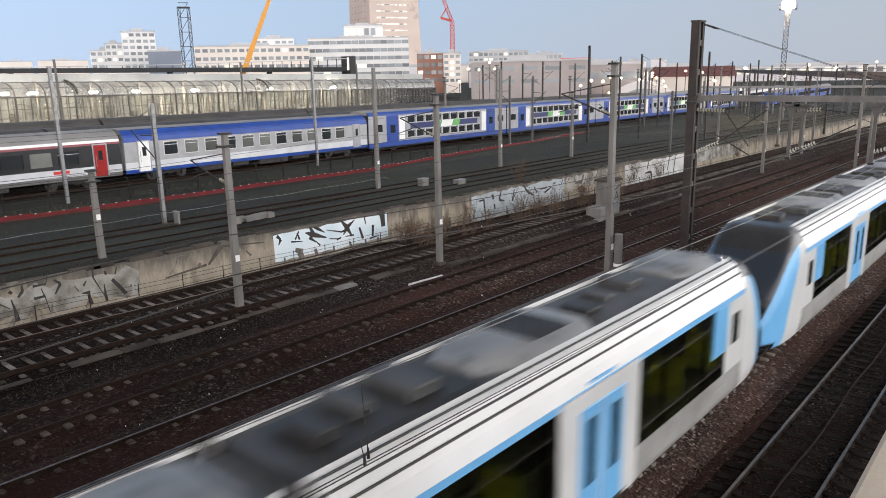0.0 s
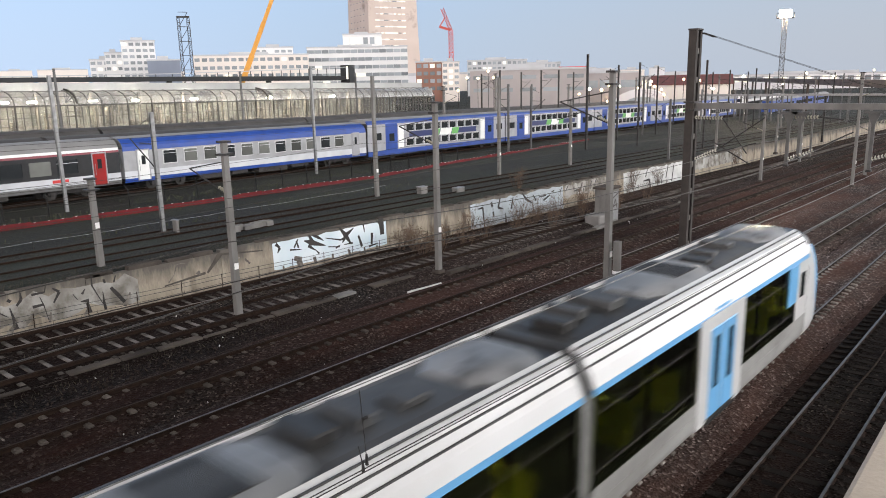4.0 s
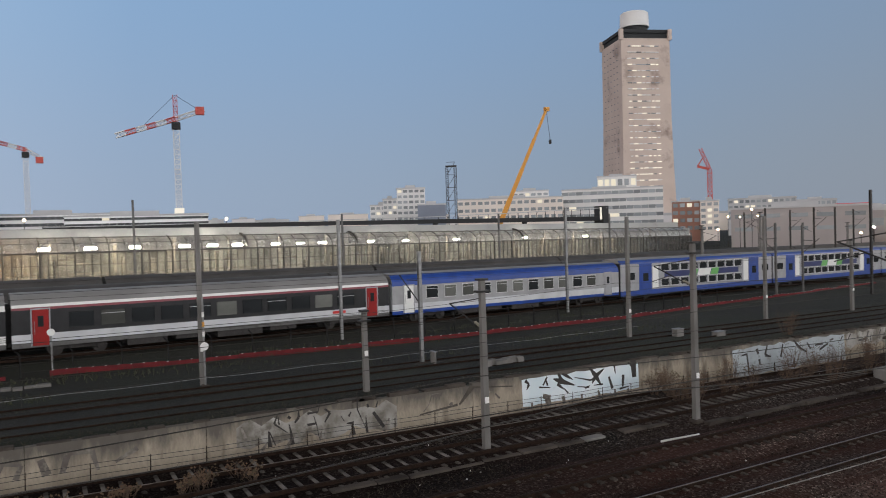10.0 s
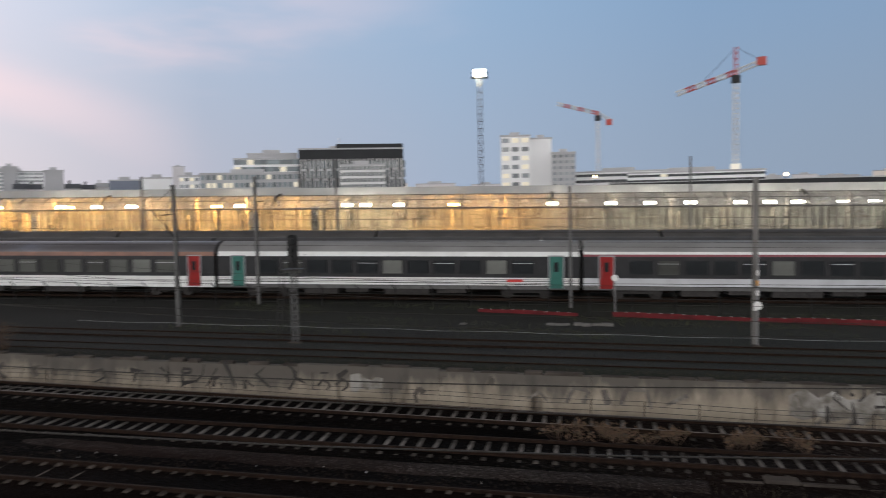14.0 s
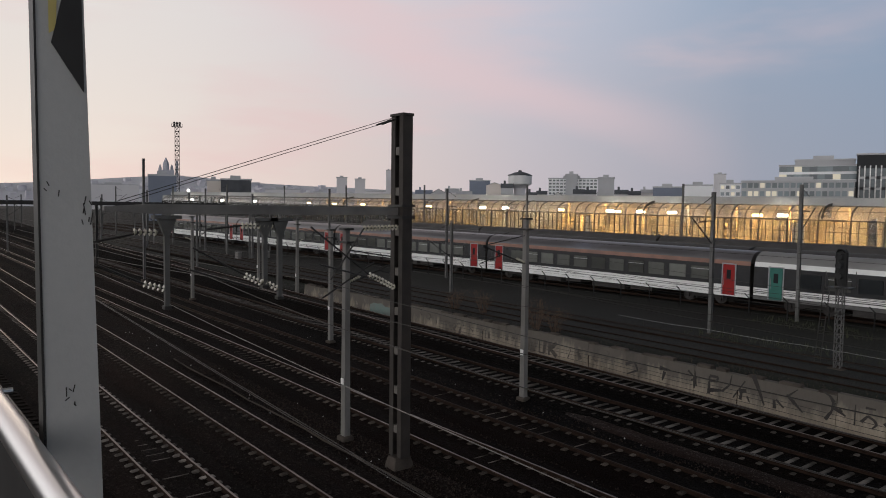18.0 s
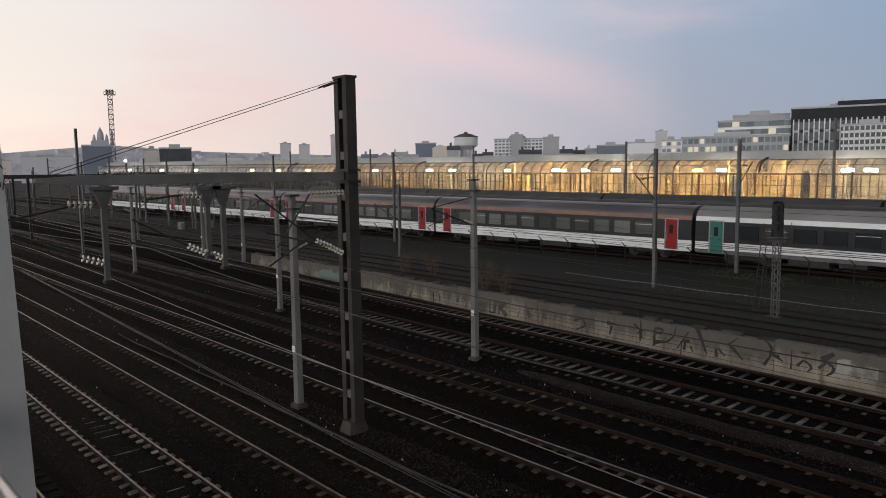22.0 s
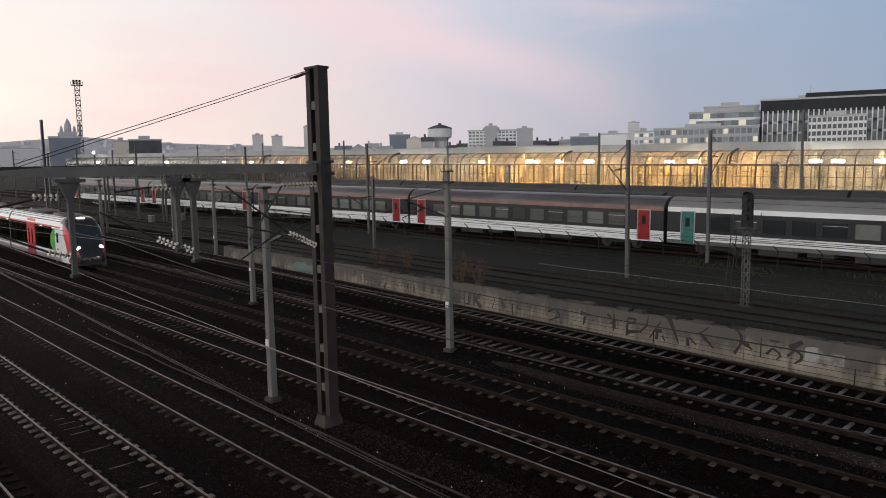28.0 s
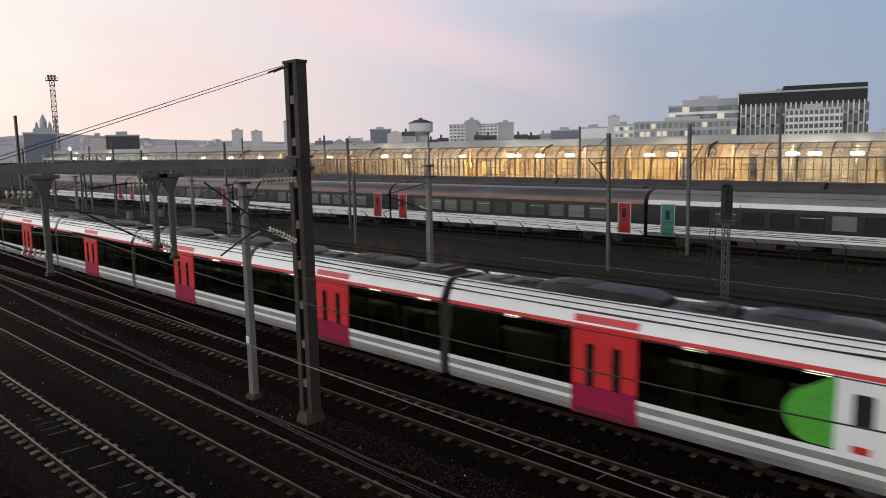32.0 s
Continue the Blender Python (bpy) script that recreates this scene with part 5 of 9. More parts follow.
def emu(name, label, at, blue, pitch, lead, cars=7):
    """A walk-through unit whose nose points to -x; door k stands lead + k * pitch behind the nose."""
    accent, paint = (SKYBLUE, EMU_WHITE) if blue else (TRED, EMU_WHITE_B)
    tr = thing(name, label, "train", at, group="moving trains")
    total = 2 * lead + (cars - 1) * pitch
    nose = 2.7
    rnd = random.Random(3 if blue else 4)
    deck = [(-EW + 0.02, 3.12), (-1.05, 3.8), (-0.85, 3.9)]
    seat = Build()
    seat.cbox(-0.27, 0.27, -0.42, 0.42, 0.0, 0.16, 0.04)
    seat.cbox(0.16, 0.3, -0.42, 0.42, 0.1, 0.8, 0.04)
    seat_me = seat.mesh("seat", SEAT_Y if blue else SEAT_O)
    seat_alt = seat.mesh("seat", SEAT_R if blue else SALOON)
    for k in range(cars):
        d = lead + k * pitch
        x0 = nose if k == 0 else d - pitch / 2 + 0.22
        x1 = total - nose if k == cars - 1 else d + pitch / 2 - 0.22
        b = Build()
        b.sweep(half(deck), (x0, x1))
        car = part("car_body", b, EMU_ROOF, tr)
        b = Build()
        b.box(x0, x1, -EW + 0.07, EW - 0.07, 1.0, 1.2)
        b.box(x0, x1, -0.25, 0.25, 1.2, 2.2)
        for xe in (x0 + 0.02, x1 - 0.08):
            b.box(xe, xe + 0.06, -EW + 0.07, EW - 0.07, 1.2, 3.12)
        part("saloon_floor", b, SALOON, car, "dark saloon floor and partitions")
        for s in (-1, 1):
            # set low to show; in the blue unit added only to brighten the seats
            b = Build()
            for q in cr(x0 + 2.0, x1 - 2.0, 3):
                b.box(q - 0.3, q + 0.3, s * 0.3 - 0.04, s * 0.3 + 0.04, 2.72, 2.78)
            part("ceiling_light", b, INT_L, car, "small saloon ceiling lights")
            for q in range(6):
                xs = x0 + 1.6 + q * (x1 - x0 - 3.2) / 5
                if abs(xs - d) > 1.4 and x0 + 1.3 < xs < x1 - 1.3:
                    part("seat", seat_me if (q + k) % 4 else seat_alt, None, car, at=pose(xs, s * 0.9, 1.5))
        for s in (-1, 1):
            y = lambda v: s * v
            b = Build()
            b.sweep([(y(EW - 0.08), 0.42), (y(EW), 0.62), (y(EW + 0.005), 1.18), (y(EW - 0.12), 1.18), (y(EW - 0.16), 0.42)], (x0, x1))
            part("sill_panel", b, EMU_GREY, car)
            b = Build()
            b.sweep([(y(EW + 0.012), 1.12), (y(EW + 0.008), 1.25), (y(EW - 0.02), 1.25), (y(EW - 0.02), 1.12)], (x0, x1))
            part("waist_line", b, paint if not blue else EMU_GREY, car)
            b = Build()
            b.sweep([(y(EW + 0.012), 0.80), (y(EW + 0.012), 0.92), (y(EW - 0.02), 0.92), (y(EW - 0.02), 0.80)], (x0, x1))
            part("sill_line", b, paint if not blue else EMU_GREY, car)
            b = Build()
            b.sweep([(y(EW), 1.18), (y(EW - 0.02), 3.12), (y(EW - 0.08), 3.12), (y(EW - 0.06), 1.18)], (x0 + (1.25 if k == 0 else 0), x1 - (1.25 if k == cars - 1 else 0)))
            part("window_glass", b, EMU_PANE, car, "dark tinted window ribbon")
            b = Build()
            for q in cr(x0 + 0.1, x1 - 0.1, 6):
                b.box(q - 0.07, q + 0.07, min(y(EW - 0.12), y(EW - 0.09)), max(y(EW - 0.12), y(EW - 0.09)), 1.18, 3.12)
            part("window_post", b, BLACKB, car, "black posts behind the window ribbon")
            for xa, xb in (((x0, x0 + 1.25),) if k == 0 else ()) + (((x1 - 1.25, x1),) if k == cars - 1 else ()):
                b = Build()
                b.sweep([(y(EW + 0.004), 1.18), (y(EW - 0.016), 3.12), (y(EW - 0.08), 3.12), (y(EW - 0.06), 1.18)], (xa, xb))
                part("cab_side", b, paint, car)
                b = Build()
                mid = (xa + xb) / 2
                b.cbox(mid - 0.22, mid + 0.22, y(EW) - 0.02, y(EW) + 0.02, 1.95, 2.75, 0.04)
                part("cab_window", b, PANE, car)
                b = Build()
                ed = xb if k == 0 else xa
                q = 1 if k == 0 else -1
                if blue:
                    b.box(min(ed, ed + q * 0.9), max(ed, ed + q * 0.9), y(EW) - 0.022, y(EW) + 0.022, 1.9, 3.12)
                    part("livery_panel", b, SKYBLUE, car)
                else:
                    rim = [(ed, 3.1), (ed, 1.3)] + [(ed + q * (0.5 + 0.68 * math.sin(a)), 2.0 - 0.7 * math.cos(a)) for a in [math.pi * 0.8 * i / 12 for i in range(13)]]
                    b.loft([[(px, y(EW) - 0.015, pz) for px, pz in rim], [(px, y(EW) + 0.016, pz) for px, pz in rim]])
                    part("livery_panel", b, TGREEN, car, "green rounded livery mark")
                    b = Build()
                    b.box(mid - 0.18, mid + 0.22, y(EW) - 0.01, y(EW) + 0.018, 1.3, 1.48)
                    part("emblem", b, RED, car)
            b = Build()
            b.sweep([(y(EW - 0.012), 3.12), (y(EW - 0.03), 3.25), (y(EW - 0.1), 3.25), (y(EW - 0.1), 3.12)], (x0, x1))
            part("cornice_stripe", b, accent, car)
            b = Build()
            b.sweep([(y(EW - 0.03), 3.25), (y(EW - 0.13), 3.5), (y(1.1), 3.86), (y(0.88), 3.98), (y(0.85), 3.9), (y(1.15), 3.5), (y(EW - 0.12), 3.25)], (x0, x1))
            part("cornice_panel", b, paint, car, smooth=False)
            for g, gzz in ((1.26, 3.64), (1.16, 3.80), (1.0, 3.935)):
                b = Build()
                b.cyl((x0, y(g), gzz), (x1, y(g), gzz), 0.022, n=5)
                part("gutter", b, EMU_UNITD, car)
        # roof: long pale fairings with louvres, dark wells with apparatus between them
        x = x0 + 0.35
        turn = 1 if blue else k % 2
        while x < x1 - 1.2:
            fair = turn % 2 == 0
            w = min(rnd.uniform(3.2, 4.6) if fair else rnd.uniform(3.0, 4.2) if blue else rnd.uniform(1.8, 3.0), x1 - 0.3 - x)
            h = (0.2 if blue else 0.32) * rnd.uniform(0.8, 1.15) if fair else 0.05
            hw = 0.9
            b = Build()
            c = min(0.75, w * 0.3) if fair else 0.05
            shell = lambda xa, k: [(xa, -hw * k, 3.86), (xa, -hw * k, 3.88 + h * 0.3 * k), (xa, -hw * 0.74 * k, 3.9 + h * 0.9 * k), (xa, -hw * 0.3 * k, 3.9 + h * k), (xa, hw * 0.3 * k, 3.9 + h * k), (xa, hw * 0.74 * k, 3.9 + h * 0.9 * k), (xa, hw * k, 3.88 + h * 0.3 * k), (xa, hw * k, 3.86)]
            b.loft([shell(x, 0.55), shell(x + c, 1.0), shell(x + w - c * 0.5, 1.0), shell(x + w, 0.7)])
            part("roof_unit", b, (EMU_UNITL if blue else EMU_UNIT if turn % 4 == 0 else EMU_UNITD) if fair else EMU_UNITD if turn % 4 == 1 else EMU_UNIT, car, smooth=fair)
            if fair and w > 2.4:
                b = Build()
                for j in range(12):
                    b.box(x + w - 1.9 + j * 0.1, x + w - 1.84 + j * 0.1, -hw * 0.66, hw * 0.66, 3.87 + h, 3.915 + h)
                part("roof_grille", b, EMU_UNITD, car)
            elif not fair:
                for j in range(3):
                    xa = x + 0.2 + j * max(0.3, (w - 0.6) / 3)
                    part("roof_box", Build().cbox(xa, xa + rnd.uniform(0.3, 0.7), -rnd.uniform(0.2, 0.7), rnd.uniform(0.1, 0.7), 3.93, 3.95 + rnd.uniform(0.08, 0.2), 0.03), EMU_UNIT if j else EMU_UNITD, car)
            x += w + 0.08
            turn += 1
        # doors
        for s in (-1, 1):
            b = Build()
            hw = 1.5 if blue else 1.12
            b.box(-hw, hw, s * EW - 0.018, s * EW + 0.022, 0.5, 3.22)
            dr = part("door", b, paint if blue else TRED, tr, at=pose(d, 0, 0))
            if not blue:
                b = Build()
                b.add([(-1.12, s * (EW - 0.0), 3.14), (1.12, s * (EW - 0.0), 3.14), (1.12, s * (EW - 0.12), 3.52), (-1.12, s * (EW - 0.12), 3.52),
                       (-1.12, s * (EW - 0.06), 3.14), (1.12, s * (EW - 0.06), 3.14), (1.12, s * (EW - 0.17), 3.52), (-1.12, s * (EW - 0.17), 3.52)],
                      [(0, 1, 2, 3), (4, 7, 6, 5), (0, 3, 7, 4), (1, 5, 6, 2), (2, 6, 7, 3), (0, 4, 5, 1)])
                part("door_header", b, TRED, dr)
                b = Build()
                b.box(-1.13, 1.13, s * EW - 0.02, s * EW + 0.045, 0.42, 1.38)
                part("door_foot", b, MAGENTA, dr, "crimson lower part of the doorway")
            else:
                b = Build()
                b.box(-0.45, 0.5, s * (EW - 0.07) - 0.03, s * (EW - 0.07) + 0.055, 3.14, 3.34)
                part("door_header", b, SKYBLUE, dr)
            for q in (-1, 1):
                b = Build()
                b.cbox(q * 0.44 - 0.41, q * 0.44 + 0.41, s * EW - 0.04, s * EW + 0.04, 0.62, 2.92, 0.03)
                part("door_leaf", b, SKYBLUE if blue else TRED, dr)
                b = Build()
                b.cbox(q * 0.46 - 0.2, q * 0.46 + 0.2, s * EW - 0.052, s * EW + 0.052, 1.35, 2.72, 0.06)
                part("door_window", b, EMU_GLASS, dr)
            b = Build()
            for zz in (0.45, 0.52, 0.59):
                b.box(-0.95, 0.95, s * EW - 0.05, s * EW + 0.06, zz, zz + 0.03)
            part("door_step", b, EMU_UNITD, dr)
        if k < cars - 1:
            b = Build()
            xe = d + pitch / 2
            b.sweep(half([(-1.3, 0.7), (-1.34, 2.9), (-1.0, 3.6)]), (xe - 0.24, xe + 0.24))
            part("gangway_bellows", b, BELLOWS if blue else RUBBER, tr)
            bogie(tr, xe)
    for xb in (4.6, total - 4.6):
        bogie(tr, xb)
    b = Build()
    b.box(3.2, total - 3.2, -1.2, 1.2, 0.4, 1.05)
    part("underframe", b, UNDER, tr)
    # noses: rings from the cab bulkhead to the tip
    sect = [(3.6, 3.95, 1.10, 3.3), (2.7, 3.98, 1.44, 0.42), (2.2, 3.92, 1.44, 0.42), (1.75, 3.72, 1.42, 0.42), (1.3, 3.3, 1.38, 0.42), (0.9, 2.75, 1.31, 0.42), (0.55, 2.15, 1.2, 0.42), (0.25, 1.6, 1.05, 0.44), (0.08, 1.2, 0.9, 0.48), (0.0, 0.95, 0.72, 0.52)]
    shape = [(-0.94, 0.0), (-1.0, 0.14), (-1.0, 0.45), (-0.985, 0.72), (-0.86, 0.9), (-0.62, 0.985), (-0.2, 1.0)]

    def finer(rows, n):
        """Catmull-Rom points along rows of numbers."""
        out = []
        for i in range(len(rows) - 1):
            p = [rows[max(0, i - 1)], rows[i], rows[i + 1], rows[min(len(rows) - 1, i + 2)]]
            for k in range(n):
                t = k / n
                w = (-0.5 * t ** 3 + t * t - 0.5 * t, 1.5 * t ** 3 - 2.5 * t * t + 1, -1.5 * t ** 3 + 2 * t * t + 0.5 * t, 0.5 * t ** 3 - 0.5 * t * t)
                out.append(tuple(sum(c * q[j] for c, q in zip(w, p)) for j in range(len(rows[0]))))
        return out + [rows[-1]]

    sect = [sect[0]] + finer(sect[1:], 10)
    shape = finer(shape, 9)
    prof = shape + [(-a, c) for a, c in reversed(shape)]
    crest = 34
    for end in (0, 1):
        X = (lambda v: v) if end == 0 else (lambda v: total - v)
        rings = [[(X(s), u * w, zb + t * (zt - zb)) for u, t in prof] for s, zt, w, zb in sect]
        n = len(prof)
        sets = {}
        for i in range(len(sect) - 1):
            s = (sect[i][0] + sect[i + 1][0]) / 2
            for j in range(n - 1):
                z = (rings[i][j][2] + rings[i + 1][j + 1][2]) / 2
                up = crest <= j <= n - 2 - crest
                if i == 0 and not up:
                    continue
                if up and (s > 1.95 or z > 3.3):
                    key = "cab_roof"
                elif up and z > 2.0:
                    key = "windscreen"
                elif up or s < 0.16 or z < 0.62 and s < 0.7:
                    key = "front_apron"
                elif s < 1.15 + 1.3 * (max(0.0, z - 0.5) / 3.3) ** 1.4:
                    key = "nose_foot" if z < 1.0 + 0.25 * s and not blue else "nose_flank"
                else:
                    key = "cab_shell"
                sets.setdefault((key, 0 if up or key == "front_apron" else 1 if j < n / 2 else 2), []).append((i, j))
        for (key, hand), cells in sets.items():
            b = Build()
            for i, j in cells:
                b.quad(rings[i][j], rings[i + 1][j], rings[i + 1][j + 1], rings[i][j + 1])
            bm = bmesh.new()
            bm.from_mesh(b.mesh(key, None))
            bmesh.ops.remove_doubles(bm, verts=bm.verts, dist=0.001)
            bmesh.ops.recalc_face_normals(bm, faces=bm.faces)
            me = bpy.data.meshes.new(key)
            bm.to_mesh(me)
            bm.free()
            me.materials.append({"cab_shell": paint, "cab_roof": BLACKB, "nose_flank": accent, "nose_foot": MAGENTA, "windscreen": SCREEN, "front_apron": BLACKB}[key])
            for p in me.polygons:
                p.use_smooth = True
            part(key, me, None, tr, {"nose_flank": "bright flank beside the windscreen"}.get(key, ""))
        b = Build()
        b.box(min(X(0.2), X(1.8)), max(X(0.2), X(1.8)), -0.85, 0.85, 0.3, 0.75)
        b.cyl((X(-0.05), 0, 0.72), (X(0.8), 0, 0.72), 0.16, n=10)
        part("coupler", b, UNDER, tr)
        for s in (-1, 1):
            b = Build()
            b.cyl((X(0.8), s * 0.86, 1.68), (X(0.3), s * 0.84, 1.64), 0.15, 0.16, 14)
            part("headlight", b, LEDW if not blue else EMU_GLASS, tr)
        if not blue:
            b = Build()
            b.cbox(min(X(1.95), X(2.3)), max(X(1.95), X(2.3)), -0.3, 0.3, 3.86, 3.945, 0.03)
            part("marker_light", b, MARKER, tr)
    return tr


AX0, AV = 21.4, 23.6
BX0, BV = -13.1, 14.75
TRACK_A, TRACK_B = 7.45, 20.2


def run_a(t):
    return AX0 - AV * t + 0.9 * max(0.0, 1.0 - t / 0.5)


def pose_a(t):
    return on_yard(max(run_a(t), -330.0), TRACK_A, 0)


def pose_a_front(t):
    return on_yard(max(run_a(t) - 0.35 - 101.2, -330.0 - 101.6), TRACK_A, 0)


def pose_b(t):
    return on_yard(0, TRACK_B, 0, -0.3) @ pose(max(BX0 + BV * (t - 31.2), -330.0), 0, 0, 0, 0, 180)


unit_a = emu("suburban_train", "white and sky-blue suburban train running past on the near track", pose_a(0), True, 13.4, 10.4)
unit_front = copy_thing(unit_a, pose_a_front(0))
unit_b = emu("regional_train", "white and red suburban train with lit headlights and red doors", pose_b(0), False, 13.37, 10.36)

# ---- the town behind ----
def polar(az, d):
    return d * math.sin(radians(az)), d * math.cos(radians(az))


F_WHITE = mat("facade_white", (0.72, 0.71, 0.70), 0.7, 0, (0.62, 0.61, 0.60), 0.1)
# F_WHITE raised for the left and middle skyline, to offset the exposure there
F_BRIGHT = mat("facade_bright_white", (0.88, 0.88, 0.88), 0.6, 0, (0.80, 0.80, 0.80), 0.1)
# beige lifted towards white, with some distance haze in the colour
F_BEIGE = mat("facade_beige", (0.76, 0.69, 0.63), 0.8, 0, (0.68, 0.61, 0.55), 0.1)
F_DEPOT = mat("facade_depot", (0.37, 0.335, 0.33), 0.85, 0, (0.30, 0.27, 0.265), 0.1)
F_BLUE = mat("facade_blue_grey", (0.22, 0.25, 0.31), 0.9, 0, (0.18, 0.20, 0.25), 0.1)
F_BRICK = mat("facade_brick", (0.30, 0.15, 0.11), 0.85, 0, (0.22, 0.11, 0.08), 0.15)
F_GREY = mat("facade_grey", (0.48, 0.48, 0.49), 0.7, 0, (0.40, 0.40, 0.41), 0.12)
F_DARK = mat("facade_dark", (0.026, 0.028, 0.030), 0.8, 0, (0.018, 0.019, 0.021), 0.15)
# distance haze is put into this pale facade colour
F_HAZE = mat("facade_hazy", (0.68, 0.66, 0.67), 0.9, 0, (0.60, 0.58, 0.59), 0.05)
F_TOWER = mat("tower_bronze", (0.56, 0.46, 0.40), 0.65, 0.0, (0.48, 0.385, 0.33), 0.06, stain=(0.19, 0.13, 0.105), stain_scale=0.05)
# dark panes lightened, their haze is part of the colour
W_DARK = mat("pane_far", (0.27, 0.29, 0.30), 0.2, 0, (0.20, 0.22, 0.235), 0.3, per=0.4)
W_BLACK = mat("pane_black", (0.05, 0.055, 0.06), 0.2, 0, (0.03, 0.035, 0.04), 0.3)
W_GLASS = mat("pane_grey_glass", (0.24, 0.28, 0.29), 0.15, 0, (0.10, 0.125, 0.135), 0.18, per=0.5)
W_LIT = glow("pane_lit", (1.0, 0.91, 0.72), 0.75)
# glow put on pale tower panels and on the floodlit crane foot
W_WHITE = glow("pane_site_light", (1.0, 0.93, 0.80), 0.85)
LAMP_G = glow("site_lamp", (1.0, 0.90, 0.72), 60.0)


def block(name, label, az0, az1, d, top, bot, depth, m_, rows=0, cols=0, lit=0.15, seed=1, wm=None, turn=0.0, group="town buildings", inset=0.15, wh=0.5, ww=0.7):
    """A building at compass az0..az1 and distance d; top and bottom as heights over the eye per metre of distance."""
    az = (az0 + az1) / 2
    w = 2 * d * math.tan(radians((az1 - az0) / 2))
    x, y = polar(az, d)
    z0, z1 = 1.0, 8.6 + top * d
    o = thing(name, label, "building", pose(x, y, 0, 0, 0, -az + turn), group=group)
    b = Build()
    b.box(-w / 2, w / 2, 0, depth, z0, z1)
    part("wall", b, m_, o)
    b = Build()
    b.box(-w / 2 - 0.2, w / 2 + 0.2, -0.2, depth + 0.2, z1, z1 + 0.5)
    b.box(-w * 0.2, w * 0.15, depth * 0.3, depth * 0.7, z1 + 0.5, z1 + 1.7)
    part("roof", b, F_GREY, o)
    rnd = random.Random(seed)
    if rows:
        zb = 8.6 + bot * d
        rh, cw = (z1 - zb) / rows, w / cols
        p = Build()
        p.box(-cw * ww / 2, cw * ww / 2, -0.12, 0.1, 0, rh * wh)
        pd, pl = p.mesh("window", wm or W_DARK), p.mesh("window", W_LIT)
        for r in range(rows):
            for c in range(cols):
                part("window", pl if rnd.random() < lit else pd, None, o, at=pose(-w / 2 + (c + 0.5) * cw, 0, zb + (r + 0.3) * rh))
    return o


# bronze office tower
TD = 500.0
tx, ty = polar(45.3, TD)
tower = thing("office_tower", "tall flared bronze office tower stripped for works, white drum on top", "tower", pose(tx, ty, 0, 0, 0, -45.3 + 24))
tb = Build()
TH = 8.6 + 0.243 * TD
lev = [(2, 1.16), (20, 1.10), (45, 1.05), (75, 1.015), (TH - 5, 1.0)]
HWX, HWY = 16.2, 16.2
tb.loft([[(-HWX * s, -HWY * s, z), (HWX * s, -HWY * s, z), (HWX * s, HWY * s, z), (-HWX * s, HWY * s, z)] for z, s in lev])
part("shaft", tb, F_TOWER, tower)
b = Build()
b.box(-HWX * 0.94, HWX * 0.94, -HWY * 0.94, HWY * 0.94, TH - 5, TH - 1.5)
part("crown_band", b, F_DARK, tower)
b = Build()
b.box(-HWX, HWX, -HWY, HWY, TH - 1.5, TH + 0.5)
part("crown", b, F_DARK, tower)
for sx, sy in ((-1, -1), (1, -1), (-1, 1), (1, 1)):
    b = Build()
    b.box(sx * HWX - 1.2, sx * HWX + 1.2, sy * HWY - 1.2, sy * HWY + 1.2, TH - 6, TH + 0.6)
    part("corner_pier", b, F_TOWER, tower)
b = Build()
b.lathe([(8.2, TH + 0.5), (8.2, TH + 6)], n=24)
part("drum_base", b, F_DARK, tower)
b = Build()
b.lathe([(9.4, TH + 5.5), (9.0, TH + 14.5), (8.2, TH + 15.2), (0.1, TH + 15.4)], n=24)
part("drum", b, F_WHITE, tower, smooth=True)
rnd = random.Random(11)
slab = Build()
slab.box(-0.5, 0.5, -0.25, 0.25, -0.22, 0.22)
# some strips glow so that plain pale panels stand out
slit = {2: slab.mesh("window_strip", W_WHITE), True: slab.mesh("window_strip", F_WHITE), False: slab.mesh("window_strip", W_DARK)}
for r in range(27):
    z = 20 + r * 3.85
    s = 1.10 - (z - 20) * 0.002 if z < 45 else 1.05 - (z - 45) * 0.0011 if z < 75 else 1.017
    for c in range(7):
        q = rnd.random()
        lit = 2 if q < 0.32 else q < 0.8
        o = part("window_strip", slit[lit], None, tower, at=pose(-HWX * 0.68 + c * 3.05, -HWY * (s + 0.004), z))
        o.scale = (2.8 if rnd.random() < 0.7 else 1.6, 1, 1.35)
    for c in range(5):
        part("window_strip", slit[False], None, tower, at=pose(-HWX * (s + 0.004), -HWY * 0.6 + c * 5.2, z, 0, 0, 90))

block("office_block", "white glazed office block at the tower's foot", 39.6, 47.1, 330, 0.046, -0.004, 30, F_WHITE, 5, 14, 0.08, 2, wh=0.45, ww=0.95)
block("office_block", "white upper storey with strip lights", 42.3, 45.2, 345, 0.062, 0.045, 24, F_WHITE, 1, 6, 0.6, 3)
block("apartment_block", "white apartment block with dark balconies", 26.8, 29.0, 300, 0.056, 0.012, 16, F_WHITE, 6, 5, 0.1, 4)
block("apartment_block", "low stepped white apartment block", 24.7, 26.8, 305, 0.034, 0.012, 16, F_WHITE, 3, 5, 0.1, 5)
block("apartment_block", "white stepped terrace beside the apartment block", 25.7, 26.8, 303, 0.042, 0.02, 12, F_WHITE, 3, 3, 0.1, 15)
block("workshop", "blue-grey flat-roofed shed before the flats", 28.4, 30.6, 280, 0.033, 0.01, 14, F_BLUE)
block("office_block", "beige office building with ribbon windows", 31.5, 39.7, 310, 0.038, 0.008, 24, F_BEIGE, 3, 16, 0.06, 6, wh=0.42)
block("office_block", "pale block with a sloping top", 35.8, 38.6, 318, 0.047, 0.03, 20, F_WHITE, 2, 6, 0.05, 7, wh=0.4)
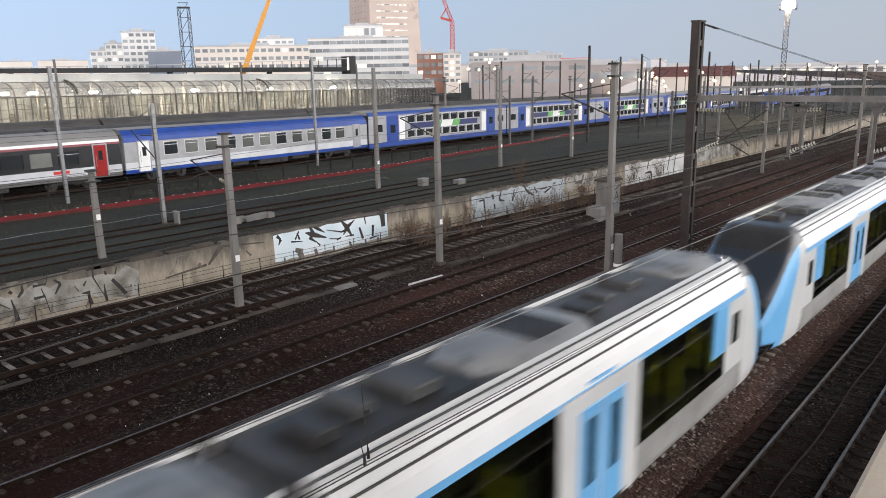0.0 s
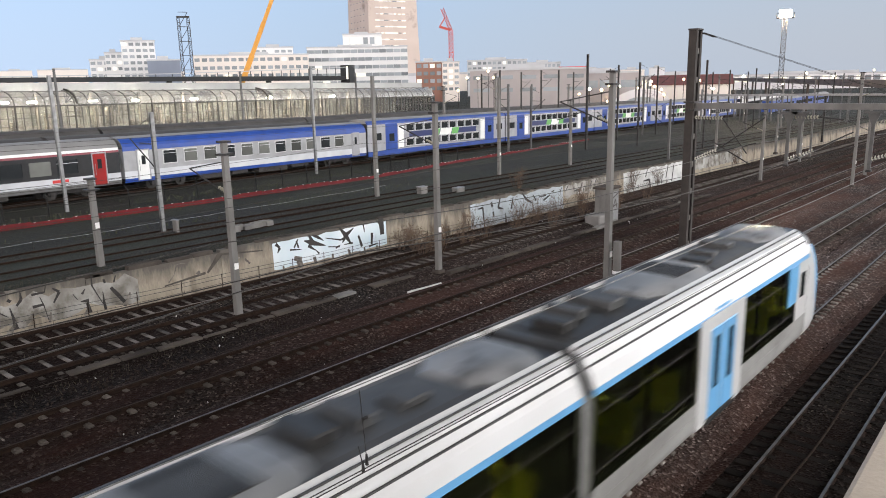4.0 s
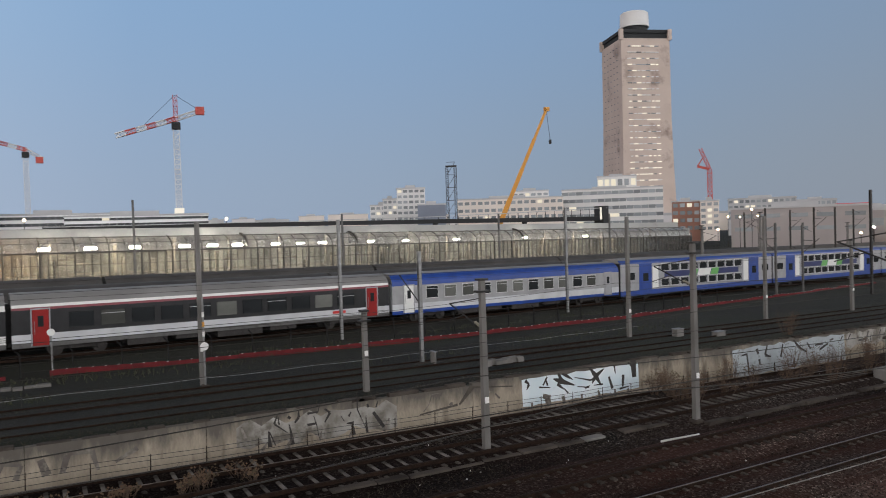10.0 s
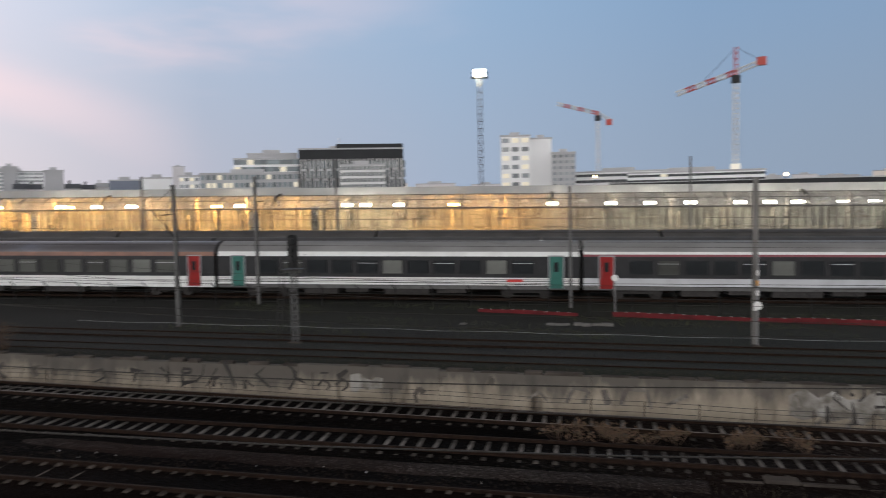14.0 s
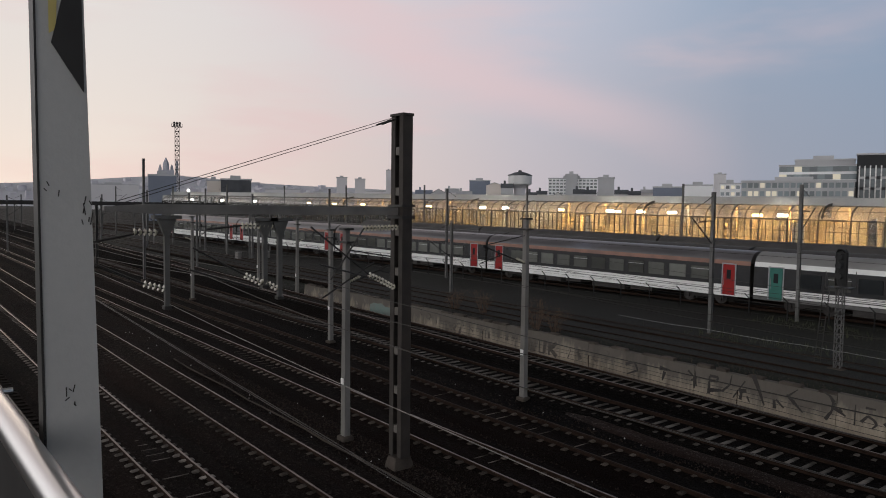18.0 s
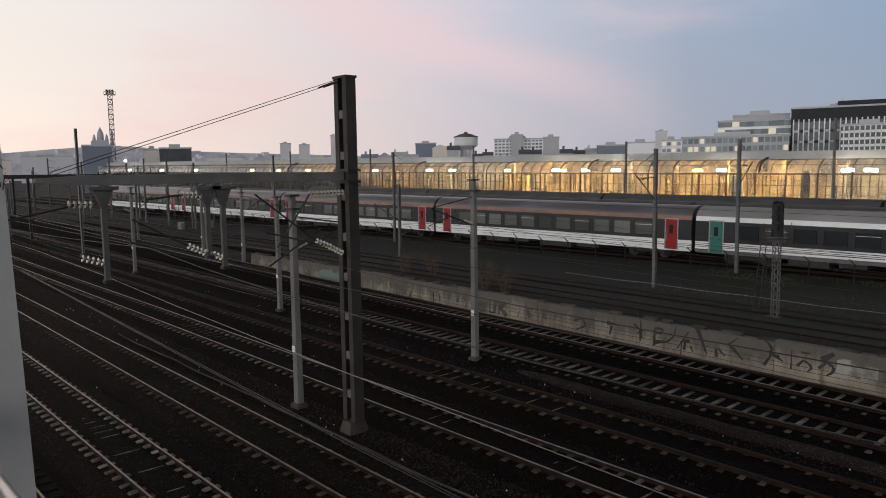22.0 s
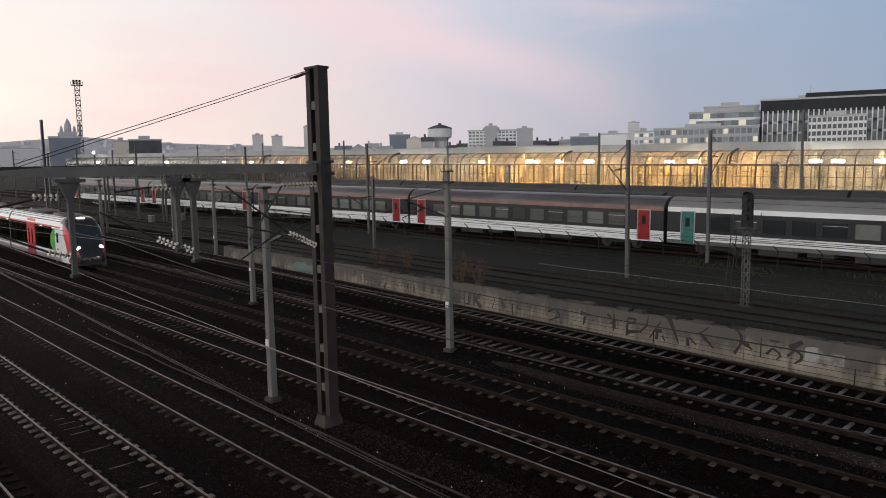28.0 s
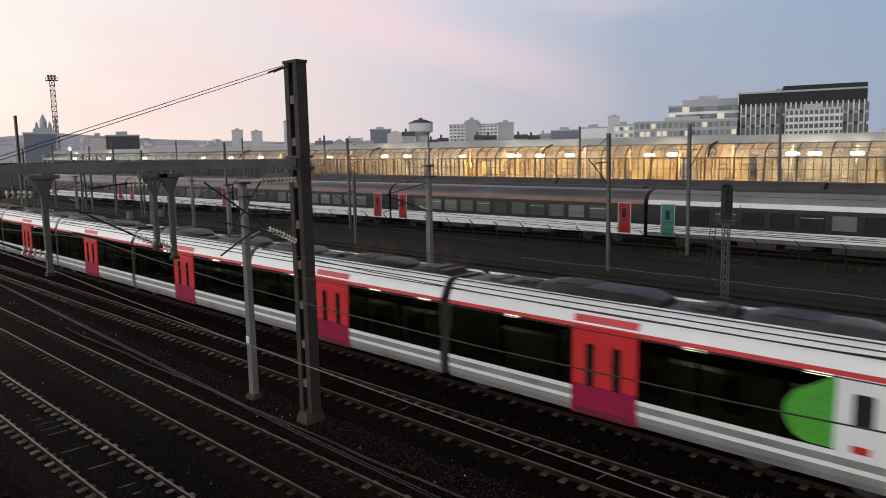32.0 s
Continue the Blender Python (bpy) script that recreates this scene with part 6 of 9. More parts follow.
block("brick_block", "red-brown brick block of flats", 47.7, 49.7, 290, 0.025, -0.014, 16, F_BRICK, 4, 4, 0.1, 8)
block("brick_block", "tan rendered block of flats", 49.7, 51.0, 288, 0.0245, -0.014, 16, F_BEIGE, 5, 3, 0.1, 9)
block("apartment_block", "grey flats behind the yard", 51.6, 56.1, 380, 0.0255, -0.002, 20, F_GREY, 4, 12, 0.12, 10)
block("apartment_block", "grey terraced flats beyond the yard", 56.0, 58.6, 420, 0.021, -0.002, 20, F_GREY, 3, 8, 0.12, 20)
block("depot_building", "pale beige depot building", 51.8, 60.6, 215, 0.0125, -0.02, 22, F_DEPOT, 2, 5, 0.0, 11, wh=0.3)
block("depot_building", "flat pink-beige depot with a red sign", 58.4, 64.5, 240, 0.006, -0.02, 22, F_DEPOT, 1, 4, 0.1, 12, wh=0.35, ww=0.9)
block("depot_building", "long pale depot shed with lit windows", 64.5, 70.0, 280, 0.000, -0.022, 22, F_DEPOT, 1, 12, 0.5, 13)
block("depot_building", "far pale warehouse with lit windows", 68.8, 84.0, 420, -0.001, -0.012, 40, F_HAZE, 1, 30, 0.5, 14)
sg = Build()
sg.box(-4.6, 4.6, -0.2, 0.1, 0, 1.7)
sx, sy = polar(59.6, 238)
sign = thing("roof_sign", "red sign with pale bars on a depot roof", "sign", pose(sx, sy, 8.6 + 0.006 * 240 + 0.55, 0, 0, -59.6), sg, RED)
sb = Build()
for i in range(4):
    sb.box(-3.6 + i * 1.9, -2.3 + i * 1.9, -0.26, -0.2, 0.45, 1.25)
part("bar", sb, WHITE, sign)
block("long_office", "long white office with ribbon windows", 3.0, 12.6, 235, 0.0285, 0.008, 18, F_BRIGHT, 3, 20, 0.02, 16, wh=0.45, ww=0.98, wm=W_BLACK)
block("long_office", "second white office block behind the first", -1.0, 6.0, 250, 0.0315, 0.008, 18, F_BRIGHT, 3, 14, 0.05, 17, wh=0.45, ww=0.98, wm=W_BLACK)
# the floodlight is put in as a brighter facade colour and glowing panes
block("lit_block", "white block floodlit at night works", -6.55, -4.3, 240, 0.083, 0.012, 14, F_BRIGHT, 6, 3, 0.45, 18)
block("lit_block", "white rendered silo block beside the works", -4.3, -2.65, 243, 0.0785, 0.012, 12, F_BRIGHT)
block("lit_block", "grey slatted block beside the white silo", -2.65, -0.85, 238, 0.0585, 0.012, 12, F_GREY, 6, 4, 0.02, 19)
dk = block("dark_office", "dark office building with white vertical fins", -22.1, -14.1, 240, 0.0705, 0.018, 26, F_DARK, turn=3)
w = 2 * 240 * math.tan(radians(4.0))
W_DEEP = mat("pane_deep_grey", (0.10, 0.125, 0.13), 0.15, 0, (0.045, 0.055, 0.06), 0.18, per=0.5)
fin = Build()
fin.box(-0.17, 0.17, -0.3, 0.05, 8.6 + 0.018 * 240, 8.6 + 0.058 * 240)
fm = fin.mesh("fin", F_WHITE)
pm_ = Build().box(-0.5, 0.5, -0.14, 0.05, 0, 2.3).mesh("window", W_DEEP)
pl_ = Build().box(-0.5, 0.5, -0.12, 0.05, 0, 0.7).mesh("spandrel", F_GREY)
for i in range(25):
    part("fin", fm, None, dk, at=pose(-w / 2 + (i + 0.5) * w / 25, 0, 0))
    for z in (13.3, 16.4, 19.5):
        part("window", pm_, None, dk, at=pose(-w / 2 + (i + 1.0) * w / 25, 0, z))
    part("spandrel", pl_, None, dk, at=pose(-w / 2 + (i + 1.0) * w / 25, 0, 15.65 if i % 2 else 18.75))
b = Build()
b.box(-w / 2 + 12.0, w / 2, 0.4, 25, 8.6 + 0.0705 * 240, 8.6 + 0.078 * 240)
part("plant_storey", b, F_DARK, dk)
b = Build()
b.cyl((-w / 2 + 13.0, 1.0, 26.5), (-w / 2 + 13.0, 1.0, 29.2), 0.12, n=6)
part("antenna", b, F_WHITE, dk)
an = block("white_annex", "white finned annex in front of the dark office", -19.0, -15.55, 228, 0.0485, 0.016, 10, F_BRIGHT, 4, 1, 0.0, 61, wm=W_DEEP, wh=0.62, ww=1.0)
w = 2 * 228 * math.tan(radians(1.72))
fin = Build()
fin.box(-0.16, 0.16, -0.3, 0.05, 8.6 + 0.014 * 228, 8.6 + 0.048 * 228)
fm = fin.mesh("fin", WHITE)
for i in range(11):
    part("fin", fm, None, an, at=pose(-w / 2 + (i + 0.5) * w / 11, 0, 0))
block("glass_office", "pale glass office with lit rooms", -26.9, -22.1, 245, 0.0585, 0.030, 20, F_BRIGHT, 3, 10, 0.05, 21, ww=1.0, wh=0.66, wm=W_GLASS)
block("glass_office", "low lit glass office wing", -29.36, -22.2, 232, 0.0395, 0.019, 16, F_GREY, 2, 18, 0.3, 22, ww=0.75, wh=0.6, wm=W_GLASS)
block("roof_pavilion", "grey plant storey on the glass office roof", -25.9, -22.2, 256, 0.065, 0.05, 8, F_GREY)
block("town_house", "long dark flat-roofed shed of the town", -35.5, -33.4, 300, 0.0325, 0.02, 14, F_BLUE)
block("town_house", "white low block with a flat roof", -33.3, -31.3, 296, 0.035, 0.02, 14, F_BRIGHT)
block("apartment_block", "hazy tower block behind low roofs", -31.24, -30.4, 560, 0.0495, 0.02, 16, F_HAZE)
block("town_house", "white block with lit roof lamps", -30.8, -29.4, 285, 0.037, 0.02, 8, F_BRIGHT, 2, 4, 0.4, 24)


def gabled(label, az0, az1, d, eave, ridge, wall_m, roof_m, across=False):
    """A pitched-roof house; eave and ridge as heights over the eye per metre of distance."""
    az = (az0 + az1) / 2
    w, dp = d * math.tan(radians((az1 - az0) / 2)), 9.0
    o = thing("town_house", label, "house", pose(*polar(az, d), 0, 0, 0, -az), group="town houses")
    ze, zr = 8.6 + eave * d, 8.6 + ridge * d
    b = Build().box(-w, w, 0, dp, 1.0, ze)
    rf = Build()
    if across:
        b.loft([[(-w, y, ze), (w, y, ze), (0, y, zr - 0.15)] for y in (0.0, dp)])
        rf.loft([[(-w - 0.3, y, ze), (0, y, zr), (w + 0.3, y, ze), (0, y, zr - 0.12)] for y in (-0.3, dp + 0.3)])
    else:
        b.loft([[(x, 0, ze), (x, dp, ze), (x, dp / 2, zr - 0.15)] for x in (-w, w)])
        rf.loft([[(x, -0.3, ze), (x, dp / 2, zr), (x, dp + 0.3, ze), (x, dp / 2, zr - 0.12)] for x in (-w - 0.2, w + 0.2)])
        rf.box(-w * 0.6, -w * 0.6 + 0.9, dp / 2 - 0.4, dp / 2 + 0.4, zr - 0.8, zr + 1.2)
    part("wall", b, wall_m, o)
    part("roof", rf, roof_m, o)
    return o


SLATE = mat("roof_slate", (0.10, 0.105, 0.115), 0.8, 0, (0.06, 0.063, 0.07), 0.3)
for a0, a1, dd, ev, rd, wm_, rm_, ac in ((-53.6, -52.3, 330, 0.021, 0.0275, F_HAZE, F_BLUE, False), (-52.4, -51.2, 320, 0.0225, 0.029, F_GREY, SLATE, True), (-51.3, -50.2, 345, 0.024, 0.030, F_HAZE, F_GREY, False),
                                         (-50.4, -49.2, 300, 0.020, 0.0265, F_WHITE, F_GREY, False), (-46.95, -46.0, 300, 0.031, 0.0375, F_GREY, SLATE, False), (-45.0, -44.2, 290, 0.021, 0.026, F_GREY, SLATE, False),
                                         (-44.2, -43.4, 300, 0.023, 0.028, F_GREY, SLATE, False), (-42.95, -42.2, 280, 0.021, 0.0262, F_WHITE, SLATE, True), (-41.4, -40.6, 285, 0.024, 0.0305, F_GREY, SLATE, False),
                                         (-40.6, -39.7, 288, 0.0235, 0.0298, F_HAZE, SLATE, False), (-38.3, -37.3, 300, 0.024, 0.030, F_GREY, SLATE, False), (-37.3, -36.4, 305, 0.0225, 0.0285, F_HAZE, SLATE, False),
                                         (-36.4, -35.5, 310, 0.025, 0.0305, F_WHITE, F_GREY, False)):
    gabled("slate-roofed town house on the skyline" if rm_ is SLATE else "pale town house with a grey roof", a0, a1, dd, ev, rd, wm_, rm_, ac)
block("apartment_block", "white slab of flats with small windows", -43.3, -39.6, 320, 0.0435, 0.022, 16, F_BRIGHT, 5, 13, 0.02, 26)
block("apartment_block", "grey stair tower above the slab of flats", -42.0, -41.1, 316, 0.049, 0.022, 12, F_GREY)
block("apartment_block", "plain grey end wing of the flats", -39.55, -38.35, 318, 0.0448, 0.022, 16, F_GREY)
gabled("pale gable end of a house by the water tower", -48.1, -46.85, 305, 0.034, 0.0385, F_BEIGE, F_GREY, True)
block("apartment_block", "hazy blue-grey flats on the skyline", -49.4, -47.8, 380, 0.040, 0.02, 16, F_BLUE)
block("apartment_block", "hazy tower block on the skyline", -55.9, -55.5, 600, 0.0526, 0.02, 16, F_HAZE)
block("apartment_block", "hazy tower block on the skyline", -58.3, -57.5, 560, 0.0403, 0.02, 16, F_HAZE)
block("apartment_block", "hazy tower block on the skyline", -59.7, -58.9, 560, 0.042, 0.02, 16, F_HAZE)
block("old_workshop", "dark slate-clad workshop beyond the hall", -68.3, -66.1, 260, 0.036, 0.012, 14, SLATE)
block("old_workshop", "pale end wall of the workshop", -69.3, -68.3, 262, 0.034, 0.012, 14, F_BEIGE)
rnd = random.Random(21)
az = -79.0
while az < 66:
    wd = rnd.uniform(1.0, 3.2)
    d = rnd.uniform(430, 640)
    el = rnd.uniform(0.014, 0.027) * (1 if az < 30 else 0.55)
    block("town_house", "hazy distant town block on the skyline", az, az + wd, d, el, 0.0, 14, rnd.choice((F_HAZE, F_HAZE, F_GREY, F_BEIGE)), group="distant town")
    az += wd * rnd.uniform(0.8, 1.5)

# far hill with a domed church on the skyline
hl = Build()
hp = [(-86, 0.022), (-80, 0.028), (-75, 0.036), (-72, 0.040), (-70, 0.039), (-66, 0.033), (-62, 0.030), (-58, 0.028), (-54, 0.025), (-50, 0.018), (-46, 0.010), (-40, 0.0)]
top_r = [(*polar(a, 2300), 8.6 + e * 2300) for a, e in hp]
low_r = [(*polar(a, 1900), 0.0) for a, e in hp]
back_r = [(*polar(a, 2700), 0.0) for a, e in hp]
hl.loft([low_r, top_r, back_r], False, False)
# aerial haze is put into the hill's base colour
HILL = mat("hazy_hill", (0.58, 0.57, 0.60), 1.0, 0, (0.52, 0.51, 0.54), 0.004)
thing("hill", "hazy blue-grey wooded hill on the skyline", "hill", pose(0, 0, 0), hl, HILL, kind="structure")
cx_, cy_ = polar(-72.1, 2280)
ch = Build()
bz = 8.6 + 0.036 * 2280
ch.box(-22, 22, -14, 14, bz - 10, bz + 24)
ch.lathe([(9, bz + 20), (9, bz + 34), (8, bz + 44), (4, bz + 54), (0.3, bz + 62)], n=12)
for q in (-16, 16):
    ch.lathe([(4.5, bz + 18), (4.5, bz + 28), (3, bz + 36), (0.2, bz + 42)], (q, 0, 0), 10)
ch.lathe([(3.5, bz), (3.5, bz + 46), (2, bz + 52), (0.2, bz + 58)], (30, 0, 0), 8)
# the church stone colour has the same haze mixed in
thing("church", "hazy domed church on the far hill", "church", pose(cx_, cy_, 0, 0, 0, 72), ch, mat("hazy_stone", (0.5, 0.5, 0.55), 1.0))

# water tower
wx, wy = polar(-45.5, 310)
wt = thing("water_tower", "pale concrete water tower with a conical roof", "water tower", pose(wx, wy, 0))
zb = 8.6 + 0.0165 * 310
b = Build()
b.lathe([(2.7, 0), (2.4, zb + 3.6), (2.6, zb + 4.5), (4.3, zb + 5.8)], n=20)
part("shaft", b, F_HAZE, wt, smooth=True)
b = Build()
b.lathe([(4.3, zb + 5.8), (4.85, zb + 6.1), (4.95, zb + 6.5), (4.95, zb + 9.7)], n=24)
part("tank", b, F_WHITE, wt, smooth=True)
b = Build()
b.lathe([(5.15, zb + 9.6), (5.1, zb + 9.9), (2.6, zb + 10.9), (0.8, zb + 11.3), (0.6, zb + 11.9), (0.05, zb + 12.0)], n=24)
part("roof", b, SLATE, wt)


# ---- cranes, masts and floodlights ----
CR_W = mat("crane_white", (0.72, 0.71, 0.69), 0.5)
CR_R = mat("crane_red", (0.55, 0.07, 0.05), 0.5)
CR_Y = mat("crane_orange", (0.75, 0.33, 0.03), 0.45)


def lattice(b, p0, p1, w, n, r=0.07):
    """Square lattice between two points."""
    a, c = Vector(p0), Vector(p1)
    d = (c - a).normalized()
    u = d.cross(Vector((0, 0, 1)))
    u = Vector((1, 0, 0)) if u.length < 1e-3 else u.normalized()
    t = d.cross(u).normalized()
    cor = [(u * sx + t * sy) * (w / 2) for sx, sy in ((-1, -1), (1, -1), (1, 1), (-1, 1))]
    for q in cor:
        b.cyl(a + q, c + q, r, n=4)
    for i in range(n):
        m0, m1 = a + (c - a) * (i / n), a + (c - a) * ((i + 1) / n)
        for k in range(4):
            b.cyl(m0 + cor[k], m1 + cor[(k + 1) % 4], r * 0.7, n=4)
            b.cyl(m0 + cor[k], m0 + cor[(k + 1) % 4], r * 0.7, n=4)


def tower_crane(az, d, el_base, el_slew, el_tip, jib, label, jib_el, ctr, ctr_el):
    x, y = polar(az, d)
    o = thing("tower_crane", label, "crane", pose(x, y, 0, 0, 0, -az), group="cranes")
    z0, zs = 2.0, 8.6 + el_slew * d
    b = Build()
    lattice(b, (0, 0, z0), (0, 0, zs), 1.7, 26, 0.14)
    part("mast", b, CR_W, o)
    b = Build()
    b.cbox(-1.3, 1.3, -1.3, 1.3, zs, zs + 2.2, 0.2)
    part("cab", b, F_DARK, o)
    zt = 8.6 + el_tip * d
    b = Build()
    lattice(b, (0, 0, zs + 2), (0, 0, zt), 1.2, 5, 0.12)
    part("apex", b, CR_R, o)
    L = -d * math.tan(radians(jib))
    zj0, zj1 = zs + 3.2, 8.6 + jib_el * d
    for i in range(6):
        b = Build()
        pa = Vector((L * i / 6, 0, zj0 + (zj1 - zj0) * i / 6))
        pb = Vector((L * (i + 1) / 6, 0, zj0 + (zj1 - zj0) * (i + 1) / 6))
        lattice(b, pa, pb, 1.3, 3, 0.16)
        part("jib_section", b, CR_R if i % 2 == 0 else CR_W, o)
    C = d * math.tan(radians(ctr))
    b = Build()
    lattice(b, (0, 0, zj0), (C, 0, 8.6 + ctr_el * d), 1.2, 4, 0.16)
    part("counter_jib", b, CR_W, o)
    b = Build()
    b.box(C - 2.6, C, -0.8, 0.8, 8.6 + ctr_el * d - 1.6, 8.6 + ctr_el * d + 0.8)
    part("counterweight", b, CR_R, o)
    b = Build()
    b.tube([(0, 0, zt), (L * 0.6, 0, zj0 + (zj1 - zj0) * 0.6)], 0.06)
    b.tube([(0, 0, zt), (C * 0.8, 0, 8.6 + ctr_el * d)], 0.06)
    part("tie_rod", b, F_DARK, o)
    return o


tower_crane(10.6, 240, 0.02, 0.138, 0.182, 4.1, "white tower crane with a red and white jib", 0.129, 2.0, 0.164)
tower_crane(0.85, 330, 0.04, 0.1, 0.112, 3.05, "distant tower crane with a red and white jib", 0.1246, 1.05, 0.0985)
# glowing box stands in for floodlight on the lower mast lattice
cb = Build()
x, y = polar(10.6, 239)
cb.box(-1.4, 1.4, -1.4, 1.4, 13.5, 17.5)
thing("site_hoarding", "glowing white box for the floodlight on the crane's foot", "cladding", pose(x, y, 0, 0, 0, -10.6), cb, W_WHITE)

x, y = polar(34.6, 175)
tx2, ty2 = polar(38.6, 175)
yc = thing("mobile_crane", "orange telescopic crane boom raised over the roofs", "crane", pose(x, y, 0))
za, zb2 = 8.0, 8.6 + 0.1556 * 175
p0, p1 = Vector((0, 0, za)), Vector((tx2 - x, ty2 - y, zb2))
for i, w in enumerate((1.15, 0.95, 0.8, 0.62)):
    b = Build()
    b.bar(p0 + (p1 - p0) * (i * 0.25), p0 + (p1 - p0) * (i * 0.25 + 0.262), w)
    part("boom_section", b, CR_Y, yc)
b = Build()
b.box(p1.x - 0.5, p1.x + 0.7, p1.y - 0.4, p1.y + 0.4, p1.z - 0.3, p1.z + 0.6)
part("boom_head", b, CR_Y, yc)
b = Build()
b.tube([tuple(p1), (p1.x + 0.6, p1.y - 0.4, p1.z - 7)], 0.05)
b.box(p1.x + 0.35, p1.x + 0.85, p1.y - 0.6, p1.y - 0.2, p1.z - 8, p1.z - 7)
part("hook_block", b, F_DARK, yc)
b = Build()
b.box(-4, 4, -1.4, 1.4, 1.5, 7.5)
part("carrier", b, CR_Y, yc)

x, y = polar(50.4, 300)
rc = thing("luffing_crane", "red luffing crane on the skyline", "crane", pose(x, y, 0, 0, 0, -50.4), group="cranes")
b = Build()
lattice(b, (0, 0, 1), (0, 0, 8.6 + 0.0656 * 300), 1.6, 16, 0.2)
part("mast", b, CR_R, rc)
b = Build()
lattice(b, (0, 0, 8.6 + 0.0656 * 300), (-3.2, 0, 8.6 + 0.0925 * 300), 1.1, 5, 0.16)
b.bar((0, 0, 8.6 + 0.0656 * 300), (-4.4, 0, 8.6 + 0.07 * 300), 0.9)
b.bar((-4.4, 0, 8.6 + 0.07 * 300), (-2.0, 0, 8.6 + 0.082 * 300), 0.4)
part("jib", b, CR_R, rc)

x, y = polar(31.1, 150)
b = Build()
lattice(b, (-0.85, 0, 1), (-0.85, 0, 8.6 + 0.086 * 150), 0.5, 18, 0.07)
lattice(b, (0.85, 0, 1), (0.85, 0, 8.6 + 0.086 * 150), 0.5, 18, 0.07)
for i in range(7):
    z = 4 + i * 2.6
    b.cyl((-0.85, 0, z), (0.85, 0, z + 2.6), 0.06, n=4)
    b.cyl((-0.85, 0, z + 2.6), (0.85, 0, z + 2.6), 0.07, n=4)
b.box(-1.1, 1.1, -0.3, 0.3, 8.6 + 0.086 * 150 - 0.3, 8.6 + 0.086 * 150)
thing("lattice_portal", "dark steel lattice tower beyond the hall", "lattice tower", pose(x, y, 0, 0, 0, -31.1), b, DARK)


def floodlight(az, d, top, label, lamps=True, power=0.0, warm=(1.0, 0.86, 0.62)):
    x, y = polar(az, d)
    o = thing("floodlight_mast", label, "floodlight mast", pose(x, y, 0, 0, 0, -az), group="floodlight masts")
    zt = 8.6 + top * d
    b = Build()
    lattice(b, (0, 0, 1), (0, 0, zt), 0.9 if d < 200 else 1.3, 22, 0.07 if d < 200 else 0.12)
    part("mast", b, DARK, o)
    b = Build()
    b.box(-1.6, 1.6, -0.9, 0.9, zt - 0.1, zt + 0.05)
    for q in (-1.6, 1.6):
        b.box(q - 0.05, q + 0.05, -0.9, 0.9, zt, zt + 0.9)
    b.box(-1.6, 1.6, -0.95, -0.85, zt + 0.8, zt + 0.9)
    part("platform", b, DARK, o)
    for i in range(6):
        xx, zz = -0.8 + (i % 3) * 0.8, zt + 0.12 + (i // 3) * 0.72
        b = Build()
        b.cbox(xx - 0.33, xx + 0.33, -1.2, -0.8, zz, zz + 0.62, 0.12)
        part("lamp_head", b, LAMP_G if lamps and i % 2 == 0 or power else DARK, o)
    if power:
        li = new("floodlight_lamp", bpy.data.lights.new("floodlight_lamp", 'POINT'))
        li.data.energy, li.data.color, li.data.shadow_soft_size = power, warm, 0.8
        li.matrix_world = pose(x - 1.6 * math.sin(radians(az)), y - 1.6 * math.cos(radians(az)), zt + 0.3)
        tagged(li, "glaring lamp on the floodlight mast", "lamp")
    return o


floodlight(-8.1, 150, 0.163, "tall lattice floodlight mast with glaring lamps", True, 9000)
floodlight(-71.35, 250, 0.102, "tall lattice floodlight mast over the station throat", False)
floodlight(73.9, 170, 0.065, "tall floodlight mast with a glaring lamp", True, 9000, (1.0, 0.72, 0.42))


# dark elevated deck beyond the hall, with a lattice rail
vd = thing("viaduct", "dark elevated roadway deck with a lattice rail", "viaduct", pose(0, 0, 0))
VP = [(1.7, 0.0125, 0.017), (10, 0.012, 0.017), (20, 0.010, 0.0165), (30, 0.008, 0.017), (37, 0.006, 0.019), (43, 0.0045, 0.0215)]
for (a0, b0, t0), (a1, b1, t1) in zip(VP[:-1], VP[1:]):
    d = 170.0
    pa, pb = polar(a0, d), polar(a1, d)
    h = lambda e: 8.6 + e * d
    b = Build()
    b.loft([[(pa[0], pa[1], h(b0)), (pa[0], pa[1] + 4, h(b0)), (pa[0], pa[1] + 4, h(b0 + 0.0055)), (pa[0], pa[1], h(b0 + 0.0055))], [(pb[0], pb[1], h(b1)), (pb[0], pb[1] + 4, h(b1)), (pb[0], pb[1] + 4, h(b1 + 0.0055)), (pb[0], pb[1], h(b1 + 0.0055))]])
    part("deck_span", b, F_DARK, vd)
    n = 9
    for k in range(n):
        u = k / n
        x, y = pa[0] + (pb[0] - pa[0]) * u, pa[1] + (pb[1] - pa[1]) * u
        part("rail_post", Build().box(x - 0.06, x + 0.06, y - 0.06, y + 0.06, h(b0 + (b1 - b0) * u) + 0.9, h(t0 + (t1 - t0) * u)), F_DARK, vd)
    part("top_rail", Build().bar((pa[0], pa[1], h(t0)), (pb[0], pb[1], h(t1)), 0.16), F_GREY, vd)
    part("pier", Build().box(pa[0] - 0.4, pa[0] + 0.4, pa[1] + 1, pa[1] + 2, 0, h(b0)), F_DARK, vd)
x, y = polar(43, 170)
part("pier", Build().box(x - 1.2, x + 0.4, y, y + 3, 0, 8.6 + 0.024 * 170), F_DARK, vd)
part("light_strip", Build().box(x - 2.2, x - 1.9, y - 0.3, y, 8.6 + 0.006 * 170, 8.6 + 0.022 * 170), W_WHITE, vd, "white lit post")


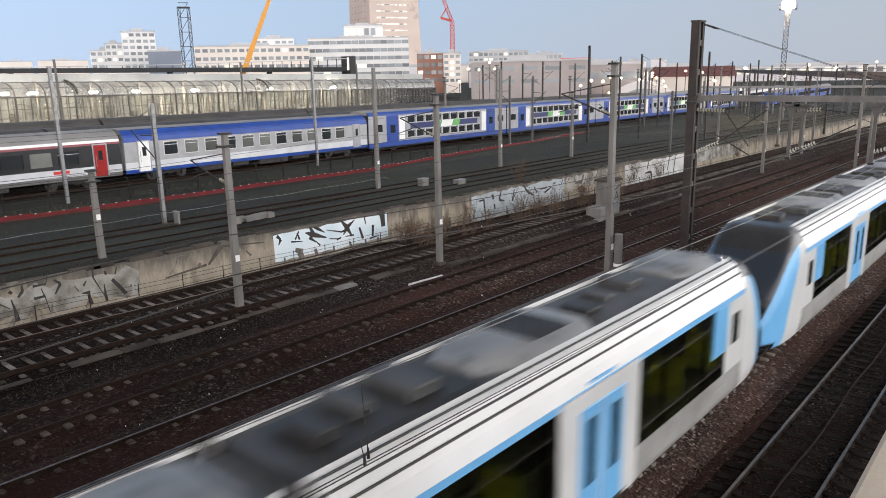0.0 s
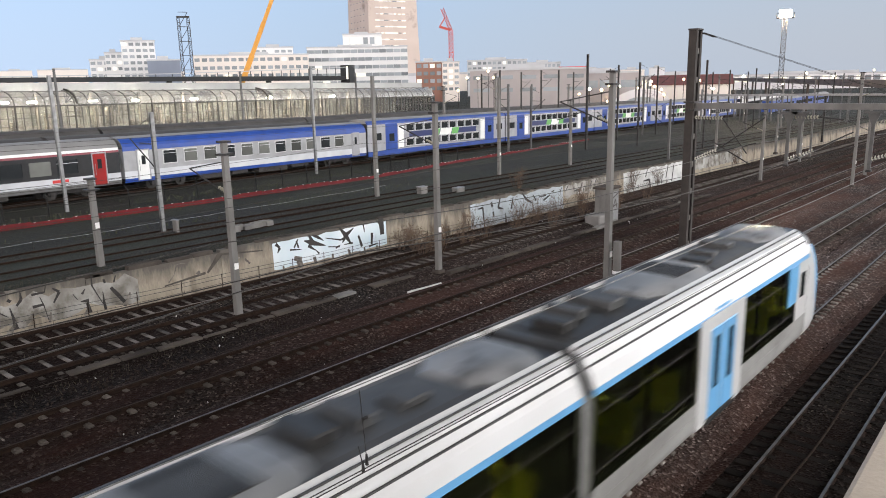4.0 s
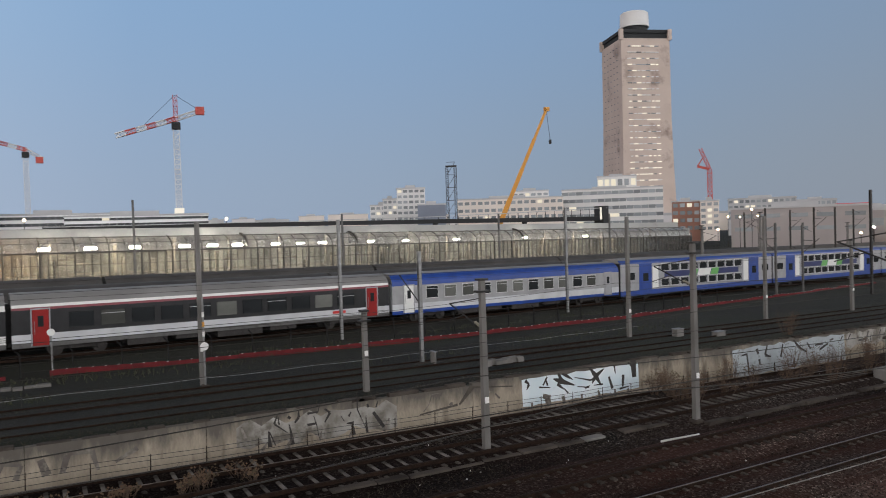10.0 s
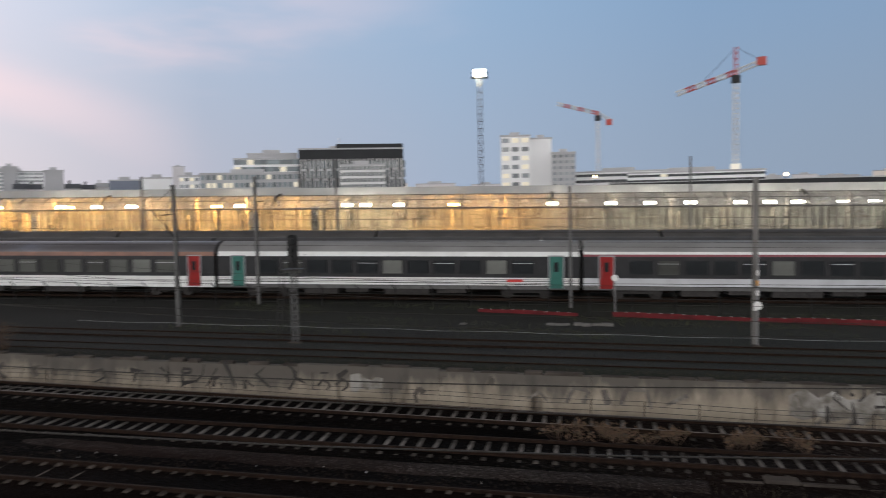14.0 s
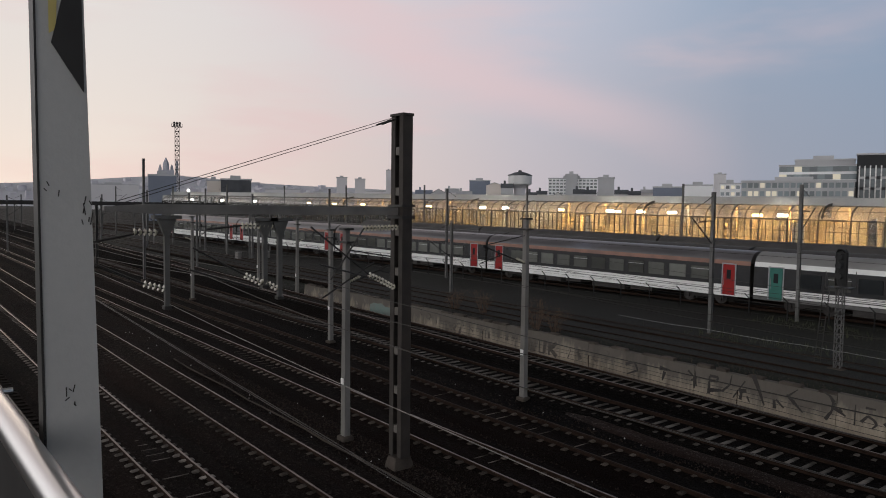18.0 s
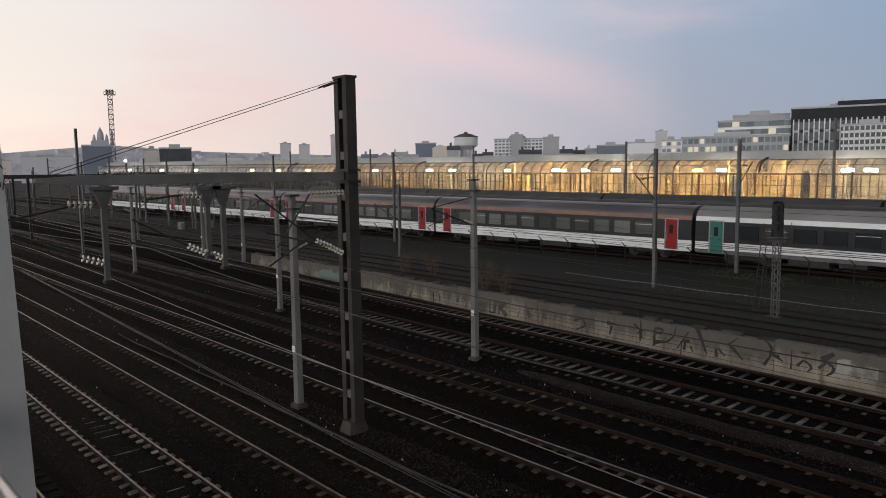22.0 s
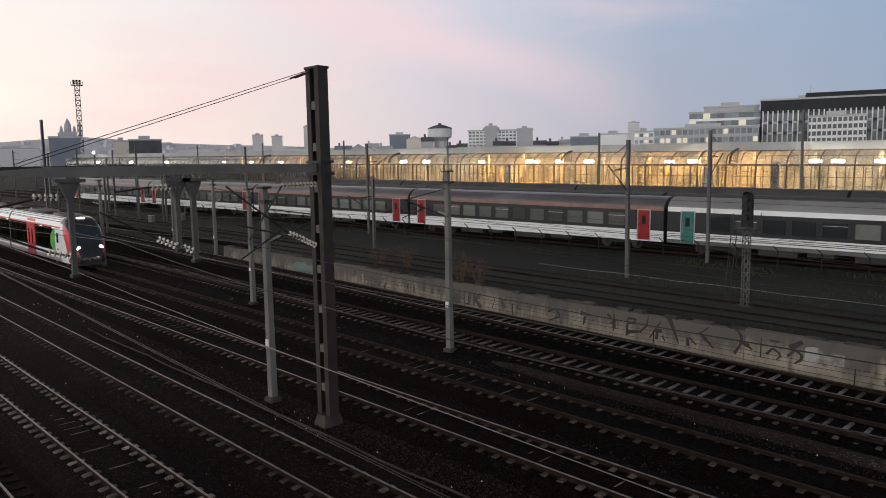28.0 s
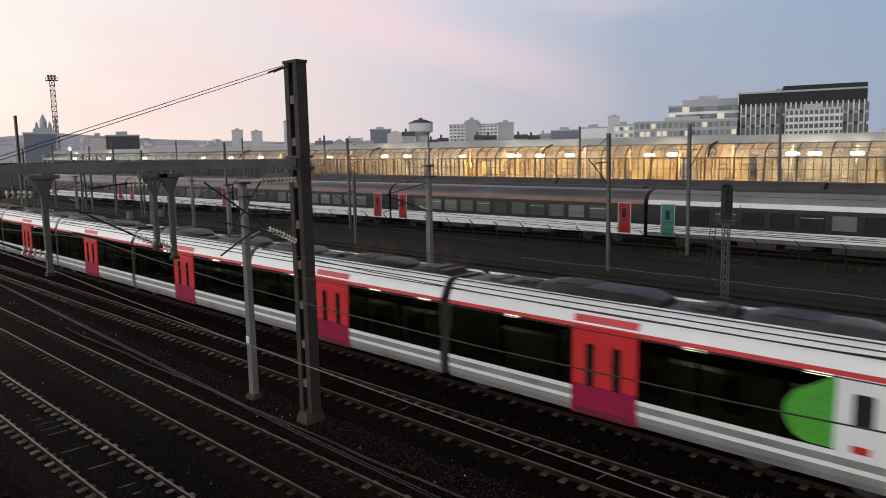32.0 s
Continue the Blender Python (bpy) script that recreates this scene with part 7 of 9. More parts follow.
def yard_lamp(az, d, el, warm=True):
    x, y = polar(az, d)
    o = thing("yard_lamp", "slim lamp post with a glowing warm lamp" if warm else "slim lamp post with a glowing white lamp", "lamp post", pose(x, y, 0), group="yard lamps")
    zt = 8.6 + el * d
    part("post", Build().cyl((0, 0, 0.5), (0, 0, zt), 0.07, n=6), DARK, o)
    part("lamp_globe", Build().lathe([(0.05, zt - 0.2), (0.2, zt - 0.08), (0.24, zt + 0.1), (0.12, zt + 0.22), (0.02, zt + 0.26)], n=10), LAMP_O if warm else LAMP_G, o, smooth=True)


LAMP_O = glow("lamp_warm", (1.0, 0.62, 0.28), 30.0)
for az, d, el, w in ((51.6, 190, 0.004, True), (52.4, 200, 0.003, True), (53.6, 195, 0.0035, True), (50.9, 180, -0.012, True), (53.2, 180, 0.012, True), (67.5, 180, -0.004, True), (68.6, 190, -0.006, True),
                     (71.5, 200, -0.002, False), (75.5, 210, 0.0, True), (77.2, 190, -0.004, False), (79.5, 230, 0.002, True), (65.2, 210, -0.006, False), (13.9, 130, 0.022, True), (0.6, 140, 0.026, True), (-70.6, 180, 0.021, False), (62.4, 160, -0.018, True), (74.1, 165, -0.012, True), (60.8, 170, -0.014, False)):
    yard_lamp(az, d, el, w)


# ---- the station throat at the far end: road bridge, standing trains, masts and lamps ----
BRIDGE = mat("bridge_girder", (0.10, 0.075, 0.072), 0.7, 0.2, (0.06, 0.046, 0.045), 0.4)
br = thing("road_bridge", "dark steel girder bridge crossing over the station throat", "bridge", pose(0, 0, 0))
pa, pb = Vector((378, 131)), Vector((104, 6))
for i in range(8):
    a, c = pa + (pb - pa) * (i / 8), pa + (pb - pa) * ((i + 0.985) / 8)
    part("girder", Build().bar((a.x, a.y, 6.55), (c.x, c.y, 6.55), 1.0, 1.35), BRIDGE, br)
    part("parapet_rail", Build().bar((a.x, a.y, 7.75), (c.x, c.y, 7.75), 0.12), BRIDGE, br)
    if i < 6:
        part("pier", Build().cyl((a.x, a.y, -6.5), (a.x, a.y, 5.9), 0.35, n=10), CONCD, br)


def far_train(x, y, cars, side_m, label):
    """A standing train far down the throat."""
    o = thing("standing_train", label, "train", upright(x, y, 1.2, 3.58), group="standing trains")
    for k in range(cars):
        x0, x1 = k * 26.3, k * 26.3 + 25.9
        body = part("car_body", Build().cbox(x0, x1, -1.4, 1.4, 0.5, 3.4, 0.15), side_m, o)
        part("roof", Build().sweep(half([(-1.38, 3.38), (-1.1, 3.75), (-0.4, 4.0)]), (x0, x1)), ROOF_G, body)
        part("window_ribbon", Build().box(x0 + 1.5, x1 - 1.5, -1.43, -1.39, 1.7, 2.6), PANE, body)


far_train(150, 72.5, 3, SIDE_W, "pale standing train far down the station throat")
far_train(205, 62.0, 3, SIDE_B, "blue standing train under the lamps of the throat")
far_train(232, 78.0, 2, SIDE_W, "white standing train by the far platform")
far_train(118, 63.5, 3, SIDE_S, "silver standing train beyond the double-deck rake")
shed = thing("loading_shed", "pale shed with a maroon roof beside the throat", "building", pose(*polar(68.0, 250), 0, 0, 0, -68.0), group="town buildings")
part("wall", Build().box(-12, 12, 0, 16, -4, 6.2), F_BEIGE, shed)
part("roof", Build().loft([[(xx, -0.6, 6.2), (xx, 8, 9.0), (xx, 16.6, 6.2), (xx, 16.6, 5.9), (xx, -0.6, 5.9)] for xx in (-12.6, 12.6)]), mat("roof_maroon", (0.16, 0.055, 0.05), 0.8, 0, (0.10, 0.036, 0.034), 0.3), shed)
arc = thing("arched_shed", "pale arched depot gable facing the yard", "building", pose(*polar(64.6, 225), 0, 0, 0, -64.6), group="town buildings")
part("gable_wall", Build().loft([[(9 * math.cos(a), yy, 5.6 * math.sin(a) - 0.5) for a in [math.pi * k / 14 for k in range(15)]] + [(-9, yy, -5), (9, yy, -5)] for yy in (0, 18)]), F_HAZE, arc)
part("gable_window", Build().loft([[(6 * math.cos(a), yy, 3.4 * math.sin(a) - 0.4) for a in [math.pi * k / 10 for k in range(11)]] for yy in (-0.1, -0.02)]), W_DARK, arc)
for az, el in ((60.64, 0.0305), (62.29, 0.0111), (62.89, 0.0157), (64.41, 0.0183), (65.69, 0.0127), (69.06, 0.0189), (69.48, 0.0043), (70.62, 0.0064), (71.81, 0.0037), (72.34, 0.0074), (75.41, 0.003), (77.24, 0.0006), (78.78, -0.0015), (74.45, -0.007), (58.5, 0.0117),
               (54.1, 0.0135), (55.7, 0.010), (57.2, 0.012), (52.7, 0.009), (59.6, 0.0085), (66.9, 0.0065), (73.2, 0.001), (76.3, -0.004)):
    d = max(92.0, 100.0 + (0.018 - el) * 4200)
    x, y = polar(az, d)
    h = 8.6 + el * d - gz(x) - U
    steel_mast(x, y, h, U, (0, 2, -2)[int(az * 10) % 3], 0.3 if el > 0.03 else 0.2, label="slim dark mast at the station throat", m_=DARK)
rnd = random.Random(64)
for k in range(22):
    az, el = rnd.uniform(60, 80), rnd.uniform(-0.031, -0.008)
    yard_lamp(az, rnd.uniform(150, 300), el, rnd.random() < 0.5)

# roofs of the town that climb the far hill
rnd = random.Random(51)
b = Build()
for k in range(240):
    az = rnd.uniform(-84, -47)
    u = rnd.uniform(0.35, 1.0)
    e = 0.034 - abs(az + 71) * 0.0009
    d = 1900 + 380 * u
    x, y = polar(az, d)
    z = (8.6 + e * 2300) * u
    w, h = rnd.uniform(8, 26), rnd.uniform(5, 17)
    b.box(x - w / 2, x + w / 2, y - 8, y + 8, z - 14, z + h)
# roofs and blocks carry the distance haze in their colour
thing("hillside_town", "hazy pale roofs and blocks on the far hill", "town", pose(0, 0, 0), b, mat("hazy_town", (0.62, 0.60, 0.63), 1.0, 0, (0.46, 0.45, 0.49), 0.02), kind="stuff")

block("depot_building", "hazy grey-blue flat block beyond the yard", -73.33, -71.42, 230, 0.0391, 0.0, 16, F_BLUE, group="town buildings")

# ---- overhead line details ----
def wire(pts, m_=None, r=0.012, label="thin overhead contact wire above the tracks"):
    b = Build()
    b.tube([(x, y, z + gz(x)) for x, y, z in pts], r, 5)
    return thing("contact_wire", label, "overhead wire", pose(0, 0, 0), b, m_ or WIRE, group="overhead wires")


def sag(x0, x1, y, z, drop, n=8):
    return [(x0 + (x1 - x0) * i / n, y, z - drop * (1 - (2 * i / n - 1) ** 2)) for i in range(n + 1)]


wire([(-90.3, 7.30, 5.62), (-29.3, 6.92, 5.62), (-21.2, 6.59, 5.62), (-15.5, 6.19, 5.62), (-11.2, 5.95, 5.62), (-8.6, 5.84, 5.62), (-5.8, 5.73, 5.62), (2, 5.42, 5.62), (8, 5.32, 5.6), (14, 5.2, 5.6), (20, 5.0, 5.6), (30, 5.0, 5.6), (110, 5.2, 5.6)], WIREL, 0.0065, "bright worn copper wire over the near track")
for dy in (-0.02, 0.03):
    wire([(-30, 6.55 + dy, 4.85), (-8, 5.5 + dy, 4.8), (4, 5.13 + dy, 4.8), (15, 5.02 + dy, 4.8), (110, 5.1 + dy, 4.8)], None, 0.007, "thin twin contact wire over the near track")
for x0, x1 in ((-75, -19.9), (-19.9, 7), (7, 34.9), (34.9, 80)):
    wire(sag(x0, x1, 11.1, 6.05, 0.38), None, 0.011, "dark messenger wire strung between the portals")
    wire(sag(x0, x1, 7.4, 6.4, 0.5), None, 0.010, "dark messenger wire strung between the portals")
wire([(-75, 11.0, 5.36), (-5, 11.2, 5.3), (34, 10.9, 5.3), (90, 11.1, 5.3)])
for y, z, ms in ((16.4, 5.3, 6.3), (20.2, 5.3, 6.4), (25.0, 5.2, 5.9), (28.4, 5.2, 5.9)):
    wire([(-110, y, z), (0, y + 0.12, z), (110, y - 0.1, z)], None, 0.008)
    for x0, x1 in ((-63, -23.4), (-23.4, 27), (27, 82)):
        wire(sag(x0, x1, y, ms, 0.7), None, 0.008, "dark messenger wire between the catenary masts")
for y, s in ((33.4, 0.4), (37.0, 0.4), (47.0, 2.0)):
    wire([(-100, y, 6.4), (0, y + 0.1, 6.35), (100, y, 6.4)], None, 0.008)
# a hanging dropper with two feet over the near track
b = Build()
for dx, top in ((0.0, 5.05), (0.12, 5.6)):
    b.cyl((4.8 + dx, 5.12 + dx * 0.6, 4.86), (4.82 + dx, 5.2 + dx * 0.6, top), 0.006, n=6)
    b.cyl((4.8 + dx, 5.12 + dx * 0.6, 4.8), (4.8 + dx, 5.12 + dx * 0.6, 4.92), 0.02, 0.012, 7)
b.cyl((4.9, 5.2, 5.32), (4.96, 5.2, 5.32), 0.022, n=7)
thing("wire_dropper", "dark dropper rods clamped to the contact wires", "dropper", pose(0, 0, gz(4.8)), b, DARK)


DROPG = mat("drop_post_grey", (0.10, 0.097, 0.092), 0.7, 0.1, (0.055, 0.053, 0.05), 1.5, 0.1, 0.2, 20)


def drop_post(x, y, z1, z0, w=0.13):
    o = thing("drop_post", "grey drop post with a flared head under the portal beam", "drop post", upright(x, y), group="drop posts")
    b = Build()
    ring = lambda h, k, zz: [(-h, -k, zz), (h, -k, zz), (h, k, zz), (-h, k, zz)]
    b.loft([ring(w / 2, w / 2, z0), ring(w / 2, w / 2, z1 - 0.55), ring(0.09, 0.24, z1 - 0.1), ring(0.16, 0.36, z1 - 0.09), ring(0.16, 0.36, z1)])
    part("post", b, DROPG, o)
    b = Build()
    b.box(-0.11, 0.11, -0.1, 0.1, z0 - 0.03, z0 + 0.06)
    part("clamp", b, DARK, o)
    return o


def ins_string(x, y0, za, y1, zb, n=7, r=0.10):
    o = thing("insulator_string", "string of dusty white glass insulator discs", "insulator", pose(x, 0, 0), group="insulator strings")
    p, q = Vector((0, y0, za)), Vector((0, y1, zb))
    part("rod", Build().cyl(p, q, 0.022, n=6), DARK, o)
    for i in range(n):
        c = p + (q - p) * ((i + 0.5) / n)
        s = (q - p).normalized() * ((q - p).length / n * 0.36)
        part("disc", Build().cyl(c - s, c + s * 0.3, r, r * 0.5, 9), INSUL, o)
    return o


def rod(x, a, c, r=0.028):
    thing("cantilever_rod", "dark steel cantilever rod under the portal beam", "cantilever", pose(x, 0, 0), Build().cyl((0, *a), (0, *c), r, n=7), DARK, group="cantilever rods")


for X in (-19.9, 34.95):
    g = gz(X)
    o = 0.0 if X < 0 else -0.55
    for y, z1, z0 in ((6.3, 8.08, 5.6), (9.1, 8.02, 6.0), (9.57, 8.02, 5.65)):
        drop_post(X, y, z1 + o, z0 + o)
    g += o
    for y0, za, y1, zb, n in ((5.45, 7.65, 6.1, 7.62, 5), (8.4, 7.8, 9.4, 7.78, 8), (5.7, 6.28, 6.3, 6.1, 5), (8.5, 6.38, 9.05, 6.1, 5), (9.0, 6.2, 9.55, 5.92, 5), (12.5, 7.7, 14.0, 7.72, 11), (12.7, 6.2, 13.3, 5.95, 5), (13.2, 5.98, 13.75, 5.7, 5)):
        ins_string(X, y0, za + g, y1, zb + g, n)
    for y0, za, y1, zb in ((4.2, 7.0, 5.7, 6.28), (5.7, 7.64, 4.0, 7.3), (7.0, 7.2, 8.5, 6.38), (7.4, 7.7, 8.4, 7.8), (6.9, 6.6, 8.9, 5.95), (10.6, 7.75, 12.7, 6.2), (11.3, 6.1, 12.5, 7.7), (10.9, 6.6, 13.2, 5.98), (11.0, 5.55, 12.9, 6.6)):
        rod(X, (y0, za + g), (y1, zb + g))

# ---- small catenary masts over the far ends of the yard ----
rnd = random.Random(77)
for i in range(40):
    x = rnd.uniform(62, 190)
    y = rnd.choice((13.9, 22.5, 31.5, 38.5, 45.0, 50.0, 58.0)) + rnd.uniform(-0.8, 0.8) + (x - 60) * 0.03
    h = rnd.uniform(6.2, 9.6)
    if rnd.random() < 0.45:
        concrete_mast(x, y, h, 0 if y < 30 else U, arm=rnd.choice((0, 2, -2)), label="weathered grey mast far down the yard", w=0.28)
    else:
        steel_mast(x, y, h, 0 if y < 30 else U, rnd.choice((0, 2, -2)), label="slim dark mast far down the yard")
for i in range(34):
    x = -rnd.uniform(74, 190)
    y = rnd.choice((14.5, 22.6, 30.8, 38.0, 45.0)) + rnd.uniform(-0.8, 0.8) + (-x - 70) * rnd.uniform(-0.05, 0.06)
    steel_mast(x, y, rnd.uniform(6.0, 9.4), 0 if y < 30 else U, rnd.choice((0, 2, -2)), label="slim dark mast towards the station throat")
steel_mast(-78, 22.8, 12.4, 0, 0, 0.34, label="tall dark steel mast beside the tracks")
for X, y0, y1, z in ((-98, 6, 40, 7.3), (-128, 4, 52, 7.2), (128, 8, 52, 6.9)):
    o = thing("signal_gantry", "dark steel gantry spanning the tracks", "gantry", upright(X, 0), group="gantries")
    part("beam", Build().box(-0.2, 0.2, y0, y1, z, z + 0.34), DARK if X < 0 else GALV, o)
    for y in (y0 + 0.3, (y0 + y1) / 2, y1 - 0.3):
        part("leg", i_mast(z + 0.3, 0.3, 0.3), DARK, o, at=pose(0, y, -0.3))
# tail of concrete masts at the hall's skyline
for x in (-140, -118, -96, -74, -50, 34, 58, 80):
    steel_mast(x, 81 + x * 0.073 - 1.5, 10.2, U, 0, label="slim dark mast in front of the hall")

# ---- graffiti on the retaining wall ----
PAINT_X = mat("spray_bold_black", (0.016, 0.013, 0.012), 0.7, 0, (0.035, 0.029, 0.025), 1.6, stain=(0.13, 0.11, 0.085), stain_scale=3.0, stain_at=0.66)
PAINT_K = mat("spray_black", (0.035, 0.03, 0.028), 0.7, 0, (0.08, 0.07, 0.06), 1.6, stain=(0.2, 0.18, 0.155), stain_scale=2.5, stain_at=0.62)
PAINT_B = mat("spray_brown_black", (0.085, 0.072, 0.062), 0.8, 0, (0.16, 0.14, 0.12), 1.5, stain=(0.25, 0.225, 0.195), stain_scale=2.4, stain_at=0.5)
PAINT_D = mat("spray_worn_black", (0.05, 0.042, 0.036), 0.8, 0, (0.10, 0.085, 0.07), 1.5, stain=(0.2, 0.18, 0.155), stain_scale=2.6, stain_at=0.6)
PAINT_W = mat("spray_white_blue", (0.74, 0.78, 0.80), 0.6, 0, (0.55, 0.67, 0.72), 0.7, stain=(0.35, 0.40, 0.41), stain_scale=1.6, stain_at=0.62)
PAINT_G = mat("spray_grey_blue", (0.40, 0.45, 0.48), 0.7, 0, (0.28, 0.30, 0.31), 0.8, stain=(0.2, 0.2, 0.19), stain_scale=1.3, stain_at=0.55)
PAINT_P = mat("spray_pale", (0.42, 0.405, 0.375), 0.8, 0, (0.21, 0.194, 0.17), 0.9, stain=(0.14, 0.125, 0.105), stain_scale=1.2, stain_at=0.45, spec=0.15)
PAINT_W2 = mat("spray_offwhite", (0.62, 0.62, 0.60), 0.8, 0, (0.40, 0.395, 0.37), 0.9, stain=(0.22, 0.205, 0.18), stain_scale=1.1, stain_at=0.58)
PAINT_T = mat("spray_teal", (0.12, 0.19, 0.175), 0.7, 0, (0.13, 0.15, 0.135), 1.2)


def on_wall(x, z, off=0.006):
    return (x, WALL_Y - 0.08 + (z + 1.2) * 0.13 / (WALL_TOP + 1.2) - off - 0.004, z)


def strokes(segs, m_, label, off=0.010):
    """Sprayed strokes: tapered flat bars (x, z, width, x, z, width)."""
    for xa, za, wa, xb, zb, wb in segs:
        d = Vector((xb - xa, zb - za)).normalized()
        nx, nz = -d.y, d.x
        b = Build()
        front = [on_wall(xa + nx * wa, za + nz * wa, off), on_wall(xb + nx * wb, zb + nz * wb, off), on_wall(xb - nx * wb, zb - nz * wb, off), on_wall(xa - nx * wa, za - nz * wa, off)]
        back = [(p[0], p[1] + off * 0.8, p[2]) for p in front]
        b.loft([front, back])
        part("spray_stroke", b, m_, wall, label)


def patch(x0, x1, z0, z1, m_, label, seed=1, rough=0.08, off=0.005):
    rnd = random.Random(seed)
    n = max(6, int((x1 - x0) / 0.5))
    up = [(x0 + (x1 - x0) * i / n, min(z1 + rnd.uniform(-rough, rough), 1.1)) for i in range(n + 1)]
    dn = [(x0 + (x1 - x0) * i / n, z0 + rnd.uniform(-rough, rough)) for i in range(n, -1, -1)]
    ring = [on_wall(x, z, off) for x, z in up + dn]
    part("painted_panel", Build().loft([ring, [(p[0], p[1] + off * 0.8, p[2]) for p in ring]]), m_, wall, label)


LET = {"K": [(0, 0, 0, 1), (0.1, 0.5, 0.8, 1), (0.1, 0.5, 0.9, 0)], "N": [(0, 0, 0, 1), (0, 1, 0.7, 0), (0.7, 0, 0.7, 1)], "U": [(0, 1, 0.1, 0), (0.1, 0, 0.65, 0), (0.65, 0, 0.7, 1)]}


def word(txt, x0, x1, z0, z1, w, m_, label, seed=1):
    rnd = random.Random(seed)
    cw = (x1 - x0) / len(txt)
    segs = []
    for i, ch in enumerate(txt):
        lx, lz = x0 + i * cw, rnd.uniform(-0.05, 0.05)
        for a, c, e, f in LET[ch]:
            segs.append((lx + a * cw * 0.82, z0 + lz + c * (z1 - z0), w * rnd.uniform(0.3, 1.5), lx + e * cw * 0.82, z0 + lz + f * (z1 - z0), w * rnd.uniform(0.2, 1.3)))
    strokes(segs, m_, label)


SPL = "dark spray-paint stroke"


def marks(segs, w, m_, seed):
    """The dark wedges between pale sprayed letters."""
    rnd = random.Random(seed)
    strokes([(a, c, w * rnd.uniform(0.6, 1.3), e, f, w * rnd.uniform(0.12, 0.6)) for a, c, e, f in segs], m_, SPL)


patch(22.2, 30.4, -0.35, 1.08, PAINT_W, "white and pale blue sprayed panel", 3, 0.06)
strokes([(22.42, 1.00, 0.10, 22.65, 0.78, 0.05), (22.65, 0.78, 0.09, 22.48, 0.51, 0.02), (23.85, 1.03, 0.04, 23.56, 0.62, 0.05), (23.73, 0.96, 0.04, 23.85, 0.57, 0.06), (23.29, 0.55, 0.05, 24.03, 0.45, 0.02), (24.26, 0.87, 0.03, 24.78, 0.69, 0.17), (24.59, 1.13, 0.06, 24.79, 0.75, 0.13), (24.85, 1.08, 0.05, 25.16, 0.94, 0.09), (25.16, 0.94, 0.09, 25.58, 0.68, 0.02), (24.78, 0.69, 0.15, 25.68, 0.38, 0.03), (24.50, 0.58, 0.10, 24.95, 0.25, 0.03), (24.95, 0.29, 0.03, 25.21, 0.02, 0.05), (25.71, 0.79, 0.02, 26.80, 0.51, 0.05), (26.80, 0.51, 0.05, 27.37, 0.67, 0.05)], PAINT_X, SPL)
strokes([(26.73, 1.23, 0.03, 27.20, 0.70, 0.16), (27.82, 1.03, 0.02, 27.20, 0.70, 0.14), (27.20, 0.70, 0.15, 26.91, 0.33, 0.03), (27.20, 0.70, 0.15, 27.55, 0.15, 0.04), (25.87, 0.28, 0.03, 26.69, 0.14, 0.03), (26.40, 0.13, 0.06, 26.74, 0.23, 0.02), (27.03, 0.21, 0.02, 27.68, 0.20, 0.05), (28.14, 0.55, 0.07, 28.36, -0.12, 0.09), (28.58, 1.14, 0.06, 28.64, 0.67, 0.03), (29.22, 0.54, 0.10, 29.13, -0.12, 0.07), (28.90, -0.21, 0.06, 29.64, -0.14, 0.02), (30.01, 1.27, 0.22, 30.05, 0.31, 0.16), (29.63, 1.19, 0.03, 29.98, 0.86, 0.08)], PAINT_X, SPL)
strokes([(23.51, 0.08, 0.12, 23.99, -0.10, 0.16), (23.80, -0.09, 0.20, 23.92, -0.49, 0.15), (24.84, -0.10, 0.10, 24.93, -0.50, 0.10), (27.31, -0.10, 0.06, 27.42, -0.45, 0.09), (28.54, -0.18, 0.06, 28.56, -0.59, 0.08), (29.54, -0.26, 0.06, 29.57, -0.64, 0.09), (22.78, -0.18, 0.05, 22.76, -0.50, 0.08), (26.13, -0.15, 0.06, 26.14, -0.47, 0.08)], PAINT_B, SPL)
patch(38.5, 50.4, -0.75, 1.04, PAINT_G, "grey-blue sprayed panel", 39, 0.12)
patch(50.6, 58.0, 0.0, 1.05, PAINT_P, "faded pale sprayed panel", 51, 0.2)
patch(60.8, 74.5, -0.95, 1.02, PAINT_W2, "whitewashed sprayed panel", 61, 0.1)
strokes([(39.35, 0.59, 0.05, 39.92, 0.63, 0.07), (39.86, 0.56, 0.08, 39.96, -0.69, 0.05), (40.84, 0.87, 0.12, 40.97, 0.53, 0.10), (41.03, 0.20, 0.10, 41.09, -0.17, 0.06), (41.91, 1.02, 0.05, 41.63, 0.40, 0.10), (41.63, 0.40, 0.10, 42.25, 0.24, 0.04), (43.51, 0.94, 0.05, 43.22, 0.11, 0.10), (44.67, 1.10, 0.05, 45.18, 0.57, 0.12), (45.18, 0.57, 0.10, 46.01, 0.17, 0.05), (46.09, 0.80, 0.05, 46.47, 0.33, 0.08), (46.94, 0.53, 0.05, 47.89, 0.55, 0.05), (47.49, 0.20, 0.08, 48.45, 0.52, 0.06), (42.52, -0.21, 0.04, 42.58, -0.75, 0.06)], PAINT_X, SPL)
strokes([(48.69, 0.72, 0.05, 49.10, 0.80, 0.06), (52.11, 0.41, 0.06, 53.01, 0.45, 0.10), (53.01, 0.31, 0.10, 53.45, 0.97, 0.07), (53.57, 0.15, 0.05, 53.74, 0.70, 0.05), (54.50, 0.38, 0.04, 55.05, 0.94, 0.05), (55.45, 0.51, 0.04, 55.81, 1.05, 0.05), (49.94, 0.57, 0.04, 50.19, 0.90, 0.06), (50.88, 0.65, 0.04, 51.22, 0.97, 0.05)], PAINT_K, SPL)
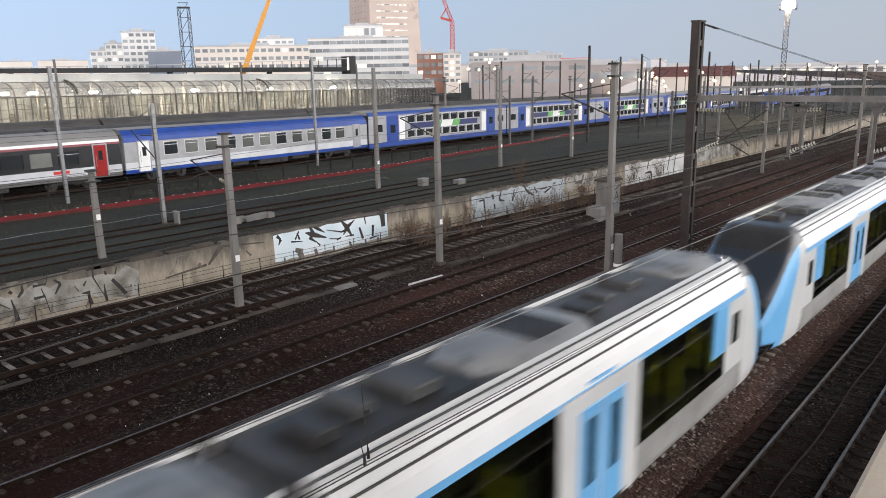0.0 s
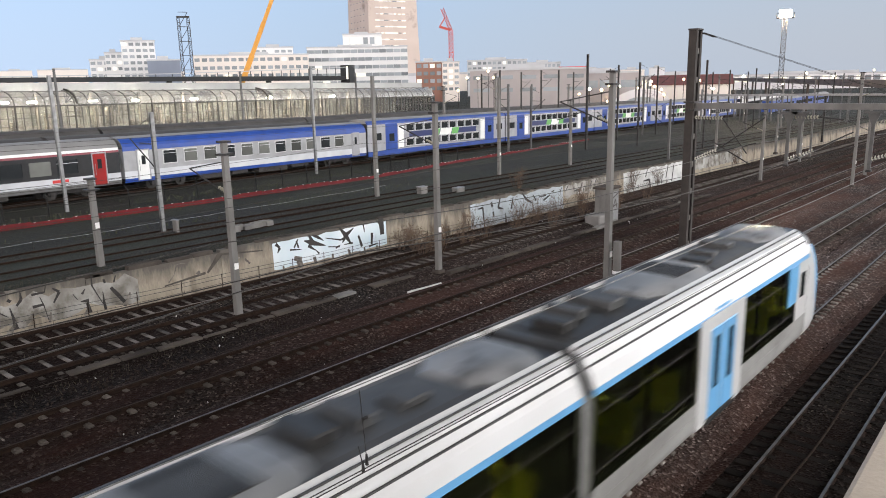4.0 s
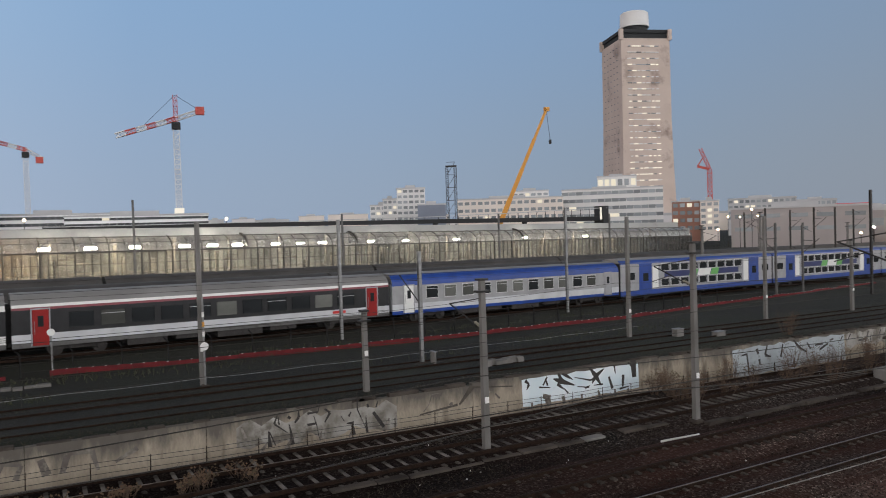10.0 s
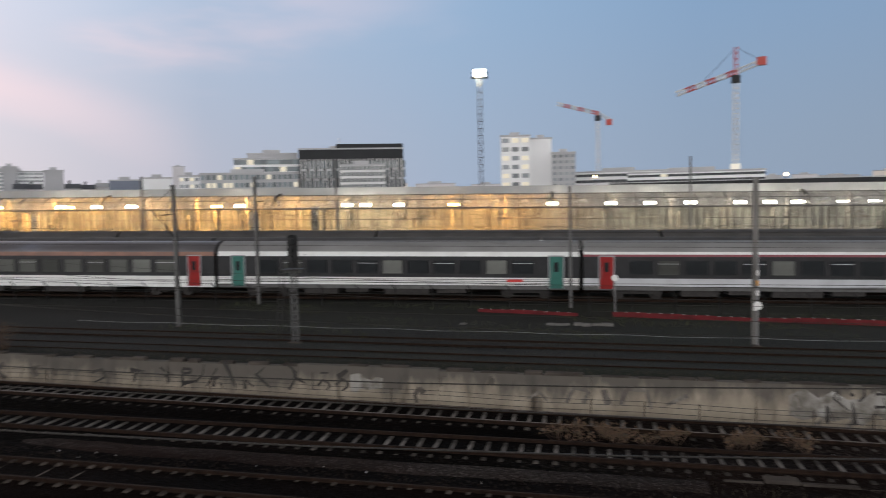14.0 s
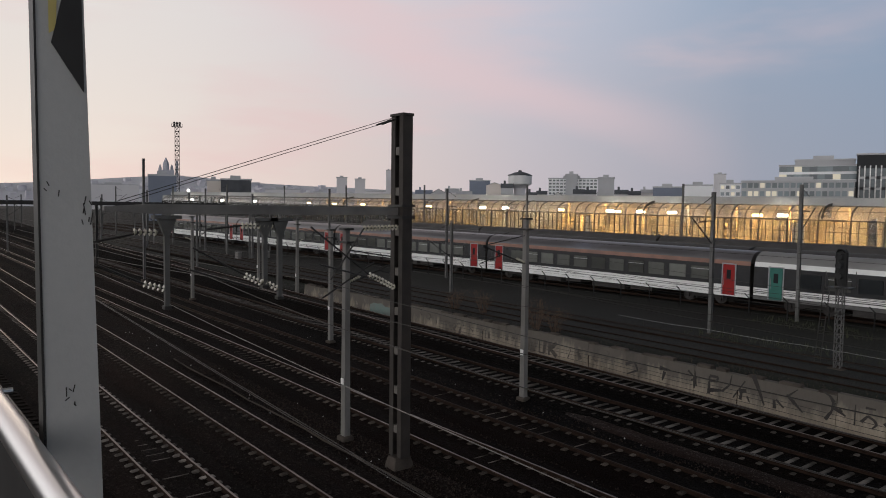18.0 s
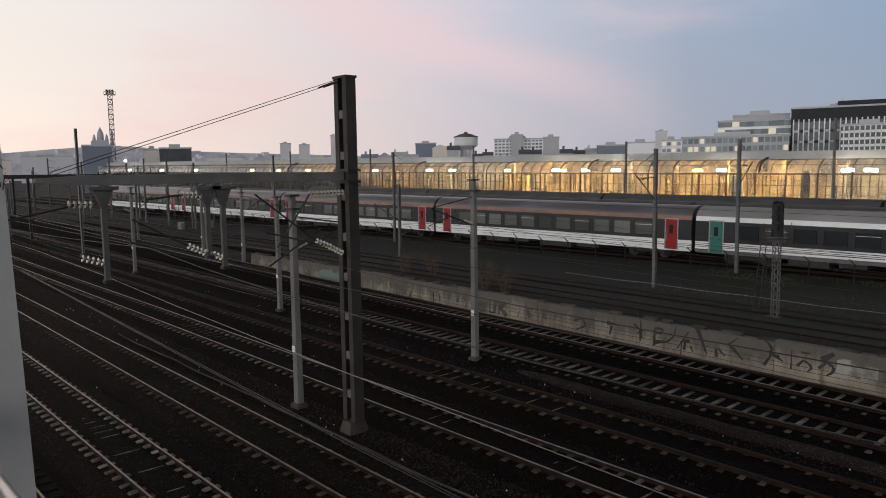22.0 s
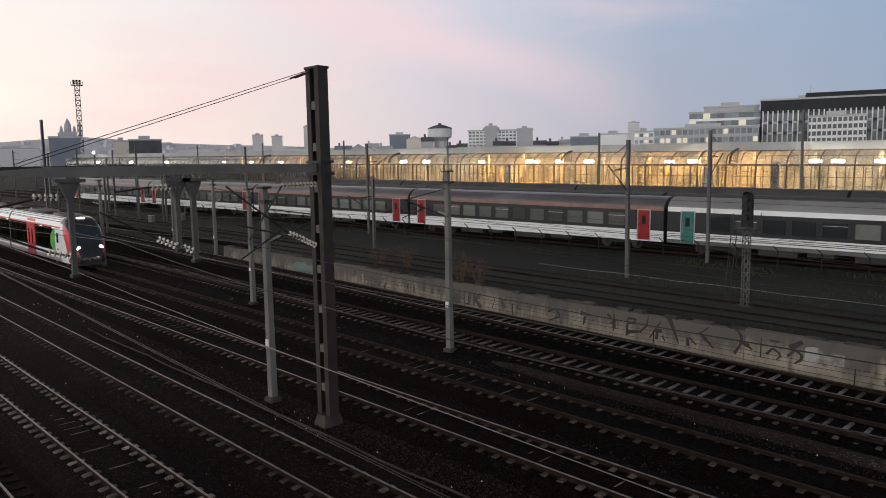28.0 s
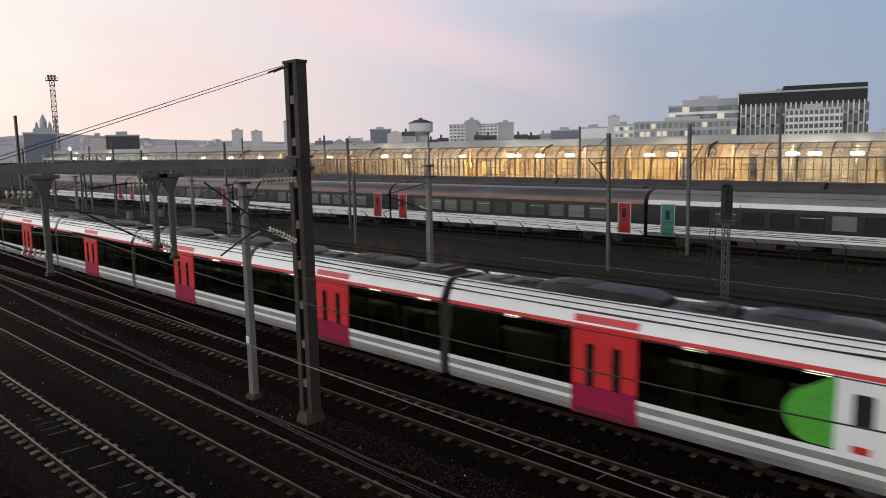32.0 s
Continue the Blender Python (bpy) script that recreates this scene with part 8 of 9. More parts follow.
strokes([(65.70, 0.96, 0.08, 65.28, 0.25, 0.08), (64.82, -0.07, 0.05, 66.15, -0.05, 0.12), (66.15, -0.05, 0.16, 66.37, -1.16, 0.12), (69.04, 0.16, 0.08, 68.86, -0.72, 0.10), (70.41, 0.98, 0.08, 69.87, -0.26, 0.10), (71.78, 0.86, 0.08, 71.26, -0.74, 0.10), (63.25, 0.61, 0.05, 62.94, 0.12, 0.08)], PAINT_X, SPL)
patch(7.6, 15.0, -0.1, 0.9, PAINT_P, "faded pale sprayed panel", 8, 0.25)
strokes([(9.35, 1.07, 0.030, 9.20, 0.72, 0.045), (9.20, 0.72, 0.040, 9.76, 0.27, 0.015), (9.38, 1.00, 0.020, 9.41, 0.65, 0.040), (8.95, 0.45, 0.020, 8.99, -0.22, 0.100), (8.98, 0.42, 0.030, 9.23, -0.19, 0.020), (9.85, 0.61, 0.020, 9.93, 0.18, 0.050), (9.93, 0.18, 0.050, 9.97, -0.27, 0.100), (9.81, 0.94, 0.060, 9.92, 0.85, 0.060), (10.29, 1.15, 0.015, 10.29, 0.85, 0.060), (10.29, 0.85, 0.060, 10.10, 0.64, 0.040), (10.68, 0.95, 0.050, 11.16, 0.96, 0.035), (11.16, 0.93, 0.020, 11.30, 1.39, 0.015), (10.66, 0.46, 0.060, 11.09, 0.48, 0.045), (10.97, 0.81, 0.015, 11.08, 0.41, 0.030), (11.08, 0.41, 0.015, 11.18, -0.19, 0.015), (11.48, 1.05, 0.030, 11.72, 0.85, 0.060), (11.72, 0.85, 0.060, 11.46, 0.46, 0.030), (12.59, 0.56, 0.050, 12.73, 0.75, 0.020), (12.49, 0.27, 0.020, 12.83, 0.23, 0.090), (12.75, 0.16, 0.060, 12.82, -0.28, 0.090)], PAINT_X, SPL)
strokes([(13.05, 1.37, 0.020, 13.03, 0.81, 0.035), (13.03, 0.81, 0.030, 13.40, -0.05, 0.012), (13.53, 1.00, 0.045, 13.58, 0.83, 0.050), (14.06, 1.06, 0.020, 13.95, 0.78, 0.040), (13.80, 0.59, 0.070, 14.05, 0.23, 0.080), (14.05, 0.23, 0.080, 14.31, -0.16, 0.080), (13.44, 0.49, 0.012, 13.44, 0.04, 0.050), (13.44, 0.04, 0.050, 13.47, -0.29, 0.060), (12.23, 0.64, 0.012, 12.38, 0.37, 0.020)], PAINT_X, SPL)
strokes([(8.6, -0.35, 0.1, 8.9, 0.0, 0.03), (9.7, -0.4, 0.12, 10.0, 0.05, 0.03), (11.2, -0.3, 0.05, 11.3, 0.1, 0.03), (12.6, -0.35, 0.07, 12.8, 0.0, 0.03), (14.3, -0.35, 0.08, 14.6, 0.2, 0.03), (7.8, 0.8, 0.04, 8.0, 0.2, 0.08)], PAINT_B, SPL)
strokes([(-1.0, 0.1, 0.07, -0.7, 0.75, 0.1), (-0.7, 0.75, 0.08, -0.1, 0.6, 0.06), (-0.1, 0.6, 0.07, -0.3, 0.1, 0.1), (0.5, 0.7, 0.12, 0.7, 0.1, 0.16), (1.2, 0.1, 0.1, 1.4, 0.8, 0.12), (1.4, 0.8, 0.1, 2.2, 0.75, 0.1), (2.2, 0.75, 0.1, 2.4, 0.0, 0.06), (3.0, 0.2, 0.06, 3.8, 0.6, 0.1), (-2.6, 0.2, 0.05, -2.1, 0.5, 0.07), (-2.1, 0.5, 0.06, -1.8, 0.15, 0.05)], PAINT_B, SPL)
strokes([(a, c, w * 1.55, e, f, v * 1.55) for a, c, w, e, f, v in [(-19.18, 0.97, 0.015, -19.05, 0.24, 0.020), (-19.05, 0.68, 0.020, -19.33, 0.47, 0.030), (-18.41, 0.87, 0.040, -17.99, 0.88, 0.035), (-17.99, 0.88, 0.035, -18.02, 0.69, 0.030), (-18.02, 0.69, 0.040, -18.41, 0.65, 0.040), (-18.41, 0.84, 0.030, -18.41, 0.65, 0.030), (-18.41, 0.60, 0.030, -18.40, 0.05, 0.050), (-18.40, 0.21, 0.070, -17.77, 0.32, 0.030), (-17.32, 1.12, 0.012, -17.40, 0.65, 0.025), (-17.40, 0.65, 0.025, -17.74, 0.30, 0.035), (-17.21, 0.12, 0.020, -16.69, 0.96, 0.020), (-16.93, 0.49, 0.060, -16.60, 0.55, 0.050), (-16.87, 0.11, 0.050, -16.82, 0.43, 0.030), (-16.33, 1.30, 0.070, -16.02, 0.68, 0.050), (-16.02, 0.68, 0.045, -15.76, 0.10, 0.020), (-16.56, 0.32, 0.030, -16.42, 0.08, 0.015), (-15.34, 0.43, 0.030, -15.30, 0.08, 0.050), (-15.26, 0.47, 0.030, -14.91, 0.18, 0.020), (-14.37, 1.08, 0.012, -14.79, 0.71, 0.030), (-14.82, 0.78, 0.030, -14.50, 0.51, 0.050), (-14.50, 0.51, 0.045, -14.11, 0.18, 0.015)]], PAINT_X, SPL)
strokes([(a, c, w * 1.55, e, f, v * 1.55) for a, c, w, e, f, v in [(-13.35, 1.23, 0.015, -13.06, 1.09, 0.030), (-13.06, 1.09, 0.030, -12.91, 0.87, 0.050), (-12.91, 0.87, 0.050, -12.97, 0.52, 0.030), (-12.97, 0.52, 0.030, -13.20, 0.13, 0.050), (-12.88, 0.66, 0.050, -12.43, 0.43, 0.020), (-12.71, 0.62, 0.060, -12.57, 0.57, 0.030), (-11.85, 0.35, 0.040, -11.63, 0.63, 0.030), (-11.63, 0.63, 0.030, -11.38, 0.51, 0.030), (-11.38, 0.51, 0.035, -11.29, 0.37, 0.030), (-11.29, 0.37, 0.030, -11.46, 0.17, 0.015), (-11.73, 0.94, 0.030, -11.36, 0.94, 0.020), (-12.10, 0.97, 0.012, -12.09, 0.16, 0.020), (-11.03, 0.42, 0.040, -10.72, 0.71, 0.025), (-10.72, 0.71, 0.030, -10.46, 0.56, 0.030), (-10.46, 0.56, 0.045, -10.49, 0.36, 0.040), (-10.49, 0.36, 0.040, -10.72, 0.18, 0.020), (-10.93, 0.76, 0.090, -10.48, 1.10, 0.050)]], PAINT_X, SPL)
marks([(-23.1, 0.53, -22.56, 0.72), (-22.56, 0.72, -22.35, 0.35), (-22.35, 0.35, -22.99, 0.06), (-21.1, 0.73, -20.31, 0.69), (-20.8, 0.6, -20.9, 0.15), (-19.54, 0.9, -19.16, 0.63), (-19.16, 0.63, -19.16, 0.13)], 0.09, PAINT_X, 9)
word("NUK", -30.0, -27.6, 0.1, 0.85, 0.11, PAINT_D, SPL, 7)
patch(-10.35, -8.9, 0.25, 0.9, PAINT_P, "whitewashed patch", 12, 0.2)
rnd = random.Random(31)
for xa, xb, n, m_ in ((-27, -23.6, 7, PAINT_D), (-41, -30.5, 22, PAINT_D), (-60, -42, 14, PAINT_B), (-8.5, -3, 8, PAINT_D), (52, 60, 10, PAINT_B), (15.5, 21.5, 6, PAINT_B)):
    for k in range(max(3, int(n * 0.7))):
        x = xa + (xb - xa) * (k + rnd.uniform(0.0, 1.0)) / max(3, int(n * 0.7))
        z = rnd.uniform(0.05, 0.75)
        a = rnd.uniform(0.3, 2.6)
        w0 = rnd.choice((0.03, 0.05, 0.09, 0.14))
        seq = []
        for q in range(rnd.randint(1, 4)):
            ln = rnd.uniform(0.12, 0.5)
            x1, z1 = x + math.cos(a) * ln, min(1.0, max(-0.25, z + math.sin(a) * ln))
            if abs(x1 - x) + abs(z1 - z) < 0.05:
                break
            w1 = w0 * rnd.uniform(0.3, 1.1)
            seq.append((x, z, w0, x1, z1, w1))
            x, z, w0 = x1, z1, w1
            a += rnd.uniform(-1.9, 1.9)
        strokes(seq, m_, SPL)
patch(-47, -43.5, 0.1, 0.8, PAINT_T, "faded teal sprayed patch", 14, 0.15)
patch(75, 92, -0.2, 1.05, PAINT_P, "whitewashed stretch", 17, 0.1)
# three dark tapered strokes across the wall bay
strokes([(19.2, 1.1, 0.14, 18.4, 0.3, 0.05), (18.3, 0.32, 0.06, 16.2, 0.12, 0.03), (19.2, 1.05, 0.05, 21.6, 0.82, 0.03)], mat("wall_crack", (0.05, 0.042, 0.036), 0.95, 0, (0.1, 0.085, 0.07), 2), "dark slanting strokes on the wall face")
# rusty cap and broken edge along the top
rnd = random.Random(8)
b = Build()
for i in range(-38, 90):
    x = i * 1.5 + rnd.uniform(-0.4, 0.4)
    b.cbox(x, x + rnd.uniform(0.5, 1.6), WALL_Y + 0.08, WALL_Y + 0.42, WALL_TOP - 0.1, WALL_TOP + rnd.uniform(0.02, 0.14), 0.03)
tagged(part("coping_rubble", b, CONCD, wall, "broken soil-stained wall top"), kind="stuff")

# ---- low cable rail along the wall foot ----
rail = thing("cable_rail", "low rusty cable rail along the wall foot", "railing", on_yard() @ pose(0, 0, 0, 0, 0.6, 0))
for i in [q for q in range(-18, 34) if q >= 0 or q % 4 == 0]:
    part("post", Build().cyl((i * 2.1, 29.9, -0.4), (i * 2.1, 29.9, 0.42), 0.02, n=6), RAIL, rail)
for z in (0.38, 0.2, -0.05):
    b = Build()
    b.tube([(x, 29.88, z + 0.03 * math.sin(x * 0.7)) for x in cr(-38, 70, 54)], 0.011, 4)
    part("cable", b, DARK, rail)

# ---- upper yard: barrier fence, cranked-post fence, signals ----
RED_NET = mat("barrier_red", (0.15, 0.014, 0.018), 0.7, 0, (0.075, 0.009, 0.011), 1.2, spec=0.2)
barrier = thing("barrier_fence", "low red plastic barrier fence with a white-dashed top", "fence", pose(0, 0, 0))
bp = [(-38, 48.5), (-5, 46.6), (-0.7, 45.95), (None, None), (1.4, 46.1), (9.4, 45.5), (21, 44.8), (28, 44.9), (43.6, 45.5), (58.5, 48.1), (76, 50.2), (95, 53)]
rnd = random.Random(4)
seg = []
for (xa, ya), (xb, yb) in zip(bp[:-1], bp[1:]):
    if xa is None or xb is None:
        continue
    n = max(2, int((xb - xa) / 2.0))
    for i in range(n):
        seg.append((xa + (xb - xa) * i / n, ya + (yb - ya) * i / n, xa + (xb - xa) * (i + 1) / n, ya + (yb - ya) * (i + 1) / n))
for xa, ya, xb, yb in seg:
    if xa < -8:
        continue
    za, zb = gz(xa) + 1.15, gz(xb) + 1.15
    h = 0.3 + rnd.uniform(-0.06, 0.05)
    dy = rnd.uniform(-0.08, 0.08)
    b = Build()
    b.loft([[(xa, ya, za), (xa, ya + 0.03, za), (xa, ya + 0.05, za + h), (xa, ya + 0.02, za + h)], [(xb, yb + dy, zb), (xb, yb + 0.03 + dy, zb), (xb, yb + 0.05 + dy, zb + h), (xb, yb + 0.02 + dy, zb + h)]])
    part("barrier_panel", b, RED_NET, barrier)
    for k in range(3):
        u = (k + 0.2) / 3
        x, y, z = xa + (xb - xa) * u, ya + (yb - ya) * u, za + h
        part("white_dash", Build().box(x, x + 0.1, y - 0.01, y + 0.055, z - 0.02, z + 0.01), WHITED, barrier)
fence = thing("yard_fence", "dark cranked-post wire fence before the parked coaches", "fence", pose(0, 0, 0))
post = Build()
post.box(-0.035, 0.035, -0.035, 0.035, 0, 1.75)
post.bar((0, 0, 1.73), (-0.28, -0.12, 2.05), 0.06)
post_me = post.mesh("fence_post", mat("fence_black", (0.008, 0.008, 0.008), 0.95))
for i in range(-42, 24):
    x = i * 2.6
    y = 49.0 + 0.055 * x if x < 0 else 46.4 + 0.04 * x
    p = part("fence_post", post_me, None, fence, at=pose(x, y, gz(x) + 0.7))
for z in (0.3, 0.9, 1.5):
    part("strand", Build().tube([(i * 2.6, 49.0 + 0.055 * i * 2.6, gz(i * 2.6) + 1.15 + z) for i in range(-42, 1)], 0.008, 4), DARK, fence)
    part("strand", Build().tube([(i * 2.6, 46.4 + 0.04 * i * 2.6, gz(i * 2.6) + 1.15 + z) for i in range(0, 24)], 0.008, 4), DARK, fence)
b = Build()
b.tube([(x, 38.5 + 0.0008 * x * x * (x > 0), gz(x) + 1.45 + 0.03 * math.sin(x)) for x in cr(-30, 40, 35)], 0.014, 4)
cable = thing("ground_cable", "pale cable strung low over the upper yard", "cable", pose(0, 0, 0), b, GALV)
for x in range(-28, 40, 7):
    part("stake", Build().cyl((x, 38.5 + 0.0008 * x * x * (x > 0), gz(x) + 1.0), (x, 38.5 + 0.0008 * x * x * (x > 0), gz(x) + 1.5), 0.025, n=6), DARK, cable)


def disc_sign(x, y, h, disc_z, banded=False):
    o = thing("disc_sign", "white disc sign on a banded post" if banded else "white disc sign on a slim grey post", "sign", upright(x, y, 1.05), group="disc signs")
    part("post", Build().cyl((0, 0, 0), (0, 0, h), 0.05, n=8), GALV, o)
    part("disc", Build().cyl((0, -0.06, disc_z), (0, -0.09, disc_z), 0.21, n=18), WHITE, o)
    part("footing", Build().cbox(-0.2, 0.2, -0.2, 0.2, -0.1, 0.12, 0.03), CONCD, o)
    if banded:
        for k in range(3):
            part("band", Build().cyl((0, 0, disc_z + 0.5 + k * 0.5), (0, 0, disc_z + 0.75 + k * 0.5), 0.062, n=8), WHITE if k % 2 == 0 else CR_Y, o)
    return o


disc_sign(1.6, 47.5, 2.6, 2.4)
disc_sign(8.15, 38.35, 4.6, 2.1, True)
# black light signal on a lattice post
sg = thing("light_signal", "black hooded light signal on a lattice post", "signal", upright(-15.2, 36.0, 1.0))
b = Build()
lattice(b, (0, 0, 0), (0, 0, 3.9), 0.28, 9, 0.025)
part("lattice_post", b, MASTG, sg)
b = Build()
b.box(-0.5, 0.5, -0.45, 0.45, 3.9, 3.96)
for q in (-0.48, 0.48):
    b.cyl((q, -0.48, 3.95), (q, -0.48, 4.7), 0.02, n=5)
    b.cyl((q, 0.48, 3.95), (q, 0.48, 4.7), 0.02, n=5)
part("platform", b, DARK, sg)
b = Build()
b.cbox(-0.27, 0.27, -0.1, 0.14, 4.0, 5.75, 0.16)
part("signal_head", b, RUBBER, sg, "black backboard")
for z in (4.5, 5.0, 5.4):
    part("hood", Build().cyl((0, -0.1, z), (0, -0.38, z), 0.15, n=12), RUBBER, sg)
b = Build()
for q in (-0.14, 0.14):
    b.bar((-1.1 + q, 0.3, 0), (-0.75 + q, 0.3, 4.0), 0.035)
for k in range(11):
    b.bar((-1.1 - 0.14 + k * 0.032, 0.3, 0.35 * k + 0.2), (-1.1 + 0.14 + k * 0.032, 0.3, 0.35 * k + 0.2), 0.025)
part("ladder", b, DARK, sg)
part("footing", Build().cbox(-0.4, 0.4, -0.4, 0.4, -0.2, 0.12, 0.05), CONCD, sg)

# low pale debris, pipes and boxes on the upper yard
for x0, x1, y, h in ((-24.5, -21.0, 40.2, 0.25), (-2.5, 1.2, 43.0, 0.14), (22, 24.5, 33.6, 0.2), (-9, -6.5, 42.5, 0.12)):
    b = Build()
    rnd = random.Random(int(x0 * 7))
    for k in range(7):
        x = x0 + (x1 - x0) * k / 7
        b.cbox(x, x + rnd.uniform(0.3, 0.7), y - rnd.uniform(0.1, 0.4), y + rnd.uniform(0.1, 0.4), -0.1, h * rnd.uniform(0.5, 1.2), 0.03)
    tagged(thing("rubble_heap", "low heap of broken pale concrete on the soil", "rubble", upright(0, 0, 1.12), b, CONC), kind="stuff")
for x, y, h, w in ((-86.7, 36.6, 0.8, 0.95), (-86.3, 40.2, 0.81, 0.88), (40.2, 36.2, 0.55, 0.7), (20.9, 37.2, 0.7, 0.14), (42.5, 34.6, 0.35, 0.9)):
    o = thing("cable_box", "pale grey lineside cable box", "cable box", upright(x, y, 1.05), group="lineside boxes")
    part("body", Build().cbox(-w / 2, w / 2, -0.25, 0.25, 0, h, 0.03), CONC, o)
    part("lid", Build().cbox(-w / 2 - 0.03, w / 2 + 0.03, -0.28, 0.28, h, h + 0.05, 0.02), GALV, o)

# ---- lower yard: kerbs, cabinet, signal tube, pipes ----
def kerb(x0, x1, y, w, z0, z1):
    o = thing("kerb", "broken pale concrete kerb strip along the siding", "kerb", on_yard(), group="kerb strips")
    x = x0
    rnd = random.Random(int(x0))
    while x < x1:
        ln = rnd.uniform(1.0, 1.9)
        part("kerb_stone", Build().cbox(x, x + ln - 0.03, y - w / 2 + rnd.uniform(-0.05, 0.05), y + w / 2, z0, z1 + rnd.uniform(-0.12, 0.03), 0.03), CONC if rnd.random() < 0.05 else CONCD, o)
        x += ln


kerb(4, 26, 23.75, 0.45, -0.5, -0.16)
b = Build()
bank_xs = cr(-34, 3.5, 50)
b.loft([[(x, 23.25 + max(0.0, -17.0 - x) * 0.16 + dy * (1 + 0.25 * noise.noise((x * 0.5, dy, 3))), -0.36 + dz + 0.03 * noise.noise((x * 0.8, dy * 3, 1))) for dy, dz in ((-0.75, -0.04), (-0.42, 0.09), (-0.1, 0.13), (0.18, 0.12), (0.36, -0.04))] for x in bank_xs], False, False)
thing("path_strip", "low trodden strip of pale brown grit beside the siding", "path", on_yard(), b, stones("grit_strip", (0.016, 0.013, 0.012), (0.07, 0.06, 0.055), 22, (0.022, 0.012, 0.0095), 0.5, 0.5), kind="stuff", smooth=True)
kerb(27, 60, 22.7, 0.35, -0.5, -0.2)
def pipe(y, x0, x1, z, r, label, m_):
    b = Build()
    b.tube([(x, y + 0.04 * math.sin(x * 0.9), z + 0.015 * math.sin(x * 1.7)) for x in cr(x0, x1, 40)], r, 6)
    thing("cable_duct", label, "cable", on_yard(), b, m_, group="trackside cables")
pipe(14.95, -10, 36, -0.26, 0.03, "pale cable duct lying beside the track", CONCD)
pipe(12.3, 4, 22, -0.22, 0.04, "rusty loose rail lying in the ballast", RAIL)
pipe(13.1, -40, 10, -0.24, 0.035, "pale cable lying in the ballast", CONCD)
pipe(3.88, 0, 40, -0.10, 0.03, "rusty cable between the rails", RAIL)
pipe(21.55, 22.9, 25.1, -0.18, 0.05, "white offcut of rail beside the track", WHITED)
cab = thing("relay_cabinet", "grey concrete relay cabinet with scrawled graffiti", "cabinet", upright(44.8, 23.5, -0.35))
part("body", Build().cbox(-0.7, 0.7, -0.55, 0.55, 0, 2.3, 0.05), CONC, cab)
part("roof", Build().cbox(-0.82, 0.82, -0.65, 0.65, 2.3, 2.45, 0.04), CONCD, cab)
part("door", Build().box(-0.5, 0.5, -0.58, -0.55, 0.2, 2.1), GALV, cab)
part("plinth", Build().cbox(-2.1, -0.75, -0.6, 0.5, 0, 0.75, 0.06), CONC, cab)
for k, (xa, za, xb, zb) in enumerate(((-0.5, 0.6, 0.1, 1.6), (0.1, 1.6, 0.4, 0.9), (-0.3, 1.7, 0.5, 2.0), (-0.4, 1.1, 0.4, 1.25))):
    part("spray_stroke", Build().bar((xa, -0.59, za), (xb, -0.59, zb), 0.012, 0.07), PAINT_K, cab)
tb_ = thing("trackside_tube", "grey banded tube with a white ring beside the mast", "signal post", upright(27.05, 13.62, -0.3))
part("tube", Build().cyl((0, 0, 0), (0, 0, 1.45), 0.07, n=10), DARK, tb_)
part("sleeve", Build().cyl((0, 0, 1.45), (0, 0, 2.75), 0.17, n=12), CONC, tb_)
part("ring", Build().cyl((0, 0, 1.4), (0, 0, 1.52), 0.19, n=12), WHITE, tb_, "white ring")
bx = thing("junction_box", "small beige junction box in the ballast", "junction box", upright(27.75, 13.75, -0.32))
part("body", Build().cbox(-0.19, 0.19, -0.16, 0.16, 0, 0.42, 0.04), mat("box_beige", (0.62, 0.42, 0.30), 0.6), bx)
part("lid", Build().cbox(-0.21, 0.21, -0.18, 0.18, 0.42, 0.47, 0.02), WHITED, bx)
cb_ = thing("cardboard", "crumpled brown cardboard lying in the ballast", "litter", upright(9.6, 12.5, -0.25))
part("sheet", Build().add([(-0.5, -0.3, 0), (0.3, -0.35, 0.05), (0.5, 0.2, 0.02), (-0.3, 0.35, 0.16), (-0.05, 0, 0.3)], [(0, 1, 4), (1, 2, 4), (2, 3, 4), (3, 0, 4), (0, 3, 2, 1)]), mat("cardboard", (0.42, 0.27, 0.17), 0.9), cb_)
# litter and pale stones, past counting
rnd = random.Random(99)
b = Build()
for k in range(420):
    x, y = rnd.uniform(-50, 60), rnd.choice((9.3, 13.6, 13.9, 18.3, 22.4, 22.7, 26.7, 12.9)) + rnd.gauss(0, 0.45)
    if k < 45:
        x, y = 18.6 + rnd.gauss(0, 0.5), 13.75 + rnd.gauss(0, 0.16)
    elif k < 80:
        x, y = 26.2 + rnd.gauss(0, 0.9), 20.95 + rnd.gauss(0, 0.1)
    elif k < 110:
        x, y = 22 + rnd.gauss(0, 0.7), 14.4 + rnd.gauss(0, 0.2)
    s = rnd.uniform(0.015, 0.04) * (1.6 if k > 405 else 1)
    z = gz(x) - 0.36
    b.add([(x - s, y - s * 0.8, z), (x + s, y - s, z), (x + s * 0.7, y + s, z), (x - s * 0.8, y + s * 0.7, z), (x, y, z + s * 0.7 + 0.05)], [(0, 1, 4), (1, 2, 4), (2, 3, 4), (3, 0, 4)])
thing("litter", "scattered pale stones and scraps of litter", "litter", pose(0, 0, 0), b, WHITED, kind="stuff")
